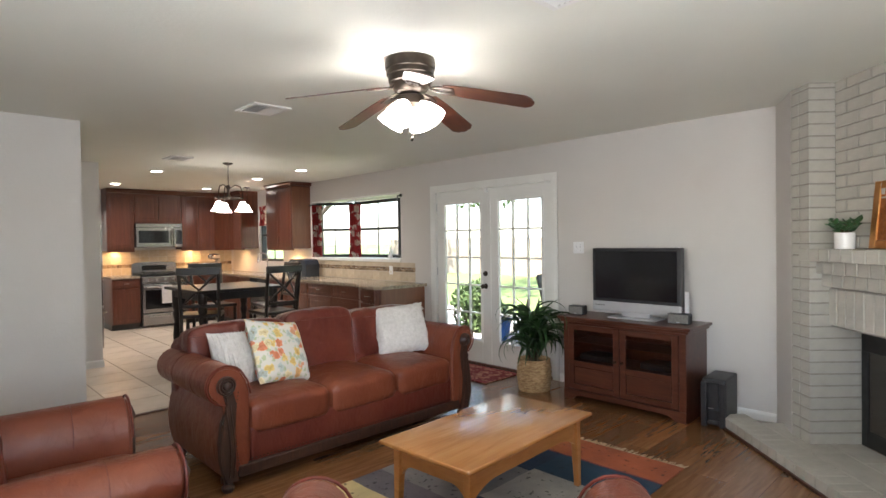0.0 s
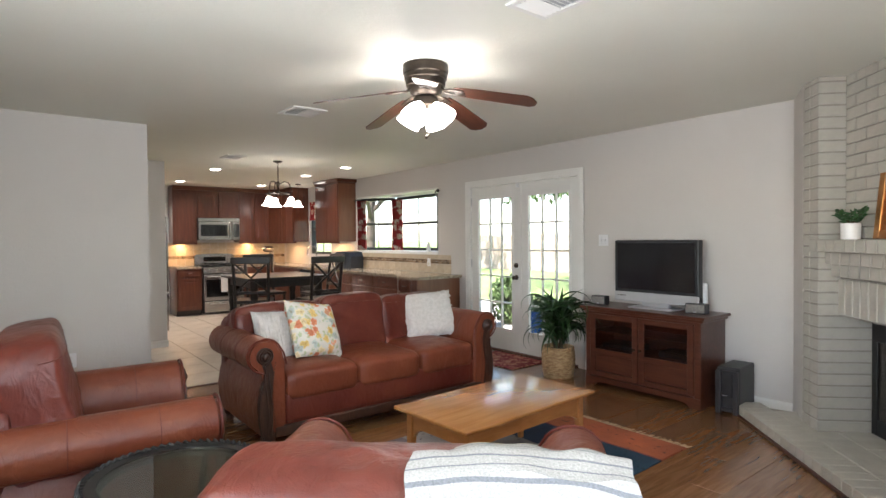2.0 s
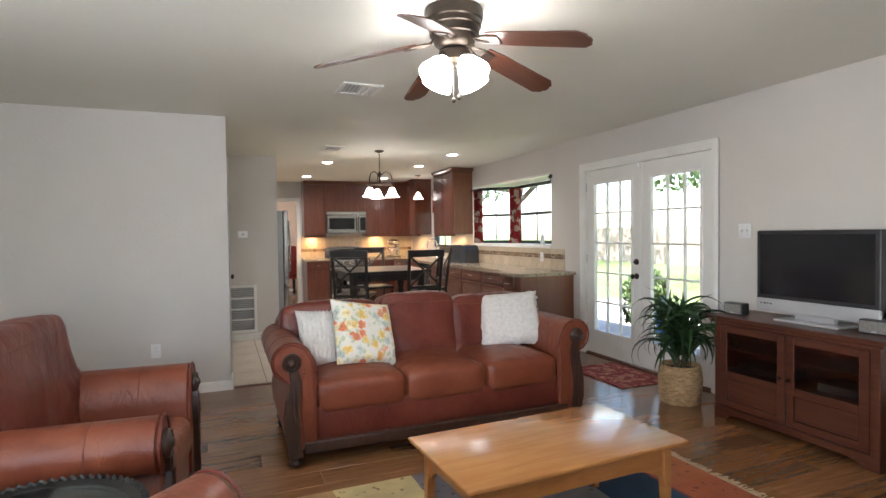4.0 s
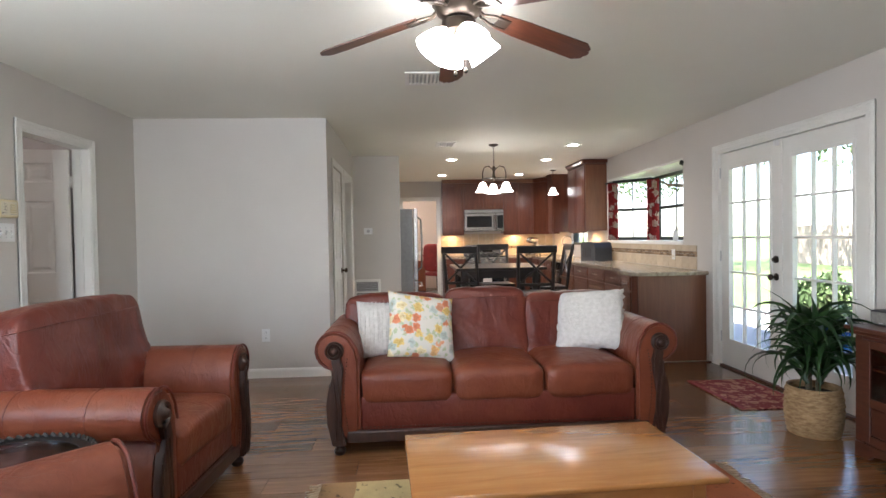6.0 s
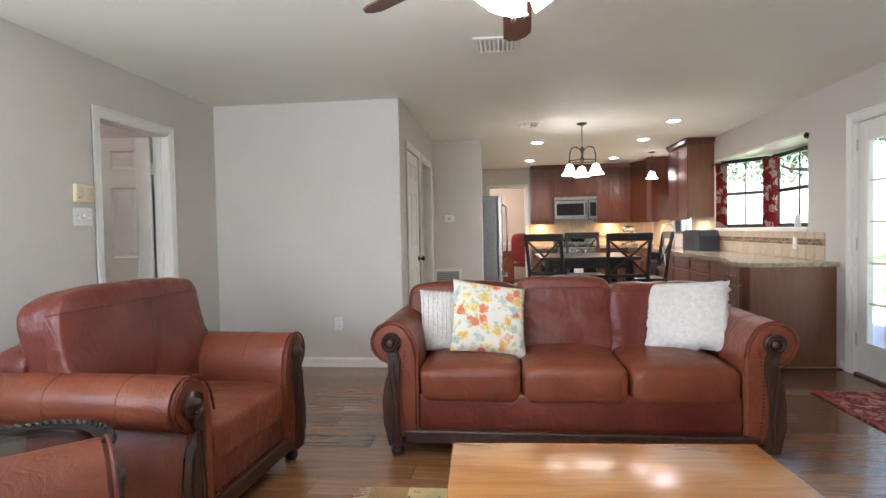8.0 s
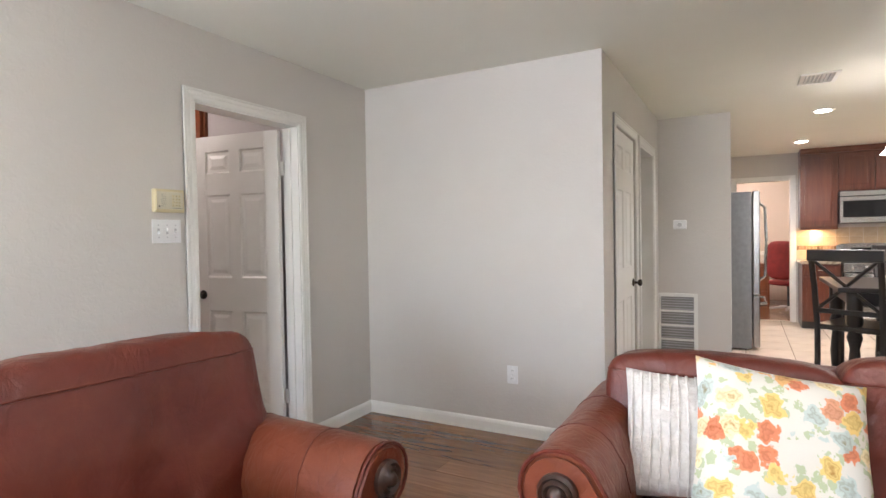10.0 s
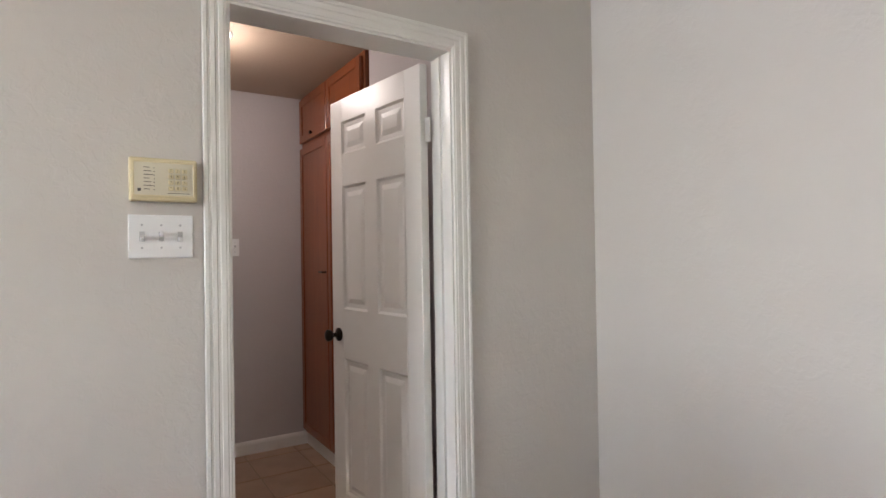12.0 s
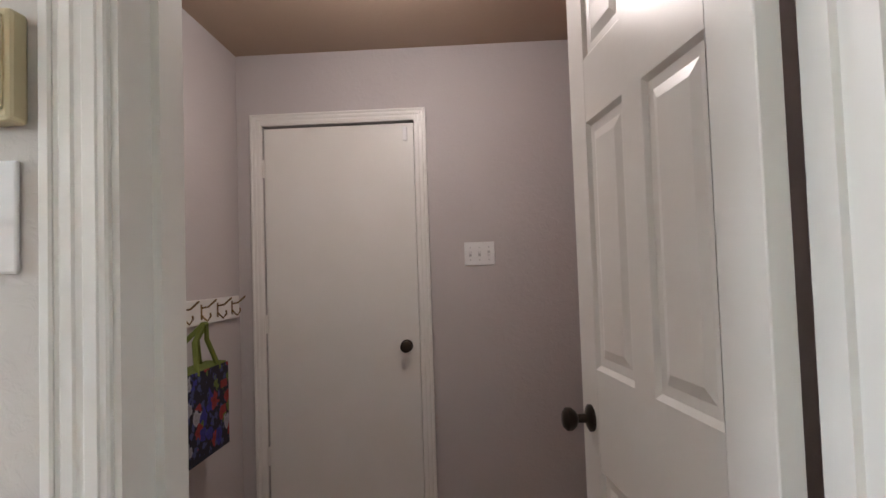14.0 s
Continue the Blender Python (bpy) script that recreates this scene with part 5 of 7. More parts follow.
# ---- potted plant in a woven basket ----
pl = thing("potted_plant", "leafy strap-leaved plant in a woven seagrass basket", "plant", pose(-3.27, 4.47, 0) @ Matrix.Scale(1.13, 4))
bm = bmesh.new()
NS, NR = 72, 30
rings = []
for j in range(NR + 1):
    z = 0.27 * j / NR
    ring = []
    for i in range(NS):
        t = 2 * math.pi * i / NS
        r = 0.128 + 0.018 * math.sin(math.pi * min(1, z / 0.27) * 0.9) + 0.0055 * math.sin(i * math.pi / 3 + (j // 2) * math.pi) * (1 if j % 2 else -0.2)
        ring.append(bm.verts.new((r * math.cos(t), r * math.sin(t), z)))
    rings.append(ring)
for j in range(11):
    rings.append([bm.verts.new((v.co.x * (0.92 - 0.005 * j), v.co.y * (0.92 - 0.005 * j), 0.268 - 0.004 * j)) for v in rings[NR]])
for a, b in zip(rings, rings[1:]):
    for i in range(NS):
        bm.faces.new((a[i], a[(i + 1) % NS], b[(i + 1) % NS], b[i]))
bm.faces.new(rings[0])
part("basket", bm, WICKER, pl, "round woven seagrass basket", True)
part("soil", turned([(0.115, 0.21), (0.115, 0.232)], (0, 0, 0), 24), SOIL, pl)
for k in range(4):
    t = k * 1.7
    part("stem", tubed([(0.03 * math.cos(t), 0.03 * math.sin(t), 0.23), (0.05 * math.cos(t), 0.05 * math.sin(t), 0.40), (0.06 * math.cos(t + 0.3), 0.06 * math.sin(t + 0.3), 0.52)], [0.014, 0.012, 0.009], 8), STEM, pl, smooth=True)


def strap_leaf(length, width, droop):
    """A long arching leaf in local x, z with a folded midrib."""
    bm = bmesh.new()
    n = 12
    rows = []
    ang = radians(74)
    x = z = 0.0
    for k in range(n + 1):
        t = k / n
        w = width * (0.35 + 0.65 * math.sin(math.pi * min(1, t * 1.15 + 0.12))) * (1 - t ** 5)
        nx, nz = -math.sin(ang), math.cos(ang)
        rows.append([bm.verts.new((x + nx * 0.22 * w, -w / 2, z + nz * 0.22 * w)), bm.verts.new((x, 0, z)), bm.verts.new((x + nx * 0.22 * w, w / 2, z + nz * 0.22 * w))])
        x += math.cos(ang) * length / n
        z += math.sin(ang) * length / n
        ang -= radians(droop) / n * (0.5 + 1.0 * t)
    for a, b in zip(rows, rows[1:]):
        for i in range(2):
            bm.faces.new((a[i], a[i + 1], b[i + 1], b[i]))
    bmesh.ops.solidify(bm, geom=bm.faces[:], thickness=0.0012)
    return bm


rnd = random.Random(11)
LEAVES = [part("leaf", strap_leaf(l, w, d), LEAF, pl, smooth=True) for l, w, d in ((0.44, 0.044, 195), (0.40, 0.048, 205), (0.47, 0.042, 180), (0.34, 0.044, 160), (0.42, 0.046, 215), (0.38, 0.034, 90), (0.42, 0.036, 60))]
for i, lf in enumerate(LEAVES):
    lf.matrix_basis = pose(0, 0, 0.50, rnd.uniform(-15, 15), 0, i * 51)
for k in range(105):
    i = rnd.choice((0, 0, 1, 1, 2, 2, 3, 4, 4, 4)) if k < 92 else rnd.choice((5, 6))
    t = k * 137.5
    s_ = k % 4 * 1.7
    m_ = pose(0.055 * math.cos(s_), 0.055 * math.sin(s_), rnd.uniform(0.28, 0.56), rnd.uniform(-28, 28), rnd.uniform(-16, 30), t) @ Matrix.Scale(rnd.uniform(0.85, 1.28), 4)
    again(LEAVES[i], pl, m_)

# ---- on the mantel ----
pot = thing("succulent_pot", "white ceramic pot with a small green succulent on the mantel", "plant", diag(0.41, 0.075, 1.367))
part("pot", turned([(0.048, 0), (0.053, 0.004), (0.055, 0.10), (0.050, 0.10), (0.049, 0.08)], (0, 0, 0), 28), CERAMIC, pot, "white cylinder pot", True)
part("soil", turned([(0.049, 0.07), (0.049, 0.084)], (0, 0, 0), 20), SOIL, pot)
bm = bmesh.new()
cushion(bm, 0.022, 0, 0, 0.055, 0.026, 0.010, 1.0, 1.2, 0, 0, 12, 6)
sl = part("leaf", bm, LEAF2, pot, smooth=True)
sl.matrix_basis = pose(0, 0, 0.16, 0, -30, 20)
for k in range(9):
    t = k * 40 + rnd.uniform(-10, 10)
    tip = Vector((0.085 * math.cos(radians(t)), 0.06 * math.sin(radians(t)), 0.12 + rnd.uniform(0.02, 0.07)))
    part("stem", tubed([(0, 0, 0.08), tip * 0.5 + Vector((0, 0, 0.055)), tip], 0.003, 5), STEM, pot)
    for q in range(6):
        f_ = 0.45 + 0.55 * q / 5
        p_ = tip * f_ + Vector((0, 0, 0.07 * (1 - f_)))
        again(sl, pot, Matrix.Translation(p_) @ pose(0, 0, 0, rnd.uniform(-30, 30), rnd.uniform(-50, -5), t + (70 if q % 2 else -70)))
pf = thing("picture_frame", "embossed copper picture in a gilt frame on the mantel", "picture frame", diag(0.53, 0.145, 1.368) @ pose(0, 0, 0, -6))
bm = bmesh.new()
FW_, FH_ = 0.50, 0.40
for x0, x1, z0, z1 in ((0, 0.05, 0, FH_), (FW_ - 0.05, FW_, 0, FH_), (0.05, FW_ - 0.05, 0, 0.05), (0.05, FW_ - 0.05, FH_ - 0.05, FH_)):
    box(bm, x0, x1, -0.020, 0.0, z0, z1, 0.006, 2)
part("frame", bm, GOLD, pf, "gilt moulded frame")
part("artwork", boxed(0.05, FW_ - 0.05, -0.010, -0.002, 0.05, FH_ - 0.05), COPPER, pf, "embossed copper sheet")
bm = bmesh.new()
for k in range(9):
    box(bm, 0.10, FW_ - 0.12, -0.0115, -0.0102, 0.20 + k * 0.017, 0.206 + k * 0.017)
tube(bm, [(0.21 + 0.04 * math.cos(a * 0.5), -0.012, 0.13 + 0.04 * math.sin(a * 0.5)) for a in range(13)], 0.005, 6)
part("relief", bm, GOLD, pf)

# ---- ceiling fan ----
fan = thing("ceiling_fan", "five-blade bronze hugger fan with lit glass shades", "ceiling fan", pose(-2.33, 2.13, H))
part("motor_housing", turned([(0.135, 0.0), (0.140, -0.03), (0.137, -0.055), (0.130, -0.060), (0.130, -0.085), (0.122, -0.090), (0.118, -0.125), (0.108, -0.130), (0.095, -0.165), (0.070, -0.185), (0.060, -0.19)], (0, 0, 0), 40), BRONZE, fan, "dark bronze motor housing", True)
part("switch_housing", turned([(0.060, -0.19), (0.075, -0.20), (0.075, -0.245), (0.060, -0.262), (0.030, -0.27)], (0, 0, 0), 28), BRONZE, fan, smooth=True)
bl = None
for k in range(5):
    ang = 35 + k * 72
    if bl is None:
        bm = bmesh.new()
        out = [(0.19, -0.050), (0.30, -0.062), (0.635, -0.068), (0.672, -0.040), (0.672, -0.022), (0.682, -0.012), (0.682, 0.012), (0.672, 0.022), (0.672, 0.040), (0.635, 0.068), (0.30, 0.062), (0.19, 0.050)]
        a_ = [bm.verts.new((x, y, -0.003)) for x, y in out]
        b_ = [bm.verts.new((x, y, 0.003)) for x, y in out]
        bm.faces.new(a_)
        bm.faces.new(b_)
        for i in range(len(out)):
            j = (i + 1) % len(out)
            bm.faces.new((a_[i], a_[j], b_[j], b_[i]))
        bl = part("blade", bm, FANWOOD, fan, "walnut-stained blade")
        bl.matrix_basis = pose(0, 0, -0.132, 0, 0, ang) @ pose(0, 0, 0, 0, 12) @ pose(0, 0, 0, -12)
        bm = bmesh.new()
        tube(bm, [(0.06, 0, 0.045), (0.12, 0.012, -0.006), (0.17, 0.03, -0.006), (0.24, 0.028, -0.006)], 0.007, 6)
        tube(bm, [(0.06, 0, 0.045), (0.12, -0.012, -0.006), (0.17, -0.03, -0.006), (0.24, -0.028, -0.006)], 0.007, 6)
        box(bm, 0.185, 0.25, -0.036, 0.036, -0.009, -0.004, 0.002)
        br = part("blade_iron", bm, BRONZE, fan, "scrolled blade bracket", True)
        br.matrix_basis = bl.matrix_basis.copy()
    else:
        m_ = pose(0, 0, -0.132, 0, 0, ang) @ pose(0, 0, 0, 0, 12) @ pose(0, 0, 0, -12)
        again(bl, fan, m_)
        again(br, fan, m_)
sh = None
for k in range(4):
    m_ = pose(0, 0, -0.245, 0, 0, 20 + k * 90) @ pose(0.062, 0, 0, 0, -38)
    if sh is None:
        bm = bmesh.new()
        lathe(bm, [(0.024, 0.0), (0.032, -0.012), (0.048, -0.035), (0.062, -0.07), (0.072, -0.10), (0.076, -0.118), (0.073, -0.118), (0.058, -0.07), (0.030, -0.02), (0.020, -0.006)], (0, 0, 0), 24, caps=False)
        sh = part("shade", bm, SHADE, fan, "lit frosted glass tulip shade", True)
        sh.matrix_basis = m_
        so = part("socket", turned([(0.018, 0.03), (0.026, 0.012), (0.026, -0.008)], (0, 0, 0), 14), BRONZE, fan, smooth=True)
        so.matrix_basis = m_
    else:
        again(sh, fan, m_)
        again(so, fan, m_)
for x, y, l in ((0.03, -0.02, 0.16), (-0.02, 0.03, 0.13)):
    pc = part("pull_chain", tubed([(x, y, -0.265), (x, y, -0.265 - l)], 0.0018, 5), BRONZE, fan)
    part("pull_ball", turned([(0.003, -0.262 - l), (0.010, -0.270 - l), (0.010, -0.280 - l), (0.003, -0.288 - l)], (x, y, 0), 10), BRONZE, pc, smooth=True)


# ---- kitchen ----
def raised_door(parent, w, h, m, knob_at=None, drawer=False):
    """A cabinet front in local x, z on y = 0, facing -y, with a raised field."""
    d = part("drawer" if drawer else "door", boxed(0, w, -0.018, 0, 0, h, 0.003), CHERRY, parent)
    d.matrix_basis = m
    r = 0.05 if not drawer else 0.025
    bm = bmesh.new()
    loops = []
    for inset, dep in ((r, -0.0185), (r + 0.006, -0.013), (r + 0.028, -0.020)):
        loops.append([bm.verts.new((x, dep, z)) for x, z in ((inset, inset), (w - inset, inset), (w - inset, h - inset), (inset, h - inset))])
    for a, b in zip(loops, loops[1:]):
        for i in range(4):
            bm.faces.new((a[i], a[(i + 1) % 4], b[(i + 1) % 4], b[i]))
    bm.faces.new(loops[-1])
    part("panel", bm, CHERRY, d)
    bm = bmesh.new()
    for x0, x1, z0, z1 in ((r - 0.006, r, r - 0.006, h - r + 0.006), (w - r, w - r + 0.006, r - 0.006, h - r + 0.006), (r, w - r, r - 0.006, r), (r, w - r, h - r, h - r + 0.006)):
        box(bm, x0, x1, -0.021, -0.018, z0, z1)
    part("bead", bm, CHERRY, d)
    if drawer:
        part("pull", tubed([(w / 2 - 0.045, -0.018, h / 2), (w / 2 - 0.04, -0.04, h / 2), (w / 2 + 0.04, -0.04, h / 2), (w / 2 + 0.045, -0.018, h / 2)], 0.005, 6), STEEL, d)
    return d


def wall_cabinet(x, y, rz, w, z0, z1, doors, depth=0.32, label="cherry wall cabinet with raised-panel doors", crown=True):
    c = thing("wall_cabinet", label, "kitchen cabinet", pose(x, y, 0, 0, 0, rz), "upper kitchen cabinets")
    part("body", boxed(0, w, 0, depth, z0, z1), CHERRY, c)
    dw = w / doors
    for i in range(doors):
        raised_door(c, dw - 0.012, z1 - z0 - 0.10, pose(i * dw + 0.006, -0.001, z0 + 0.012))
    if crown:
        bm = bmesh.new()
        prism_pts = [(0.0, z1 - 0.075), (-0.020, z1 - 0.07), (-0.030, z1 - 0.045), (-0.055, z1 - 0.02), (-0.060, z1), (0.0, z1)]
        a = [bm.verts.new((-0.0, y_, z_)) for y_, z_ in prism_pts]
        b = [bm.verts.new((w, y_, z_)) for y_, z_ in prism_pts]
        n = len(a)
        bm.faces.new(a)
        bm.faces.new(b)
        for i in range(n):
            bm.faces.new((a[i], a[(i + 1) % n], b[(i + 1) % n], b[i]))
        part("crown", bm, CHERRY, c)
    part("light_rail", boxed(0, w, 0.0, 0.018, z0 - 0.03, z0), CHERRY, c)
    return c


CT = 2.436
XB = -11.17
# back wall, seen face on; local x runs along world +y
wall_cabinet(XB + 0.32, 2.56, 90, 0.43, 1.36, CT, 1)
wall_cabinet(XB + 0.32, 2.99, 90, 0.79, 1.84, CT, 2)
wall_cabinet(XB + 0.32, 3.78, 90, 0.62, 1.36, CT, 2)
wall_cabinet(XB + 0.32, 4.40, 37, 0.62, 1.36, CT, 2, 0.26, "corner cherry wall cabinet set at an angle")
wall_cabinet(-10.36, NY - 0.32, 0, 0.34, 1.36, CT, 1)
rc = wall_cabinet(-8.98, NY - 0.33, 0, 0.87, 1.36, CT, 2, 0.329, "cherry wall cabinet with a lighter end panel beside the bay")
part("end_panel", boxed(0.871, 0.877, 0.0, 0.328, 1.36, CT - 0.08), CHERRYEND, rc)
bm = boxed(0.878, 0.93, -0.055, 0.328, CT - 0.06, CT, 0.01, 2)
part("end_crown", bm, CHERRY, rc)


def base_cabinet(x, y, rz, w, depth, doors, drawers=True, label="cherry base cabinet with raised-panel doors"):
    c = thing("base_cabinet", label, "kitchen cabinet", pose(x, y, 0, 0, 0, rz), "lower kitchen cabinets")
    part("body", boxed(0, w, 0, depth, 0.10, 0.87), CHERRY, c)
    part("toe_kick", boxed(0, w, 0.06, depth, 0, 0.10), BLACKWOOD, c)
    dw = w / doors
    for i in range(doors):
        if drawers:
            raised_door(c, dw - 0.012, 0.14, pose(i * dw + 0.006, -0.001, 0.72), drawer=True)
            raised_door(c, dw - 0.012, 0.58, pose(i * dw + 0.006, -0.001, 0.12))
        else:
            raised_door(c, dw - 0.012, 0.74, pose(i * dw + 0.006, -0.001, 0.12))
    return c


base_cabinet(XB + 0.60, 2.56, 90, 0.43, 0.60, 1)
base_cabinet(XB + 0.60, 3.78, 90, 0.52, 0.60, 1)
FY = NY - 0.60
base_cabinet(-10.57, FY, 0, 0.55, 0.60, 1)
base_cabinet(-10.02, FY, 0, 0.95, 0.60, 2)
dwsh = thing("dishwasher", "stainless dishwasher under the counter", "dishwasher", pose(-9.06, FY, 0))
part("front", boxed(0.005, 0.595, -0.025, 0.02, 0.11, 0.86, 0.006, 2), STEEL, dwsh)
part("control_strip", boxed(0.005, 0.595, -0.030, -0.022, 0.76, 0.86, 0.004), BLACKGLASS, dwsh)
part("handle", tubed([(0.08, -0.025, 0.73), (0.08, -0.06, 0.73), (0.52, -0.06, 0.73), (0.52, -0.025, 0.73)], 0.010, 8), STEEL, dwsh, smooth=True)
part("body", boxed(0.005, 0.595, 0.02, 0.59, 0.0, 0.86), BLACKPLASTIC, dwsh)
for i in range(4):
    base_cabinet(-8.46 + i * 0.64, FY, 0, 0.64, 0.60, 1, True)
# end cabinet that stands forward, with its corner cut off
ec = thing("base_cabinet", "cherry end cabinet with a plain lighter end panel and drawers", "kitchen cabinet", pose(0, 0, 0), "lower kitchen cabinets")
part("body", slab([(-5.90, NY - 0.004), (-5.90, FY), (-5.62, 4.14), (-5.36, 4.14), (-5.32, 4.18), (-5.32, NY - 0.004)], 0.10, 0.87), CHERRY, ec)
part("toe_kick", slab([(-5.86, NY - 0.01), (-5.86, FY + 0.03), (-5.60, 4.18), (-5.325, 4.19), (-5.325, NY - 0.01)], 0.0, 0.10), BLACKWOOD, ec)
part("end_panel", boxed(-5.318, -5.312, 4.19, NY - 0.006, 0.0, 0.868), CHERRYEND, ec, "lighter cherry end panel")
raised_door(ec, 0.25, 0.14, pose(-5.61, 4.139, 0.72), drawer=True)
raised_door(ec, 0.25, 0.58, pose(-5.61, 4.139, 0.12))
ang_ = math.degrees(math.atan2(4.14 - FY, 0.28))
raised_door(ec, 0.30, 0.14, pose(-5.895, FY - 0.003, 0.72, 0, 0, ang_), drawer=True)
raised_door(ec, 0.30, 0.58, pose(-5.895, FY - 0.003, 0.12, 0, 0, ang_))

top_ = thing("worktop", "speckled brown granite worktop with a rounded edge", "worktop")
part("slab", slab([(XB + 0.002, 3.79), (XB + 0.635, 3.79), (XB + 0.635, FY - 0.03), (-5.93, FY - 0.03), (-5.64, 4.10), (-5.34, 4.10), (-5.26, 4.18), (-5.26, NY - 0.002), (XB + 0.002, NY - 0.002)], 0.872, 0.91, 0.006), STONE, top_)
top2 = thing("worktop", "speckled brown granite worktop beside the range", "worktop")
part("slab", slab([(XB + 0.002, 2.54), (XB + 0.635, 2.54), (XB + 0.635, 2.985), (XB + 0.002, 2.985)], 0.872, 0.91, 0.006), STONE, top2)

# splashback: travertine tiles with a mosaic strip
sb = thing("splashback", "travertine tile splashback with a dark mosaic strip", "splashback")
tiles = {}


def splash_tile(w, h, m, key, material, name="tile"):
    if key not in tiles:
        tiles[key] = part(name, boxed(0, w, -0.008, 0, 0, h, 0.0015), material, sb)
        tiles[key].matrix_basis = m
    else:
        again(tiles[key], sb, m)


x = -8.12
while x < -5.50:
    w_ = min(0.152, -5.476 - x)
    for z, h in ((0.912, 0.128), (1.104, 0.062)):
        splash_tile(w_ - 0.003, h, pose(x, NY - 0.001, z), ("n", h, w_ > 0.151), TRAV)
    x += 0.155
for r_ in range(2):
    for k in range(66):
        splash_tile(0.037, 0.0285, pose(-8.12 + k * 0.0399, NY - 0.001, 1.043 + r_ * 0.0305), "mn", MOSAIC, "mosaic_tile")
y = 2.54
while y < NY - 0.1:
    for z, h in ((0.912, 0.128), (1.104, 0.125), (1.232, 0.125)):
        splash_tile(0.150, h, pose(XB + 0.001, y, z, 0, 0, 90), ("b", h), TRAV)
    y += 0.155
for k in range(58):
    splash_tile(0.037, 0.059, pose(XB + 0.001, 2.54 + k * 0.0399, 1.043, 0, 0, 90), "mb", MOSAIC, "mosaic_tile")

# range
rg = thing("range", "stainless gas range with a dark oven window", "range", pose(XB + 0.66, 3.0, 0, 0, 0, 90))
part("body", boxed(0, 0.76, 0.02, 0.655, 0.03, 0.90), BLACKMETAL, rg)
part("oven_door", boxed(0.01, 0.75, -0.02, 0.02, 0.26, 0.76, 0.008, 2), STEEL, rg)
part("oven_window", boxed(0.05, 0.71, -0.024, -0.019, 0.33, 0.66), BLACKGLASS, rg, "black oven window")
part("oven_handle", tubed([(0.06, -0.02, 0.715), (0.06, -0.065, 0.715), (0.70, -0.065, 0.715), (0.70, -0.02, 0.715)], 0.013, 8), STEEL, rg, smooth=True)
part("drawer", boxed(0.01, 0.75, -0.02, 0.02, 0.04, 0.245, 0.008, 2), STEEL, rg)
part("drawer_handle", tubed([(0.10, -0.02, 0.20), (0.10, -0.05, 0.20), (0.66, -0.05, 0.20), (0.66, -0.02, 0.20)], 0.010, 8), STEEL, rg, smooth=True)
part("control_panel", boxed(0.0, 0.76, -0.025, 0.04, 0.775, 0.895, 0.010, 2), STEEL, rg)
for k in range(5):
    part("burner_knob", turned([(0.024, -0.025), (0.022, -0.055), (0.015, -0.06)], (0.10 + k * 0.14, 0, 0.835), 14, "Y"), STEEL, rg, smooth=True)
part("cooktop", boxed(0.0, 0.76, 0.04, 0.60, 0.90, 0.915, 0.003), BLACKGLASS, rg)
bm = bmesh.new()
for gx in (0.06, 0.22, 0.38, 0.54, 0.70):
    tube(bm, [(gx, 0.07, 0.945), (gx, 0.57, 0.945)], 0.008, 6)
for gy in (0.08, 0.32, 0.56):
    tube(bm, [(0.05, gy, 0.945), (0.71, gy, 0.945)], 0.008, 6)
for gx in (0.06, 0.38, 0.70):
    for gy in (0.08, 0.56):
        tube(bm, [(gx, gy, 0.912), (gx, gy, 0.945)], 0.008, 6)
part("grate", bm, BLACKMETAL, rg, "black cast-iron grates")
bm = bmesh.new()
prism(bm, [(0.0, 0.90), (0.76, 0.90), (0.76, 1.10), (0.70, 1.13), (0.38, 1.14), (0.06, 1.13), (0.0, 1.10)], 0.60, 0.655)
part("backguard", bm, STEEL, rg, "stainless backguard")
part("display", boxed(0.17, 0.59, 0.594, 0.5995, 0.985, 1.075), BLACKGLASS, rg)
towel = part("dish_towel", boxed(0.30, 0.47, -0.083, -0.079, 0.42, 0.735, 0.001), WHITEFAB, smooth=False)
towel.matrix_world = pose(XB + 0.66, 3.0, 0, 0, 0, 90)
tagged(towel, "white dish towel hanging on the oven handle", "towel")
part("fold", boxed(0.305, 0.465, -0.060, -0.050, 0.50, 0.733, 0.001), WHITEFAB, towel)
part("fold", boxed(0.30, 0.47, -0.079, -0.051, 0.7335, 0.738, 0.001), WHITEFAB, towel)

mw = thing("microwave", "stainless over-the-range microwave with a dark window", "microwave", pose(XB + 0.40, 2.995, 0, 0, 0, 90))
part("case", boxed(0, 0.78, 0.015, 0.395, 1.405, 1.835, 0.004), BLACKMETAL, mw)
part("door", boxed(0, 0.62, -0.015, 0.015, 1.41, 1.76, 0.008, 2), STEEL, mw)
part("window", boxed(0.04, 0.54, -0.019, -0.014, 1.485, 1.705), BLACKGLASS, mw, "dark window")
part("handle", tubed([(0.585, -0.015, 1.45), (0.585, -0.05, 1.47), (0.585, -0.05, 1.70), (0.585, -0.015, 1.72)], 0.011, 8), STEEL, mw, smooth=True)
part("keypad", boxed(0.63, 0.78, -0.015, 0.015, 1.41, 1.76, 0.006), STEEL, mw)
part("keypad_glass", boxed(0.65, 0.765, -0.019, -0.0145, 1.46, 1.72), BLACKGLASS, mw)
part("vent_strip", boxed(0, 0.78, -0.010, 0.015, 1.765, 1.835, 0.006), STEEL, mw)

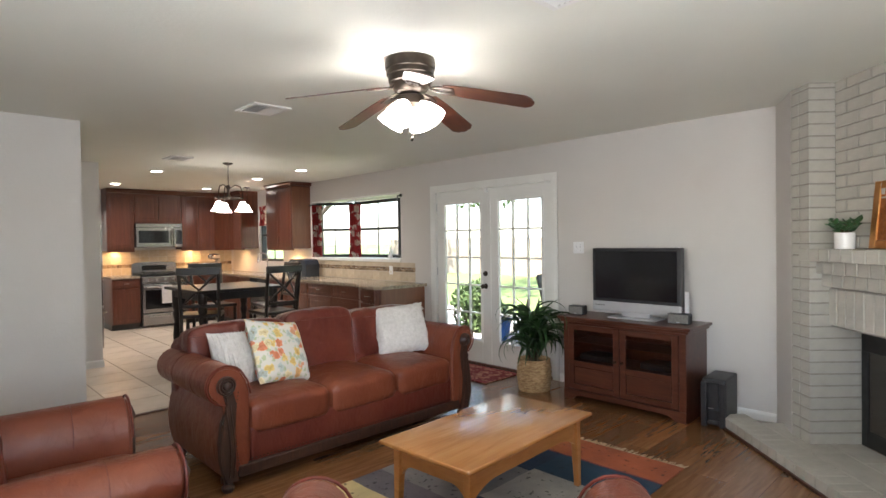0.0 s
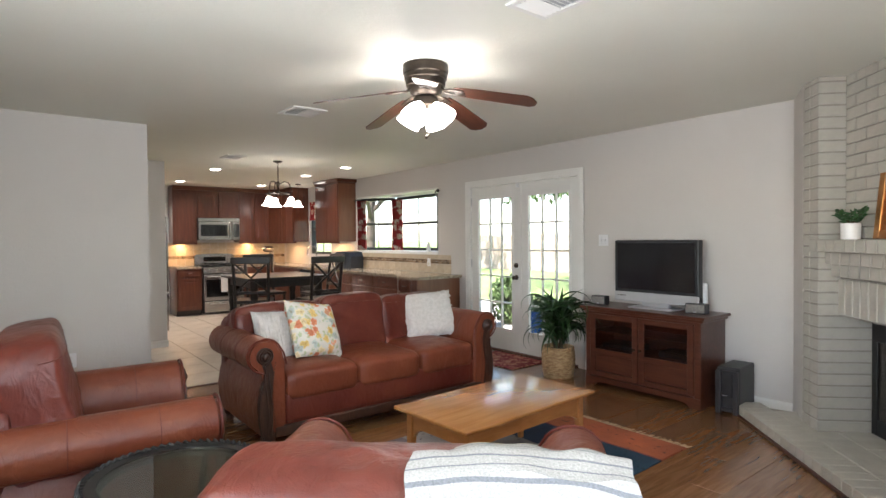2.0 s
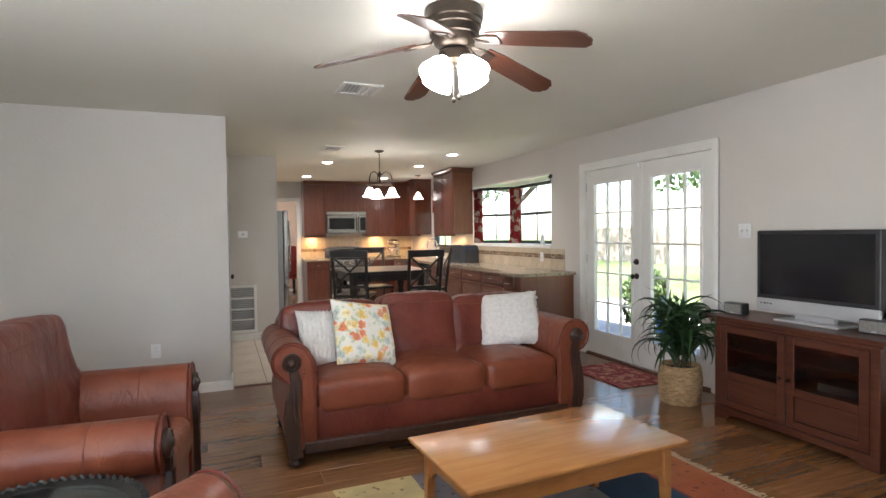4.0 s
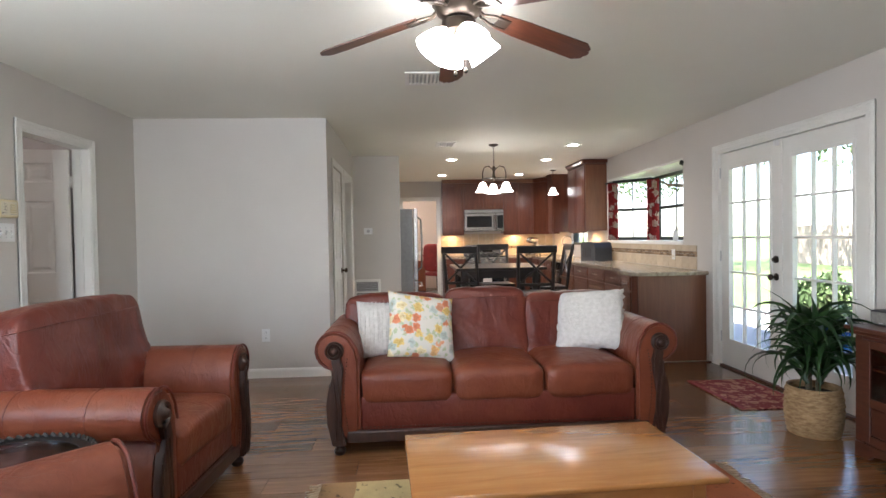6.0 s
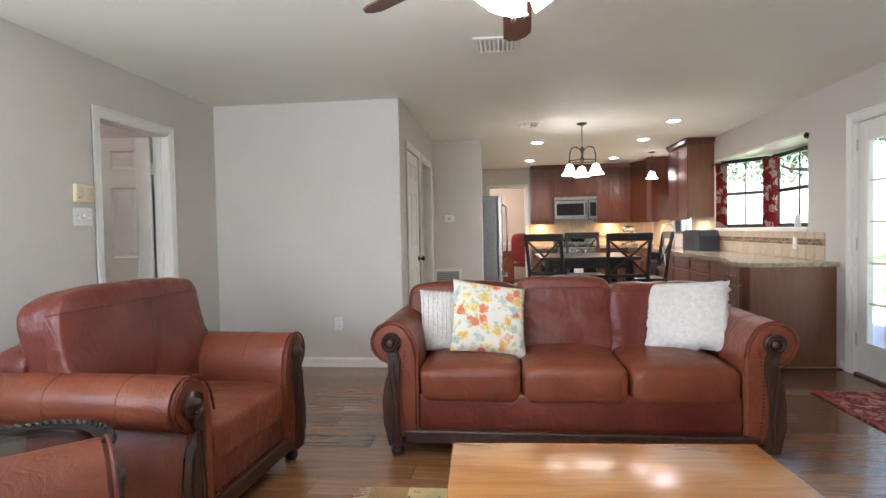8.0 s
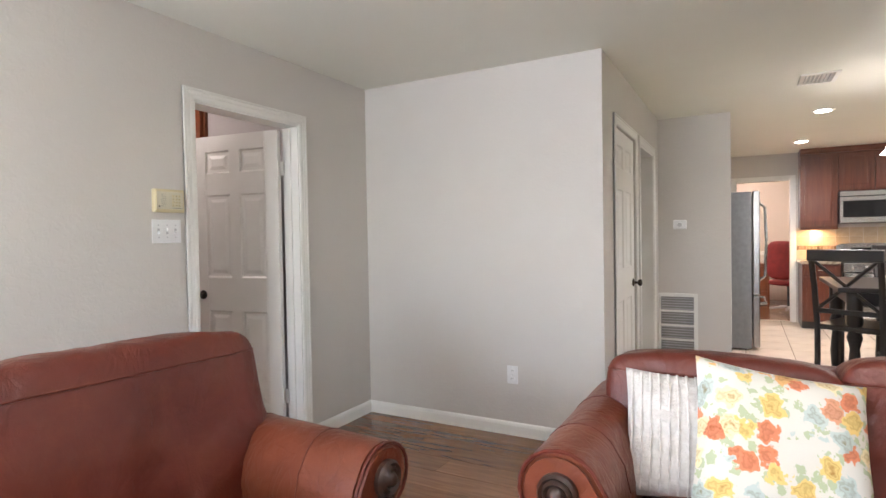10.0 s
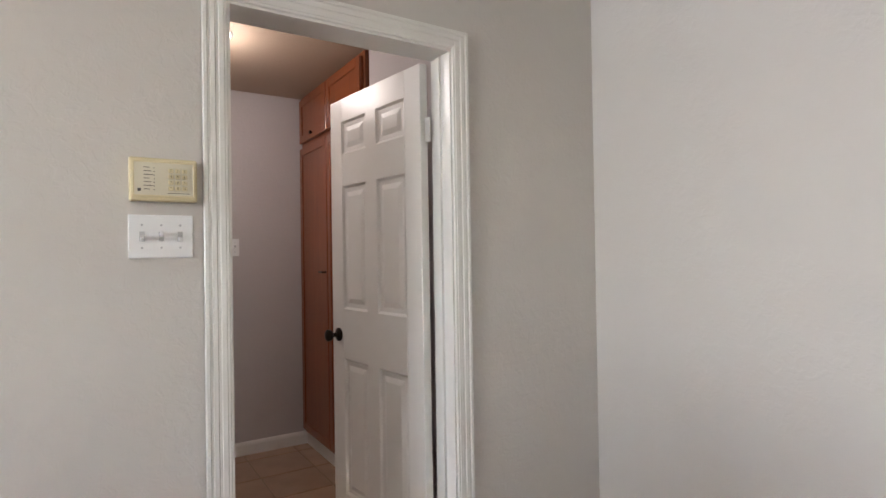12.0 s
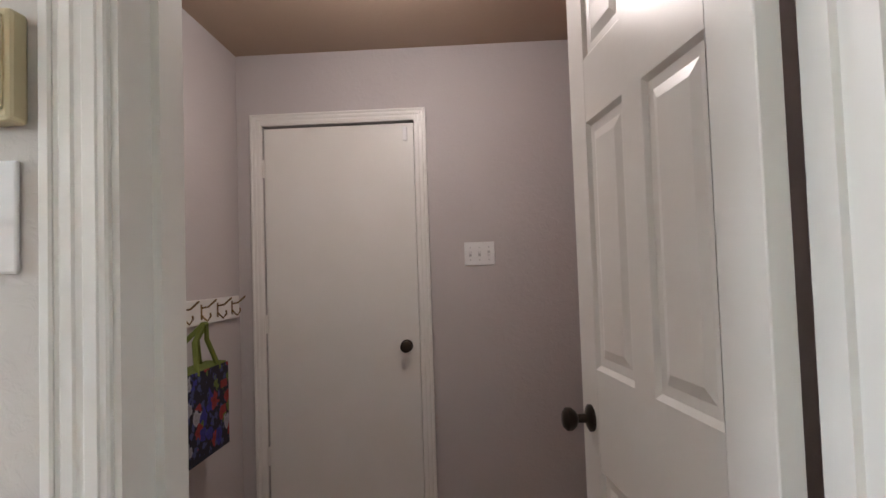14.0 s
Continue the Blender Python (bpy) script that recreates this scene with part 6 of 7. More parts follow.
fg = thing("refrigerator", "stainless refrigerator with grey sides and bar handles", "refrigerator", pose(-8.72, 1.17, 0))
part("body", boxed(-0.91, 0, 0, 0.78, 0.02, 1.76, 0.008, 2), simple("grey_fridge_side", (0.20, 0.21, 0.22), (0.17, 0.18, 0.19), 20, 0.4, 0.2), fg, "grey textured cabinet")
part("door", boxed(-0.91, -0.457, 0.79, 0.86, 0.62, 1.765, 0.012, 2), STEEL, fg)
part("door", boxed(-0.453, 0, 0.79, 0.86, 0.62, 1.765, 0.012, 2), STEEL, fg)
part("freezer_drawer", boxed(-0.91, 0, 0.79, 0.86, 0.04, 0.61, 0.012, 2), STEEL, fg)
for hx in (-0.41, -0.50):
    part("handle", tubed([(hx, 0.86, 0.75), (hx, 0.92, 0.80), (hx, 0.935, 1.2), (hx, 0.92, 1.60), (hx, 0.86, 1.65)], 0.014, 8), STEEL, fg, smooth=True)
part("handle", tubed([(-0.8, 0.86, 0.52), (-0.78, 0.92, 0.52), (-0.13, 0.92, 0.52), (-0.11, 0.86, 0.52)], 0.014, 8), STEEL, fg, smooth=True)

# sink tap, jar, bread bin
tap = thing("faucet", "tall arched chrome kitchen faucet", "faucet", pose(-9.3, 4.72, 0.911))
part("base", turned([(0.028, 0), (0.026, 0.02), (0.016, 0.035), (0.014, 0.10)], (0, 0, 0), 16), CHROME, tap, smooth=True)
part("spout", tubed([(0, 0, 0.10), (0, 0, 0.28)] + [(0, -0.09 + 0.09 * math.cos(a), 0.28 + 0.09 * math.sin(a)) for a in (0.5, 1.0, 1.6, 2.1, 2.6, 3.1)] + [(0, -0.18, 0.20)], 0.012, 10), CHROME, tap, smooth=True)
part("lever", tubed([(0.02, 0, 0.06), (0.07, 0, 0.10)], 0.006, 6), CHROME, tap)
mx = thing("stand_mixer", "steel stand mixer on the corner worktop", "stand mixer", pose(-10.75, 4.35, 0.911, 0, 0, 30))
part("base", boxed(-0.09, 0.09, -0.13, 0.13, 0, 0.04, 0.015, 2), STEEL, mx)
part("column", boxed(-0.045, 0.045, 0.05, 0.12, 0.04, 0.26, 0.015, 2), STEEL, mx)
bm = bmesh.new()
cushion(bm, 0, -0.01, 0.30, 0.12, 0.30, 0.12, 0.7, 0.7, 0, 0, 24, 12)
part("head", bm, STEEL, mx, smooth=True)
part("bowl", turned([(0.045, 0.045), (0.08, 0.08), (0.095, 0.17), (0.09, 0.17), (0.07, 0.09)], (0, -0.06, 0), 20), CHROME, mx, smooth=True)
bb = thing("bread_bin", "dark blue-grey countertop appliance with a rounded top", "bread bin", pose(-7.93, 4.66, 0.911, 0, 0, 12))
bm = bmesh.new()
prism(bm, [(-0.20, 0.0), (0.20, 0.0), (0.20, 0.20), (0.17, 0.265), (0.10, 0.28), (-0.15, 0.28), (-0.20, 0.24)], -0.14, 0.14)
part("case", bm, simple("slate_enamel", (0.030, 0.036, 0.046), (0.042, 0.05, 0.06), 6, 0.35), bb)
part("front_trim", boxed(-0.203, -0.199, -0.13, 0.13, 0.01, 0.23), GREYPLASTIC, bb)
for k in range(4):
    part("slot", boxed(-0.12 + 0.06 * k, -0.10 + 0.06 * k, -0.143, -0.139, 0.05, 0.2), BLACKPLASTIC, bb)
op = part("wall_outlet", boxed(-6.02, -5.95, NY - 0.018, NY - 0.0095, 1.0, 1.115, 0.002), WHITEPLASTIC)
tagged(op, "white outlet plate set in the tile splashback", "outlet")
part("receptacle", boxed(-6.0, -5.97, NY - 0.020, NY - 0.0178, 1.025, 1.05), CREAMFACE, op)
soap = thing("soap_bottle", "clear soap bottle on the bay window sill", "soap bottle", pose(-6.1, 4.97, 1.21))
part("bottle", turned([(0.028, 0), (0.03, 0.01), (0.028, 0.10), (0.012, 0.12), (0.012, 0.13)], (0, 0, 0), 14), WHITEPLASTIC, soap, smooth=True)
part("pump", tubed([(0, 0, 0.13), (0, 0, 0.165), (0.0, -0.03, 0.165)], 0.005, 6), GREYPLASTIC, soap)


# curtains and rods
def curtain(x, y, rz, w, z0, z1, label, folds=5):
    bm = bmesh.new()
    n = 44
    rows = []
    for j in range(13):
        t = j / 12
        z = z1 + (z0 - z1) * t
        row = []
        for i in range(n + 1):
            u = i / n
            s = w * (u - 0.5) * (1 - 0.10 * math.sin(math.pi * t))
            row.append(bm.verts.new((s, 0.026 * math.sin(u * folds * 2 * math.pi + 0.4 * math.sin(3 * t)) + 0.006 * noise.noise(Vector((u * 5, t * 4, x))), z)))
        rows.append(row)
    for a, b in zip(rows, rows[1:]):
        for i in range(n):
            bm.faces.new((a[i], a[i + 1], b[i + 1], b[i]))
    bmesh.ops.solidify(bm, geom=bm.faces[:], thickness=0.003)
    o = part("curtain", bm, CURTAIN, smooth=True)
    o.matrix_world = pose(x, y, 0, 0, 0, rz)
    return tagged(o, label, "curtain", "red curtains")


curtain(-7.985, 4.945, 40, 0.17, 1.19, 2.06, "narrow red floral curtain at the bay window")
curtain(-7.42, 5.30, 20, 0.24, 1.20, 2.06, "narrow red floral curtain between the bay windows")
curtain(-9.50, 4.885, 0, 0.92, 1.78, 2.14, "short red floral valance above the sink", 9)
rod = thing("curtain_rod", "black curtain rod bent round the bay window", "curtain rod")
part("rod", tubed([(-8.13, 4.86, 2.065), (-8.03, 4.90, 2.065), (-7.50, 5.30, 2.065), (-6.34, 5.30, 2.065), (-5.84, 4.90, 2.065), (-5.74, 4.86, 2.065)], 0.010, 8), BLACKMETAL, rod, smooth=True)
for p in ((-8.15, 4.855, 2.065), (-5.72, 4.855, 2.065)):
    part("finial", turned([(0.006, -0.025), (0.02, -0.012), (0.022, 0.0), (0.02, 0.012), (0.006, 0.025)], p, 12), BLACKMETAL, rod, smooth=True)
for p in (-8.10, -5.77):
    part("bracket", tubed([(p, 4.9, 2.05), (p, 4.865, 2.065)], 0.006, 6), BLACKMETAL, rod)

# ---- dining set, counter height ----
tb = thing("dining_table", "black counter-height dining table with a dark wooden top", "dining table", pose(-7.0, 3.0, 0))
part("tabletop", boxed(-0.55, 0.55, -0.55, 0.55, 0.885, 0.92, 0.008, 2), BLACKWOOD, tb, "glossy dark brown top")
part("apron", boxed(-0.47, 0.47, -0.47, 0.47, 0.79, 0.884), BLACKWOOD, tb)
for sx in (-1, 1):
    for sy in (-1, 1):
        part("leg", turned([(0.032, 0), (0.038, 0.05), (0.030, 0.10), (0.045, 0.30), (0.030, 0.48), (0.048, 0.56), (0.034, 0.62), (0.05, 0.66), (0.05, 0.884)], (sx * 0.44, sy * 0.44, 0), 14), BLACKWOOD, tb, smooth=True)
part("lower_shelf", boxed(-0.42, 0.42, -0.42, 0.42, 0.20, 0.225, 0.004), BLACKWOOD, tb)


def cross_chair(m):
    """A tall chair whose back is an X between two posts; it faces +y in its own frame."""
    c = thing("counter_chair", "black wooden counter-height chair with an X back", "chair", m, "chairs round the dining table")
    part("seat", boxed(-0.22, 0.22, -0.21, 0.22, 0.60, 0.64, 0.012, 2), BLACKWOOD, c)
    for s in (-1, 1):
        part("rear_post", tubed([(s * 0.20, -0.24, 0), (s * 0.20, -0.20, 0.35), (s * 0.20, -0.20, 0.62), (s * 0.205, -0.235, 0.90), (s * 0.21, -0.28, 1.15)], 0.021, 6), BLACKWOOD, c)
        part("front_leg", tubed([(s * 0.20, 0.20, 0), (s * 0.195, 0.19, 0.62)], 0.021, 6), BLACKWOOD, c)
        part("side_rung", tubed([(s * 0.198, -0.20, 0.24), (s * 0.198, 0.19, 0.24)], 0.012, 6), BLACKWOOD, c)
    part("footrest", boxed(-0.20, 0.20, 0.18, 0.205, 0.20, 0.235, 0.003), BLACKWOOD, c)
    part("top_rail", boxed(-0.235, 0.235, -0.298, -0.266, 1.10, 1.185, 0.010, 2), BLACKWOOD, c)
    part("lower_rail", boxed(-0.20, 0.20, -0.225, -0.20, 0.72, 0.755, 0.004), BLACKWOOD, c)
    for s in (-1, 1):
        part("cross_slat", tubed([(s * 0.19, -0.215, 0.75), (0, -0.245 - 0.006 * s, 0.925), (-s * 0.19, -0.275, 1.10)], 0.013, 6), BLACKWOOD, c)
    return c


ch = cross_chair(pose(-6.33, 3.32, 0, 0, 0, 92))
for m_ in (pose(-6.72, 2.62, 0, 0, 0, 62), pose(-7.64, 3.12, 0, 0, 0, -88), pose(-7.1, 3.72, 0, 0, 0, 178)):
    copy_thing(ch, m_)

# ---- hanging and ceiling lights ----
def bell(bm_parent, m, first):
    if first is None:
        bm = bmesh.new()
        lathe(bm, [(0.022, 0.0), (0.035, -0.012), (0.048, -0.045), (0.062, -0.085), (0.092, -0.118), (0.089, -0.119), (0.058, -0.085), (0.040, -0.04), (0.018, -0.006)], (0, 0, 0), 24, caps=False)
        o = part("shade", bm, SHADE2, bm_parent, "lit frosted glass bell shade", True)
        o.matrix_basis = m
        return o
    again(first, bm_parent, m)
    return first


chd = thing("chandelier", "bronze chandelier with lit bell glass shades on a chain", "chandelier", pose(-6.73, 2.96, H))
part("canopy", turned([(0.060, 0), (0.058, -0.012), (0.03, -0.024), (0.008, -0.03)], (0, 0, 0), 20), BRONZE, chd, smooth=True)
bm = bmesh.new()
for k in range(9):
    cz = -0.045 - k * 0.026
    pts = []
    for a in range(9):
        t = a / 8 * 2 * math.pi
        p = (0.008 * math.cos(t), 0, 0.017 * math.sin(t)) if k % 2 else (0, 0.008 * math.cos(t), 0.017 * math.sin(t))
        pts.append((p[0], p[1], p[2] + cz))
    tube(bm, pts, 0.0025, 5)
part("chain", bm, BRONZE, chd)
part("stem", turned([(0.008, -0.265), (0.018, -0.28), (0.03, -0.30), (0.014, -0.33), (0.012, -0.38), (0.028, -0.41), (0.02, -0.43), (0.004, -0.45)], (0, 0, 0), 16), BRONZE, chd, smooth=True)
part("ring", tubed([(0.155 * math.cos(a * math.pi / 12), 0.155 * math.sin(a * math.pi / 12), -0.43) for a in range(25)], 0.006, 6), BRONZE, chd, smooth=True)
fs = None
for k in range(3):
    t = radians(55 + k * 120)
    c, s = math.cos(t), math.sin(t)
    part("arm", tubed([(0.015 * c, 0.015 * s, -0.31), (0.08 * c, 0.08 * s, -0.27), (0.14 * c, 0.14 * s, -0.29), (0.165 * c, 0.165 * s, -0.36), (0.165 * c, 0.165 * s, -0.47)], 0.007, 6), BRONZE, chd, smooth=True)
    fs = bell(chd, pose(0.165 * c, 0.165 * s, -0.475), fs)
pd = thing("pendant_light", "small bronze pendant with a lit bell shade over the sink", "pendant light", pose(-9.42, 4.42, H))
part("canopy", turned([(0.055, 0), (0.053, -0.012), (0.008, -0.022)], (0, 0, 0), 20), BRONZE, pd, smooth=True)
part("cord", tubed([(0, 0, -0.02), (0, 0, -0.30)], 0.004, 6), BRONZE, pd)
part("socket", turned([(0.012, -0.27), (0.024, -0.29), (0.024, -0.325)], (0, 0, 0), 12), BRONZE, pd, smooth=True)
bell(pd, pose(0, 0, -0.31), None)
for rx_, ry_ in RECESSED:
    rl = thing("recessed_light", "lit recessed ceiling light with a white ring", "recessed light", pose(rx_, ry_, H), "recessed lights")
    part("trim_ring", turned([(0.068, -0.001), (0.092, -0.001), (0.092, -0.008), (0.068, -0.010)], (0, 0, 0), 28), TRIM, rl)
    part("lens", turned([(0.067, -0.0105), (0.067, -0.0125)], (0, 0, 0), 24), DISC, rl)
hl = thing("ceiling_dome_light", "lit frosted dome light on the hall ceiling", "ceiling light", pose(-3.80, -1.88, H))
part("pan", turned([(0.15, 0), (0.155, -0.012), (0.145, -0.02)], (0, 0, 0), 32), TRIM, hl)
part("dome", turned([(0.14, -0.02), (0.138, -0.035), (0.115, -0.065), (0.07, -0.085), (0.02, -0.092)], (0, 0, 0), 32), DOME, hl, "lit frosted glass dome", True)


def register(x, y, w, d, slats, label, rz=0):
    """A ceiling air register with angled slats, hung just under the ceiling."""
    v = thing("ceiling_vent", label, "ceiling vent", pose(x, y, H, 0, 0, rz), "ceiling vents")
    bm = bmesh.new()
    f = 0.032
    box(bm, -w / 2, w / 2, -d / 2, -d / 2 + f, -0.012, -0.0005, 0.003)
    box(bm, -w / 2, w / 2, d / 2 - f, d / 2, -0.012, -0.0005, 0.003)
    box(bm, -w / 2, -w / 2 + f, -d / 2 + f, d / 2 - f, -0.012, -0.0005, 0.003)
    box(bm, w / 2 - f, w / 2, -d / 2 + f, d / 2 - f, -0.012, -0.0005, 0.003)
    part("frame", bm, TRIM, v)
    part("backing", boxed(-w / 2 + f, w / 2 - f, -d / 2 + f, d / 2 - f, -0.0025, -0.0005), GREYPLASTIC, v)
    for k in range(slats):
        bm = bmesh.new()
        vs = box(bm, -w / 2 + f, w / 2 - f, -0.008, 0.008, -0.001, 0.001)
        turn_verts(vs, Matrix.Translation((0, -d / 2 + f + (k + 0.5) * (d - 2 * f) / slats, -0.011)) @ pose(0, 0, 0, 38 if k < slats / 2 else -38))
        part("slat", bm, TRIM, v)
    return v


register(-3.87, 2.03, 0.31, 0.29, 8, "white ceiling air register with angled slats", 0)
register(-1.26, 2.02, 0.26, 0.30, 9, "white ceiling air register with angled slats", 90)
register(-6.66, 2.36, 0.32, 0.24, 7, "white ceiling air register with angled slats")

# return air grille low on the wall
rg2 = thing("return_grille", "white return air grille in four sections low on the wall", "air grille", pose(-7.6, 1.30, 0.10, 0, 0, 90))
bm = bmesh.new()
for x0, x1, z0, z1 in ((-0.185, -0.150, 0, 0.63), (0.150, 0.185, 0, 0.63), (-0.15, 0.15, 0, 0.035), (-0.15, 0.15, 0.595, 0.63), (-0.15, 0.15, 0.165, 0.185), (-0.15, 0.15, 0.305, 0.325), (-0.15, 0.15, 0.445, 0.465)):
    box(bm, x0, x1, -0.018, -0.001, z0, z1, 0.003)
part("frame", bm, TRIM, rg2)
part("filter", boxed(-0.15, 0.15, -0.003, -0.001, 0.035, 0.595), simple("grey_filter_mesh", (0.30, 0.29, 0.28), (0.24, 0.235, 0.23), 120, 0.9), rg2)
for k in range(22):
    part("fin", boxed(-0.149, 0.149, -0.010, -0.004, 0.040 + k * 0.0255, 0.046 + k * 0.0255), GREYPLASTIC, rg2)
tm = thing("thermostat", "small white thermostat on the wall", "thermostat", pose(-7.6, 1.33, 1.40, 0, 0, 90))
part("case", boxed(-0.06, 0.06, -0.028, -0.001, -0.045, 0.045, 0.008, 2), WHITEPLASTIC, tm)
part("dial", turned([(0.022, -0.028), (0.020, -0.034)], (0.0, 0, 0), 20, "Y"), GREYPLASTIC, tm)


# ---- switches, outlets, alarm keypad ----
def outlet(m, label="white duplex outlet with a plain cover plate"):
    o = thing("wall_outlet", label, "outlet", m, "wall outlets")
    part("plate", boxed(-0.038, 0.038, -0.006, -0.0008, -0.060, 0.060, 0.003, 2), WHITEPLASTIC, o)
    for dz in (-0.026, 0.026):
        r = part("receptacle", turned([(0.017, -0.006), (0.016, -0.009)], (0, 0, dz), 16, "Y"), WHITEPLASTIC, o)
        for dx in (-0.006, 0.006):
            part("slot", boxed(dx - 0.0012, dx + 0.0012, -0.0097, -0.0088, dz - 0.002, dz + 0.007), INK, r)
    part("screw", turned([(0.003, -0.006), (0.003, -0.0075)], (0, 0, 0), 8, "Y"), GREYPLASTIC, o)


outlet(pose(-5.17, 0.53, 0.402, 0, 0, 90))


def switches(name, m, gangs, label, material, w=None, up=()):
    o = thing(name, label, "light switch", m, "wall switches")
    w = w or 0.046 * gangs + 0.024
    part("plate", boxed(-w / 2, w / 2, -0.007, -0.0008, -0.0575, 0.0575, 0.003, 2), material, o)
    for k in range(gangs):
        x = (k - (gangs - 1) / 2) * 0.0455
        part("slot", boxed(x - 0.006, x + 0.006, -0.0078, -0.0068, -0.013, 0.013), GREYPLASTIC, o)
        s = 1 if k in up else -1
        bm = bmesh.new()
        vs = box(bm, -0.0045, 0.0045, -0.014, 0.0, -0.006, 0.006, 0.0015)
        turn_verts(vs, Matrix.Translation((x, -0.006, s * 0.004)) @ pose(0, 0, 0, -18 * s))
        part("toggle", bm, material, o)
        for dz in (-0.030, 0.030):
            part("screw", turned([(0.0032, -0.007), (0.0032, -0.0088)], (x, 0, dz), 8, "Y"), GREYPLASTIC, o)
    return o


switches("light_switch", pose(-3.509, -0.63, 1.374, 0, 0, 180), 3, "white three-gang toggle switch plate by the hall door", WHITEPLASTIC, 0.155, (1,))
switches("light_switch", pose(-3.03, NY, 1.365), 2, "white two-gang toggle switch plate by the french doors", WHITEPLASTIC)
switches("light_switch", pose(-4.095, -2.81, 1.382, 0, 0, 180), 3, "white three-gang switch plate on the hall wall", WHITEPLASTIC, 0.148, (0, 1))
kp = thing("alarm_keypad", "aged cream alarm keypad with twelve keys", "alarm keypad", pose(-3.515, -0.63, 1.523, 0, 0, 180))
part("case", boxed(-0.081, 0.081, -0.026, -0.001, -0.057, 0.057, 0.005, 2), CREAM, kp)
bm = bmesh.new()
for x0, x1, z0, z1 in ((-0.074, 0.074, 0.044, 0.049), (-0.074, 0.074, -0.046, -0.041), (-0.074, -0.070, -0.041, 0.044), (0.070, 0.074, -0.041, 0.044)):
    box(bm, x0, x1, -0.030, -0.0255, z0, z1, 0.001)
part("rim", bm, CREAM, kp)
part("face", boxed(-0.070, 0.070, -0.0285, -0.0255, -0.041, 0.044), CREAMFACE, kp)
part("label_strip", boxed(-0.058, -0.020, -0.0295, -0.0284, -0.034, 0.036), CREAMFACE, kp)
part("latch", boxed(-0.012, 0.012, -0.029, -0.0255, -0.054, -0.049, 0.001), CREAM, kp)
for k in range(7):
    z = 0.030 - k * 0.0095
    part("legend_line", boxed(-0.048, -0.034 + 0.004 * (k % 3), -0.0301, -0.0294, z, z + 0.0018), INK, kp)
    part("indicator", turned([(0.0016, -0.0294), (0.0014, -0.0304)], (-0.0235, 0, z), 8, "Y"), INK, kp)
part("legend_mark", boxed(-0.062, -0.054, -0.0301, -0.0284, -0.032, -0.024), INK, kp)
CAPS = "123456789*0#"
for r_ in range(4):
    for c_ in range(3):
        x, z = 0.016 + c_ * 0.0165, 0.024 - r_ * 0.0155
        key = part("key", boxed(x - 0.0062, x + 0.0062, -0.0325, -0.0284, z - 0.0055, z + 0.0055, 0.0012), CREAM, kp)
        cu = bpy.data.curves.new("digit", "FONT")
        cu.body, cu.size, cu.align_x, cu.align_y = CAPS[r_ * 3 + c_], 0.009, "CENTER", "CENTER"
        cu.materials.append(INK)
        tx = new("digit", cu)
        tx.parent = key
        tx.matrix_basis = pose(x, -0.0328, z, 90)
part("brand_line", boxed(0.008, 0.062, -0.0295, -0.0284, -0.036, -0.0345), INK, kp)

# ---- hall: tall cupboard, hook rail, bag ----
hc = thing("hall_cupboard", "tall orange-stained built-in cupboard with framed doors", "cupboard", pose(-4.60, -2.79, 0, 0, 0, 90))
part("body", boxed(0, 1.08, 0.0, 0.125, 0.09, 2.43), REDOAK, hc)
part("plinth", boxed(0, 1.08, 0.012, 0.125, 0.0, 0.09), TRIM, hc, "white kick board")
for x0, x1 in ((0.02, 0.535), (0.545, 1.06)):
    for z0, z1 in ((0.12, 2.06), (2.10, 2.40)):
        d = part("door", boxed(x0, x1, -0.018, -0.001, z0, z1, 0.003), REDOAK, hc)
        bm = bmesh.new()
        for a, b, c, e in ((x0, x0 + 0.05, z0, z1), (x1 - 0.05, x1, z0, z1), (x0 + 0.05, x1 - 0.05, z0, z0 + 0.05), (x0 + 0.05, x1 - 0.05, z1 - 0.05, z1)):
            box(bm, a, b, -0.026, -0.0175, c, e, 0.002)
        part("door_frame", bm, REDOAK, d)
    part("pull", tubed([(x1 - 0.09, -0.026, 1.215), (x1 - 0.085, -0.05, 1.215), (x1 - 0.025, -0.05, 1.215), (x1 - 0.02, -0.026, 1.215)], 0.006, 6), BRONZE, hc)
    part("pull", turned([(0.006, -0.026), (0.012, -0.036), (0.011, -0.044)], ((x0 + x1) / 2, 0, 2.135), 10, "Y"), BRONZE, hc)
hr = thing("coat_hook_rail", "white board with a row of brass double hooks", "coat hooks", pose(-2.89, -2.10, 1.13, 0, 0, -90))
part("board", boxed(-0.42, 0.66, -0.018, -0.001, -0.02, 0.085, 0.003), TRIM, hr)
for k in range(7):
    x = -0.33 + k * 0.15
    bm = bmesh.new()
    tube(bm, [(x, -0.019, 0.05), (x, -0.05, 0.055), (x, -0.085, 0.085)], 0.004, 6)
    tube(bm, [(x, -0.019, 0.02), (x, -0.045, -0.005), (x, -0.06, 0.015), (x, -0.058, 0.03)], 0.004, 6)
    box(bm, x - 0.006, x + 0.006, -0.022, -0.0178, 0.0, 0.065, 0.002)
    part("hook", bm, simple("aged_brass", (0.24, 0.16, 0.06), (0.16, 0.10, 0.04), 20, 0.35, 0.9) if k == 0 else bpy.data.materials["aged_brass"], hr)
bag = thing("shopping_bag", "dark printed shopping bag with green handles on a hook", "shopping bag", pose(-2.97, -2.18, -0.035, 0, 0, -90))
bm = bmesh.new()
vs = box(bm, -0.17, 0.17, -0.055, 0.035, 0.66, 1.0, 0.006, 2)
for v in vs:
    v.co.y += 0.012 * noise.noise(Vector((v.co.x * 9, v.co.z * 9, 1)))
part("bag_body", bm, BAGGREEN, bag, "green fabric sides")
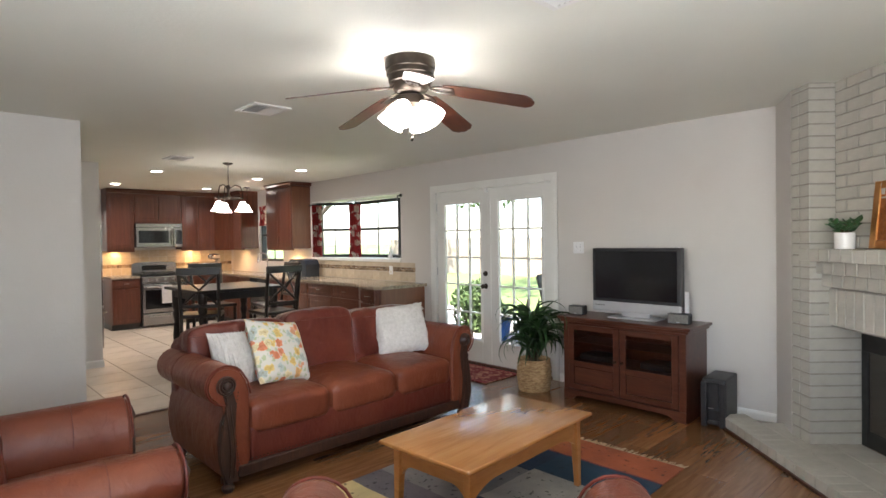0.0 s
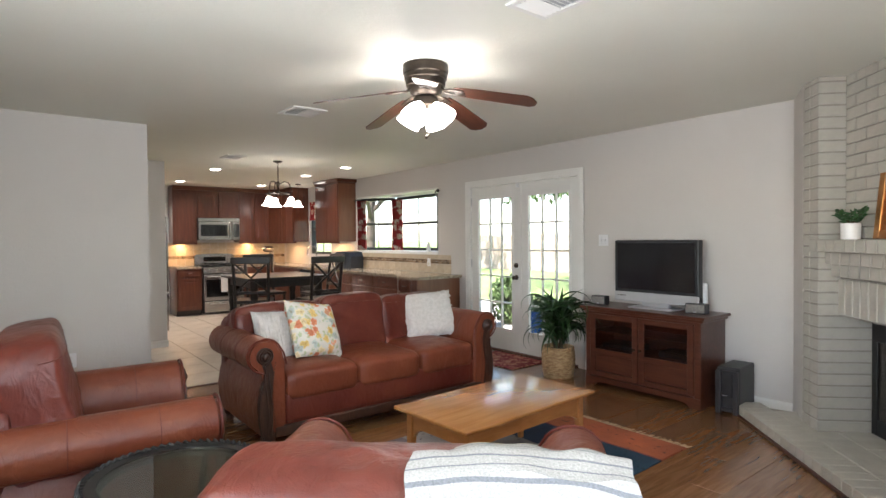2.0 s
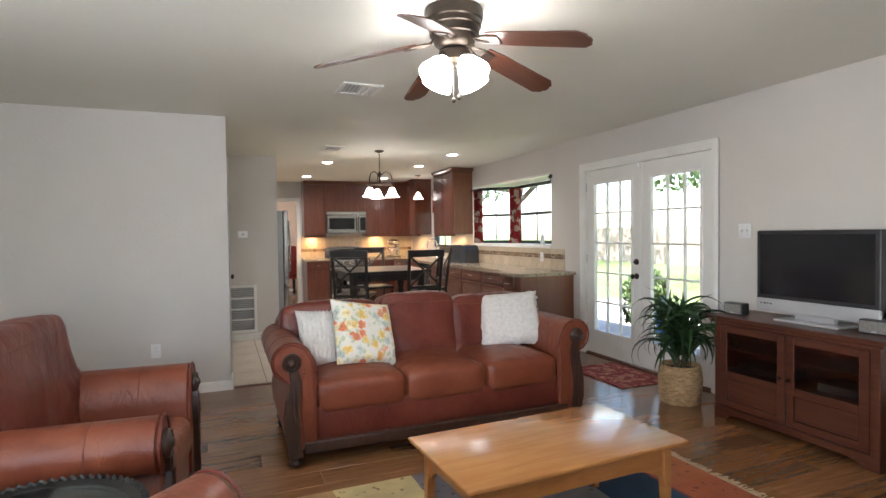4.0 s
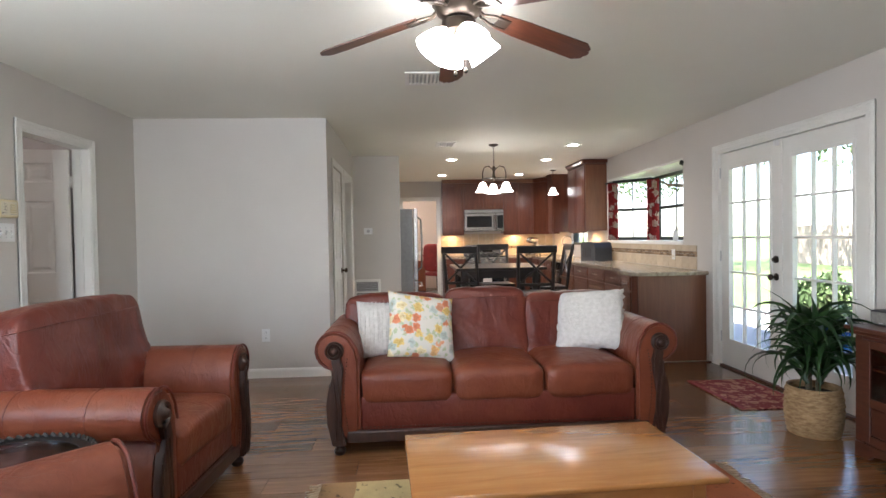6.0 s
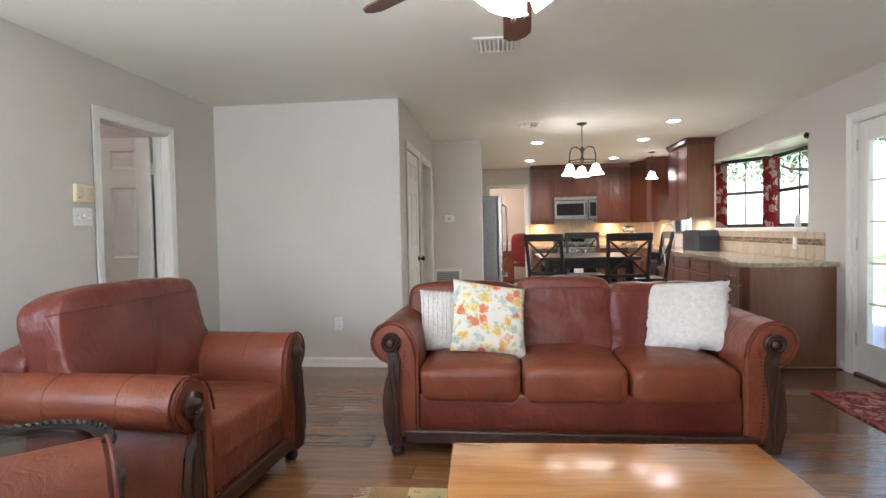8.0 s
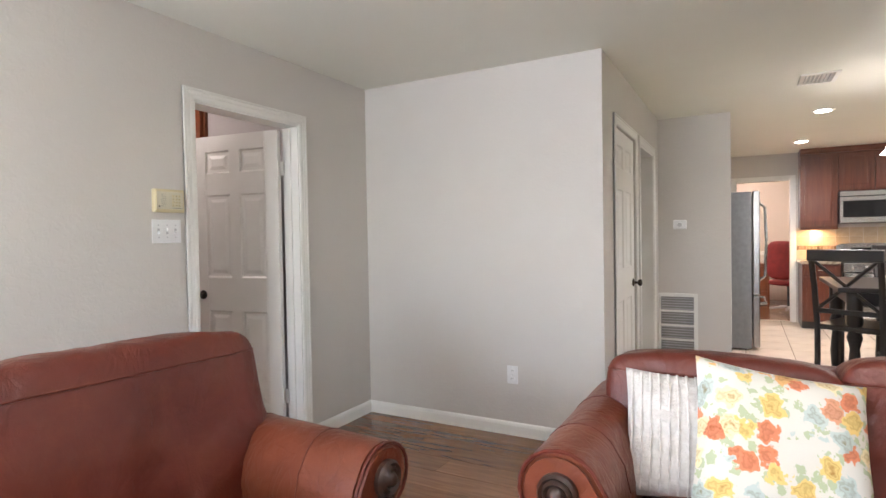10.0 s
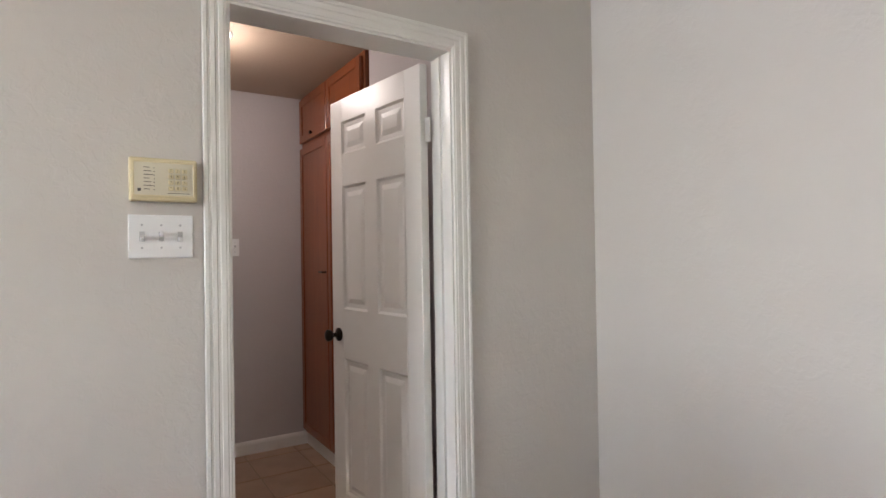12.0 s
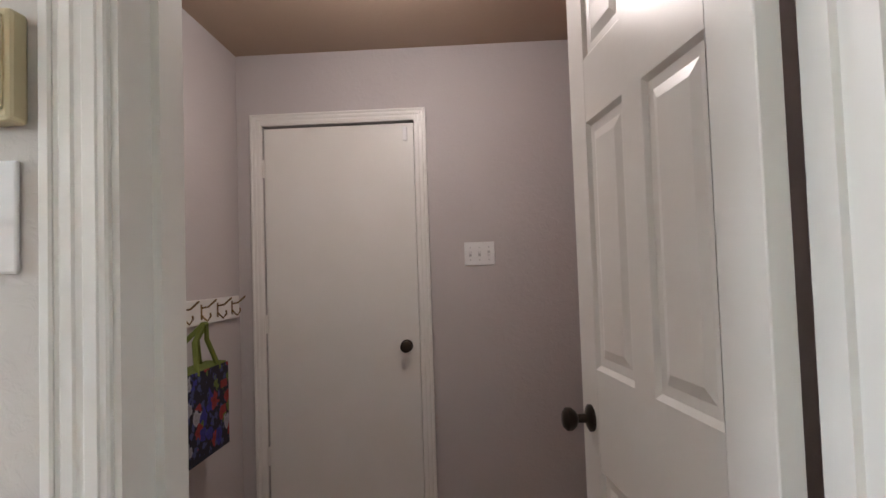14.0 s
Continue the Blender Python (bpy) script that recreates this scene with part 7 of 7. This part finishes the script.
part("print", boxed(-0.165, 0.165, -0.062, -0.0555, 0.665, 0.995, 0.001), BAGPRINT, bag, "dark floral print")
part("tag", boxed(0.09, 0.145, -0.064, -0.0615, 0.90, 0.93), REDFAB, bag)
for y in (-0.058, 0.02):
    part("handle", tubed([(-0.09, y, 0.98), (-0.05, y * 0.5, 1.10), (-0.012, -0.045, 1.165), (0.012, -0.045, 1.165), (0.05, y * 0.5, 1.10), (0.09, y, 0.98)], 0.010, 6), BAGGREEN, bag, smooth=True)

# ---- study beyond the kitchen ----
dk = thing("desk", "red-brown wooden desk with drawers", "desk", pose(-13.3, 2.02, 0))
part("pedestal", boxed(-0.25, 0.25, -0.20, 0.25, 0.02, 0.72, 0.004), REDOAK, dk)
part("desktop", boxed(-0.30, 0.30, -0.5, 0.9, 0.72, 0.75, 0.006), REDOAK, dk)
for k in range(3):
    d = part("drawer", boxed(0.251, 0.268, -0.17, 0.22, 0.06 + k * 0.22, 0.26 + k * 0.22, 0.004), REDOAK, dk)
    part("knob", turned([(0.010, 0.268), (0.014, 0.29)], (0, 0.02, 0.16 + k * 0.22), 10, "X"), BRONZE, d)
oc = thing("office_chair", "red upholstered office chair on a swivel base", "office chair", pose(-12.35, 2.52, 0, 0, 0, 60))
bm = bmesh.new()
cushion(bm, 0, 0, 0.48, 0.5, 0.48, 0.1, 0.5, 0.4, 0, 0, 24, 10)
part("seat", bm, REDFAB, oc, smooth=True)
bm = bmesh.new()
cushion(bm, 0, -0.24, 0.85, 0.46, 0.10, 0.62, 0.5, 0.5, 0, 0, 24, 12)
part("backrest", bm, REDFAB, oc, smooth=True)
part("column", turned([(0.03, 0.06), (0.03, 0.45)], (0, 0, 0), 10), BLACKMETAL, oc)
for k in range(5):
    t = k * 2 * math.pi / 5
    part("base_arm", tubed([(0, 0, 0.08), (0.28 * math.cos(t), 0.28 * math.sin(t), 0.05)], 0.02, 6), GREYPLASTIC, oc)
built(part("trim_chair_rail", boxed(-14.08, -14.05, 0.4, 4.0, 0.86, 0.93, 0.004), TRIM))

# a small wooden stand beside the fireplace with a book on it
sd = thing("wooden_stand", "honey-coloured wooden stand with flared sides", "side table", pose(-0.033, 2.835, 0.0, 0, 0, -45) @ Matrix.Diagonal((0.85, 0.85, 1, 1)))
bm = bmesh.new()
vs = box(bm, -0.16, 0.16, -0.12, 0.12, 0.675, 0.795, 0.006)
for v in vs:
    k = 1 + 0.25 * (0.795 - v.co.z) / 0.12
    v.co.x *= k
    v.co.y *= k
part("box", bm, OAKSIDE, sd)
part("moulding", boxed(-0.215, 0.215, -0.165, 0.165, 0.65, 0.674, 0.006, 2), OAKSIDE, sd)
for sx in (-1, 1):
    for sy in (-1, 1):
        part("leg", tubed([(sx * 0.17, sy * 0.12, 0.65), (sx * 0.19, sy * 0.14, 0.0)], [0.02, 0.014], 8), OAKSIDE, sd)
bk = part("book", boxed(-0.18, 0.12, -0.11, 0.11, 0.796, 0.83, 0.003), WHITEPLASTIC)
bk.matrix_world = pose(-0.033, 2.835, 0, 0, 0, -45) @ Matrix.Diagonal((0.85, 0.85, 1, 1))
tagged(bk, "white book lying on the wooden stand", "book")

# ---- outdoors ----
built(part("ground", boxed(-300, 300, 5.06, 400, -0.45, -0.20), GRASS))
built(part("patio", boxed(-9.5, 3.0, 5.055, 9.2, -0.19, -0.08), CONCRETE))
built(part("roof_patio", boxed(-5.4, 3.0, 5.06, 8.6, 2.55, 2.72), ROOFP))
bm = bmesh.new()
box(bm, -5.4, 3.0, 8.48, 8.62, 2.36, 2.56)
built(part("trim_patio_beam", bm, ROOFP))
for x in (-4.0, -0.4):
    o = part("patio_post", boxed(x - 0.13, x + 0.13, 8.35, 8.61, -0.08, 2.36, 0.006), PILLARB)
    tagged(o, "square patio post of pinkish brick", "post", "patio posts")
fence = thing("fence", "weathered wooden board fence at the end of the lawn", "fence", pose(-25, 20, -0.2))
fp = part("board", boxed(0, 0.138, 0, 0.02, 0, 1.75, 0.004), FENCEW, fence)
for k in range(1, 270):
    again(fp, fence, pose(k * 0.143, random.uniform(-0.004, 0.004), random.uniform(-0.015, 0.015)))
part("rail", boxed(0, 38.6, 0.021, 0.06, 0.4, 0.49), FENCEW, fence)
part("rail", boxed(0, 38.6, 0.021, 0.06, 1.35, 1.44), FENCEW, fence)


def leaf_cloud(bm, centre, rx, rz_, n, size, rng):
    for _ in range(n):
        while True:
            p = Vector((rng.uniform(-1, 1), rng.uniform(-1, 1), rng.uniform(-1, 1)))
            if 0.25 < p.length < 1 and noise.noise(p * 2.3 + Vector(centre)) > -0.18:
                break
        p = Vector((p.x * rx, p.y * rx, p.z * rz_)) + Vector(centre)
        q = Euler((rng.uniform(0, 6), rng.uniform(0, 6), rng.uniform(0, 6))).to_matrix()
        s = size * rng.uniform(0.6, 1.3)
        vs = [bm.verts.new(p + q @ Vector(v) * s) for v in ((-1, 0, 0), (0, -0.45, 0.12), (1, 0, 0), (0, 0.45, 0.12))]
        bm.faces.new(vs)


def tree(x, y, h, spread, seed, label):
    rng = random.Random(seed)
    t = thing("tree", label, "tree", pose(x, y, -0.2))
    bm = bmesh.new()
    lean = rng.uniform(-0.4, 0.4)
    tube(bm, [(0, 0, 0), (lean * 0.3, 0.1, h * 0.2), (lean, 0.1, h * 0.45), (lean * 1.2, 0.2, h * 0.75)], [0.32, 0.24, 0.18, 0.06], 10)
    crowns = []
    for k in range(7):
        a = k * 0.9 + rng.uniform(-0.2, 0.2)
        z0 = h * rng.uniform(0.25, 0.5)
        tip = Vector((math.cos(a) * spread * rng.uniform(0.5, 0.9), math.sin(a) * spread * rng.uniform(0.5, 0.9), h * rng.uniform(0.5, 0.9)))
        tube(bm, [(lean * 0.6, 0.1, z0), (tip.x * 0.5, tip.y * 0.5, (z0 + tip.z) / 2 - 0.2), tuple(tip)], [0.11, 0.07, 0.025], 7)
        crowns.append(tip)
    part("trunk", bm, BARK, t, smooth=True)
    bm = bmesh.new()
    for c in crowns + [Vector((0, 0, h * 0.85))]:
        leaf_cloud(bm, c, spread * 0.5, h * 0.16, 950, 0.13, rng)
    part("crown", bm, FOLIAGE, t)


tree(-9.5, 14.5, 7.5, 4.0, 3, "broad leafy shade tree on the lawn")
tree(-4.6, 16.5, 7.0, 3.5, 8, "broad leafy shade tree near the fence")
tree(-24.0, 14.6, 8.0, 4.5, 5, "broad leafy shade tree on the lawn")
tree(1.5, 17.5, 7.0, 3.5, 9, "broad leafy shade tree near the fence")


def shrub(x, y, r, h, seed, label="leafy green shrub at the lawn's edge"):
    rng = random.Random(seed)
    s = thing("shrub", label, "shrub", pose(x, y, -0.2), "garden shrubs")
    bm = bmesh.new()
    for k in range(5):
        a = k * 1.3
        tube(bm, [(0, 0, 0), (0.3 * r * math.cos(a), 0.3 * r * math.sin(a), h * 0.6)], [0.02, 0.008], 5)
    part("stems", bm, BARK, s)
    bm = bmesh.new()
    for k in range(4):
        leaf_cloud(bm, (rng.uniform(-0.4, 0.4) * r, rng.uniform(-0.4, 0.4) * r, h * rng.uniform(0.4, 0.7)), r * 0.75, h * 0.42, 420, 0.055, rng)
    part("foliage", bm, FOLIAGE, s)


for i, (x, y, r, h) in enumerate(((-5.7, 12.0, 1.0, 1.4), (-4.1, 12.4, 1.1, 1.2), (-7.6, 18.3, 1.3, 1.6), (-2.6, 12.5, 0.9, 1.2), (-11.5, 18.6, 1.5, 1.8), (-6.3, 6.9, 0.32, 0.95))):
    shrub(x, y, r, h, 20 + i)
bp = thing("planter_pot", "blue glazed planter on the patio", "planter", pose(-5.55, 6.6, -0.08))
part("pot", turned([(0.13, 0), (0.17, 0.05), (0.22, 0.30), (0.24, 0.34), (0.21, 0.34), (0.19, 0.28)], (0, 0, 0), 24), BLUEPOT, bp, smooth=True)
part("soil", turned([(0.195, 0.27), (0.195, 0.29)], (0, 0, 0), 20), SOIL, bp)
bm = bmesh.new()
leaf_cloud(bm, (0, 0, 0.42), 0.22, 0.16, 160, 0.05, random.Random(4))
part("foliage", bm, LEAF2, bp)


def patio_chair(m):
    c = thing("patio_chair", "dark metal patio chair with a grey sling seat", "patio chair", m, "patio chairs")
    for s in (-1, 1):
        part("side_frame", tubed([(s * 0.27, 0.26, 0), (s * 0.27, 0.24, 0.40), (s * 0.27, 0.20, 0.62), (s * 0.27, -0.18, 0.64), (s * 0.27, -0.30, 0.60)], 0.015, 8), BLACKMETAL, c, smooth=True)
        part("rear_leg", tubed([(s * 0.25, -0.28, 0), (s * 0.25, -0.20, 0.40), (s * 0.25, -0.34, 0.98)], 0.015, 8), BLACKMETAL, c, smooth=True)
    bm = bmesh.new()
    n = 14
    prof = [(0.24, 0.42), (0.10, 0.40), (-0.10, 0.385), (-0.20, 0.42), (-0.26, 0.60), (-0.34, 1.0)]
    rows = [[bm.verts.new((-0.24 + 0.48 * i / n, y, z)) for i in range(n + 1)] for y, z in prof]
    for a, b in zip(rows, rows[1:]):
        for i in range(n):
            bm.faces.new((a[i], a[i + 1], b[i + 1], b[i]))
    bmesh.ops.solidify(bm, geom=bm.faces[:], thickness=0.01)
    part("sling", bm, MESHFAB, c, smooth=True)
    return c


pc_ = patio_chair(pose(-4.75, 7.2, -0.08, 0, 0, -70))
copy_thing(pc_, pose(-3.35, 7.1, -0.08, 0, 0, 80))
copy_thing(pc_, pose(-3.7, 8.0, -0.08, 0, 0, 175))
ptb = thing("patio_table", "round dark patio table", "patio table", pose(-4.0, 7.2, -0.08))
part("tabletop", turned([(0.48, 0.70), (0.5, 0.71), (0.5, 0.73), (0.48, 0.735)], (0, 0, 0), 32), BLACKMETAL, ptb)
for k in range(4):
    t = k * math.pi / 2 + 0.6
    part("leg", tubed([(0.36 * math.cos(t), 0.36 * math.sin(t), 0), (0.30 * math.cos(t), 0.30 * math.sin(t), 0.70)], 0.016, 8), BLACKMETAL, ptb)

# ---- floor pieces ----
floor_ob = bpy.data.objects["floor"]
PW, PL = 0.19, 1.25
pk = {}
x, row = -5.205, 0
while x < 0.99:
    y = -0.75 - (row * 0.47) % PL
    while y < 5.04:
        y0, y1 = max(y, -0.745), min(y + PL, 5.04)
        if y1 - y0 > 0.03 and not (x > -0.6 and y0 > 4.2):
            key = round(y1 - y0, 3)
            m_ = pose(x, y0, random.uniform(-0.0004, 0.0004))
            if key not in pk:
                pk[key] = part("plank", boxed(0.0008, PW - 0.0008, 0.0008, y1 - y0 - 0.0008, -0.006, 0.0, 0.0008), PLANK, floor_ob)
                pk[key].matrix_basis = m_
            else:
                again(pk[key], floor_ob, m_)
        y += PL
    x += PW
    row += 1


def tile_floor(name, x0, x1, y0, y1, ox, oy, step=0.45, material=TILE):
    par = bpy.data.objects[name]
    pool = {}
    i0 = math.floor((x0 - ox) / step)
    j0 = math.floor((y0 - oy) / step)
    for i in range(i0, math.ceil((x1 - ox) / step)):
        for j in range(j0, math.ceil((y1 - oy) / step)):
            a, b = max(ox + i * step, x0), min(ox + (i + 1) * step, x1)
            c, d = max(oy + j * step, y0), min(oy + (j + 1) * step, y1)
            if b - a < 0.03 or d - c < 0.03:
                continue
            key = (round(b - a, 3), round(d - c, 3))
            m_ = pose(a, c, 0, random.uniform(-0.05, 0.05), random.uniform(-0.05, 0.05))
            if key not in pool:
                pool[key] = part("tile", boxed(0.004, b - a - 0.004, 0.004, d - c - 0.004, -0.006, 0.0, 0.002), material, par)
                pool[key].matrix_basis = m_
            else:
                again(pool[key], par, m_)


tile_floor("floor_kitchen", -11.3, -5.245, 1.0, 4.9, -5.32, 1.44)
tile_floor("floor_hall", -4.73, -2.89, -2.81, -0.755, -3.85, -2.35, 0.33, HALLTILE)
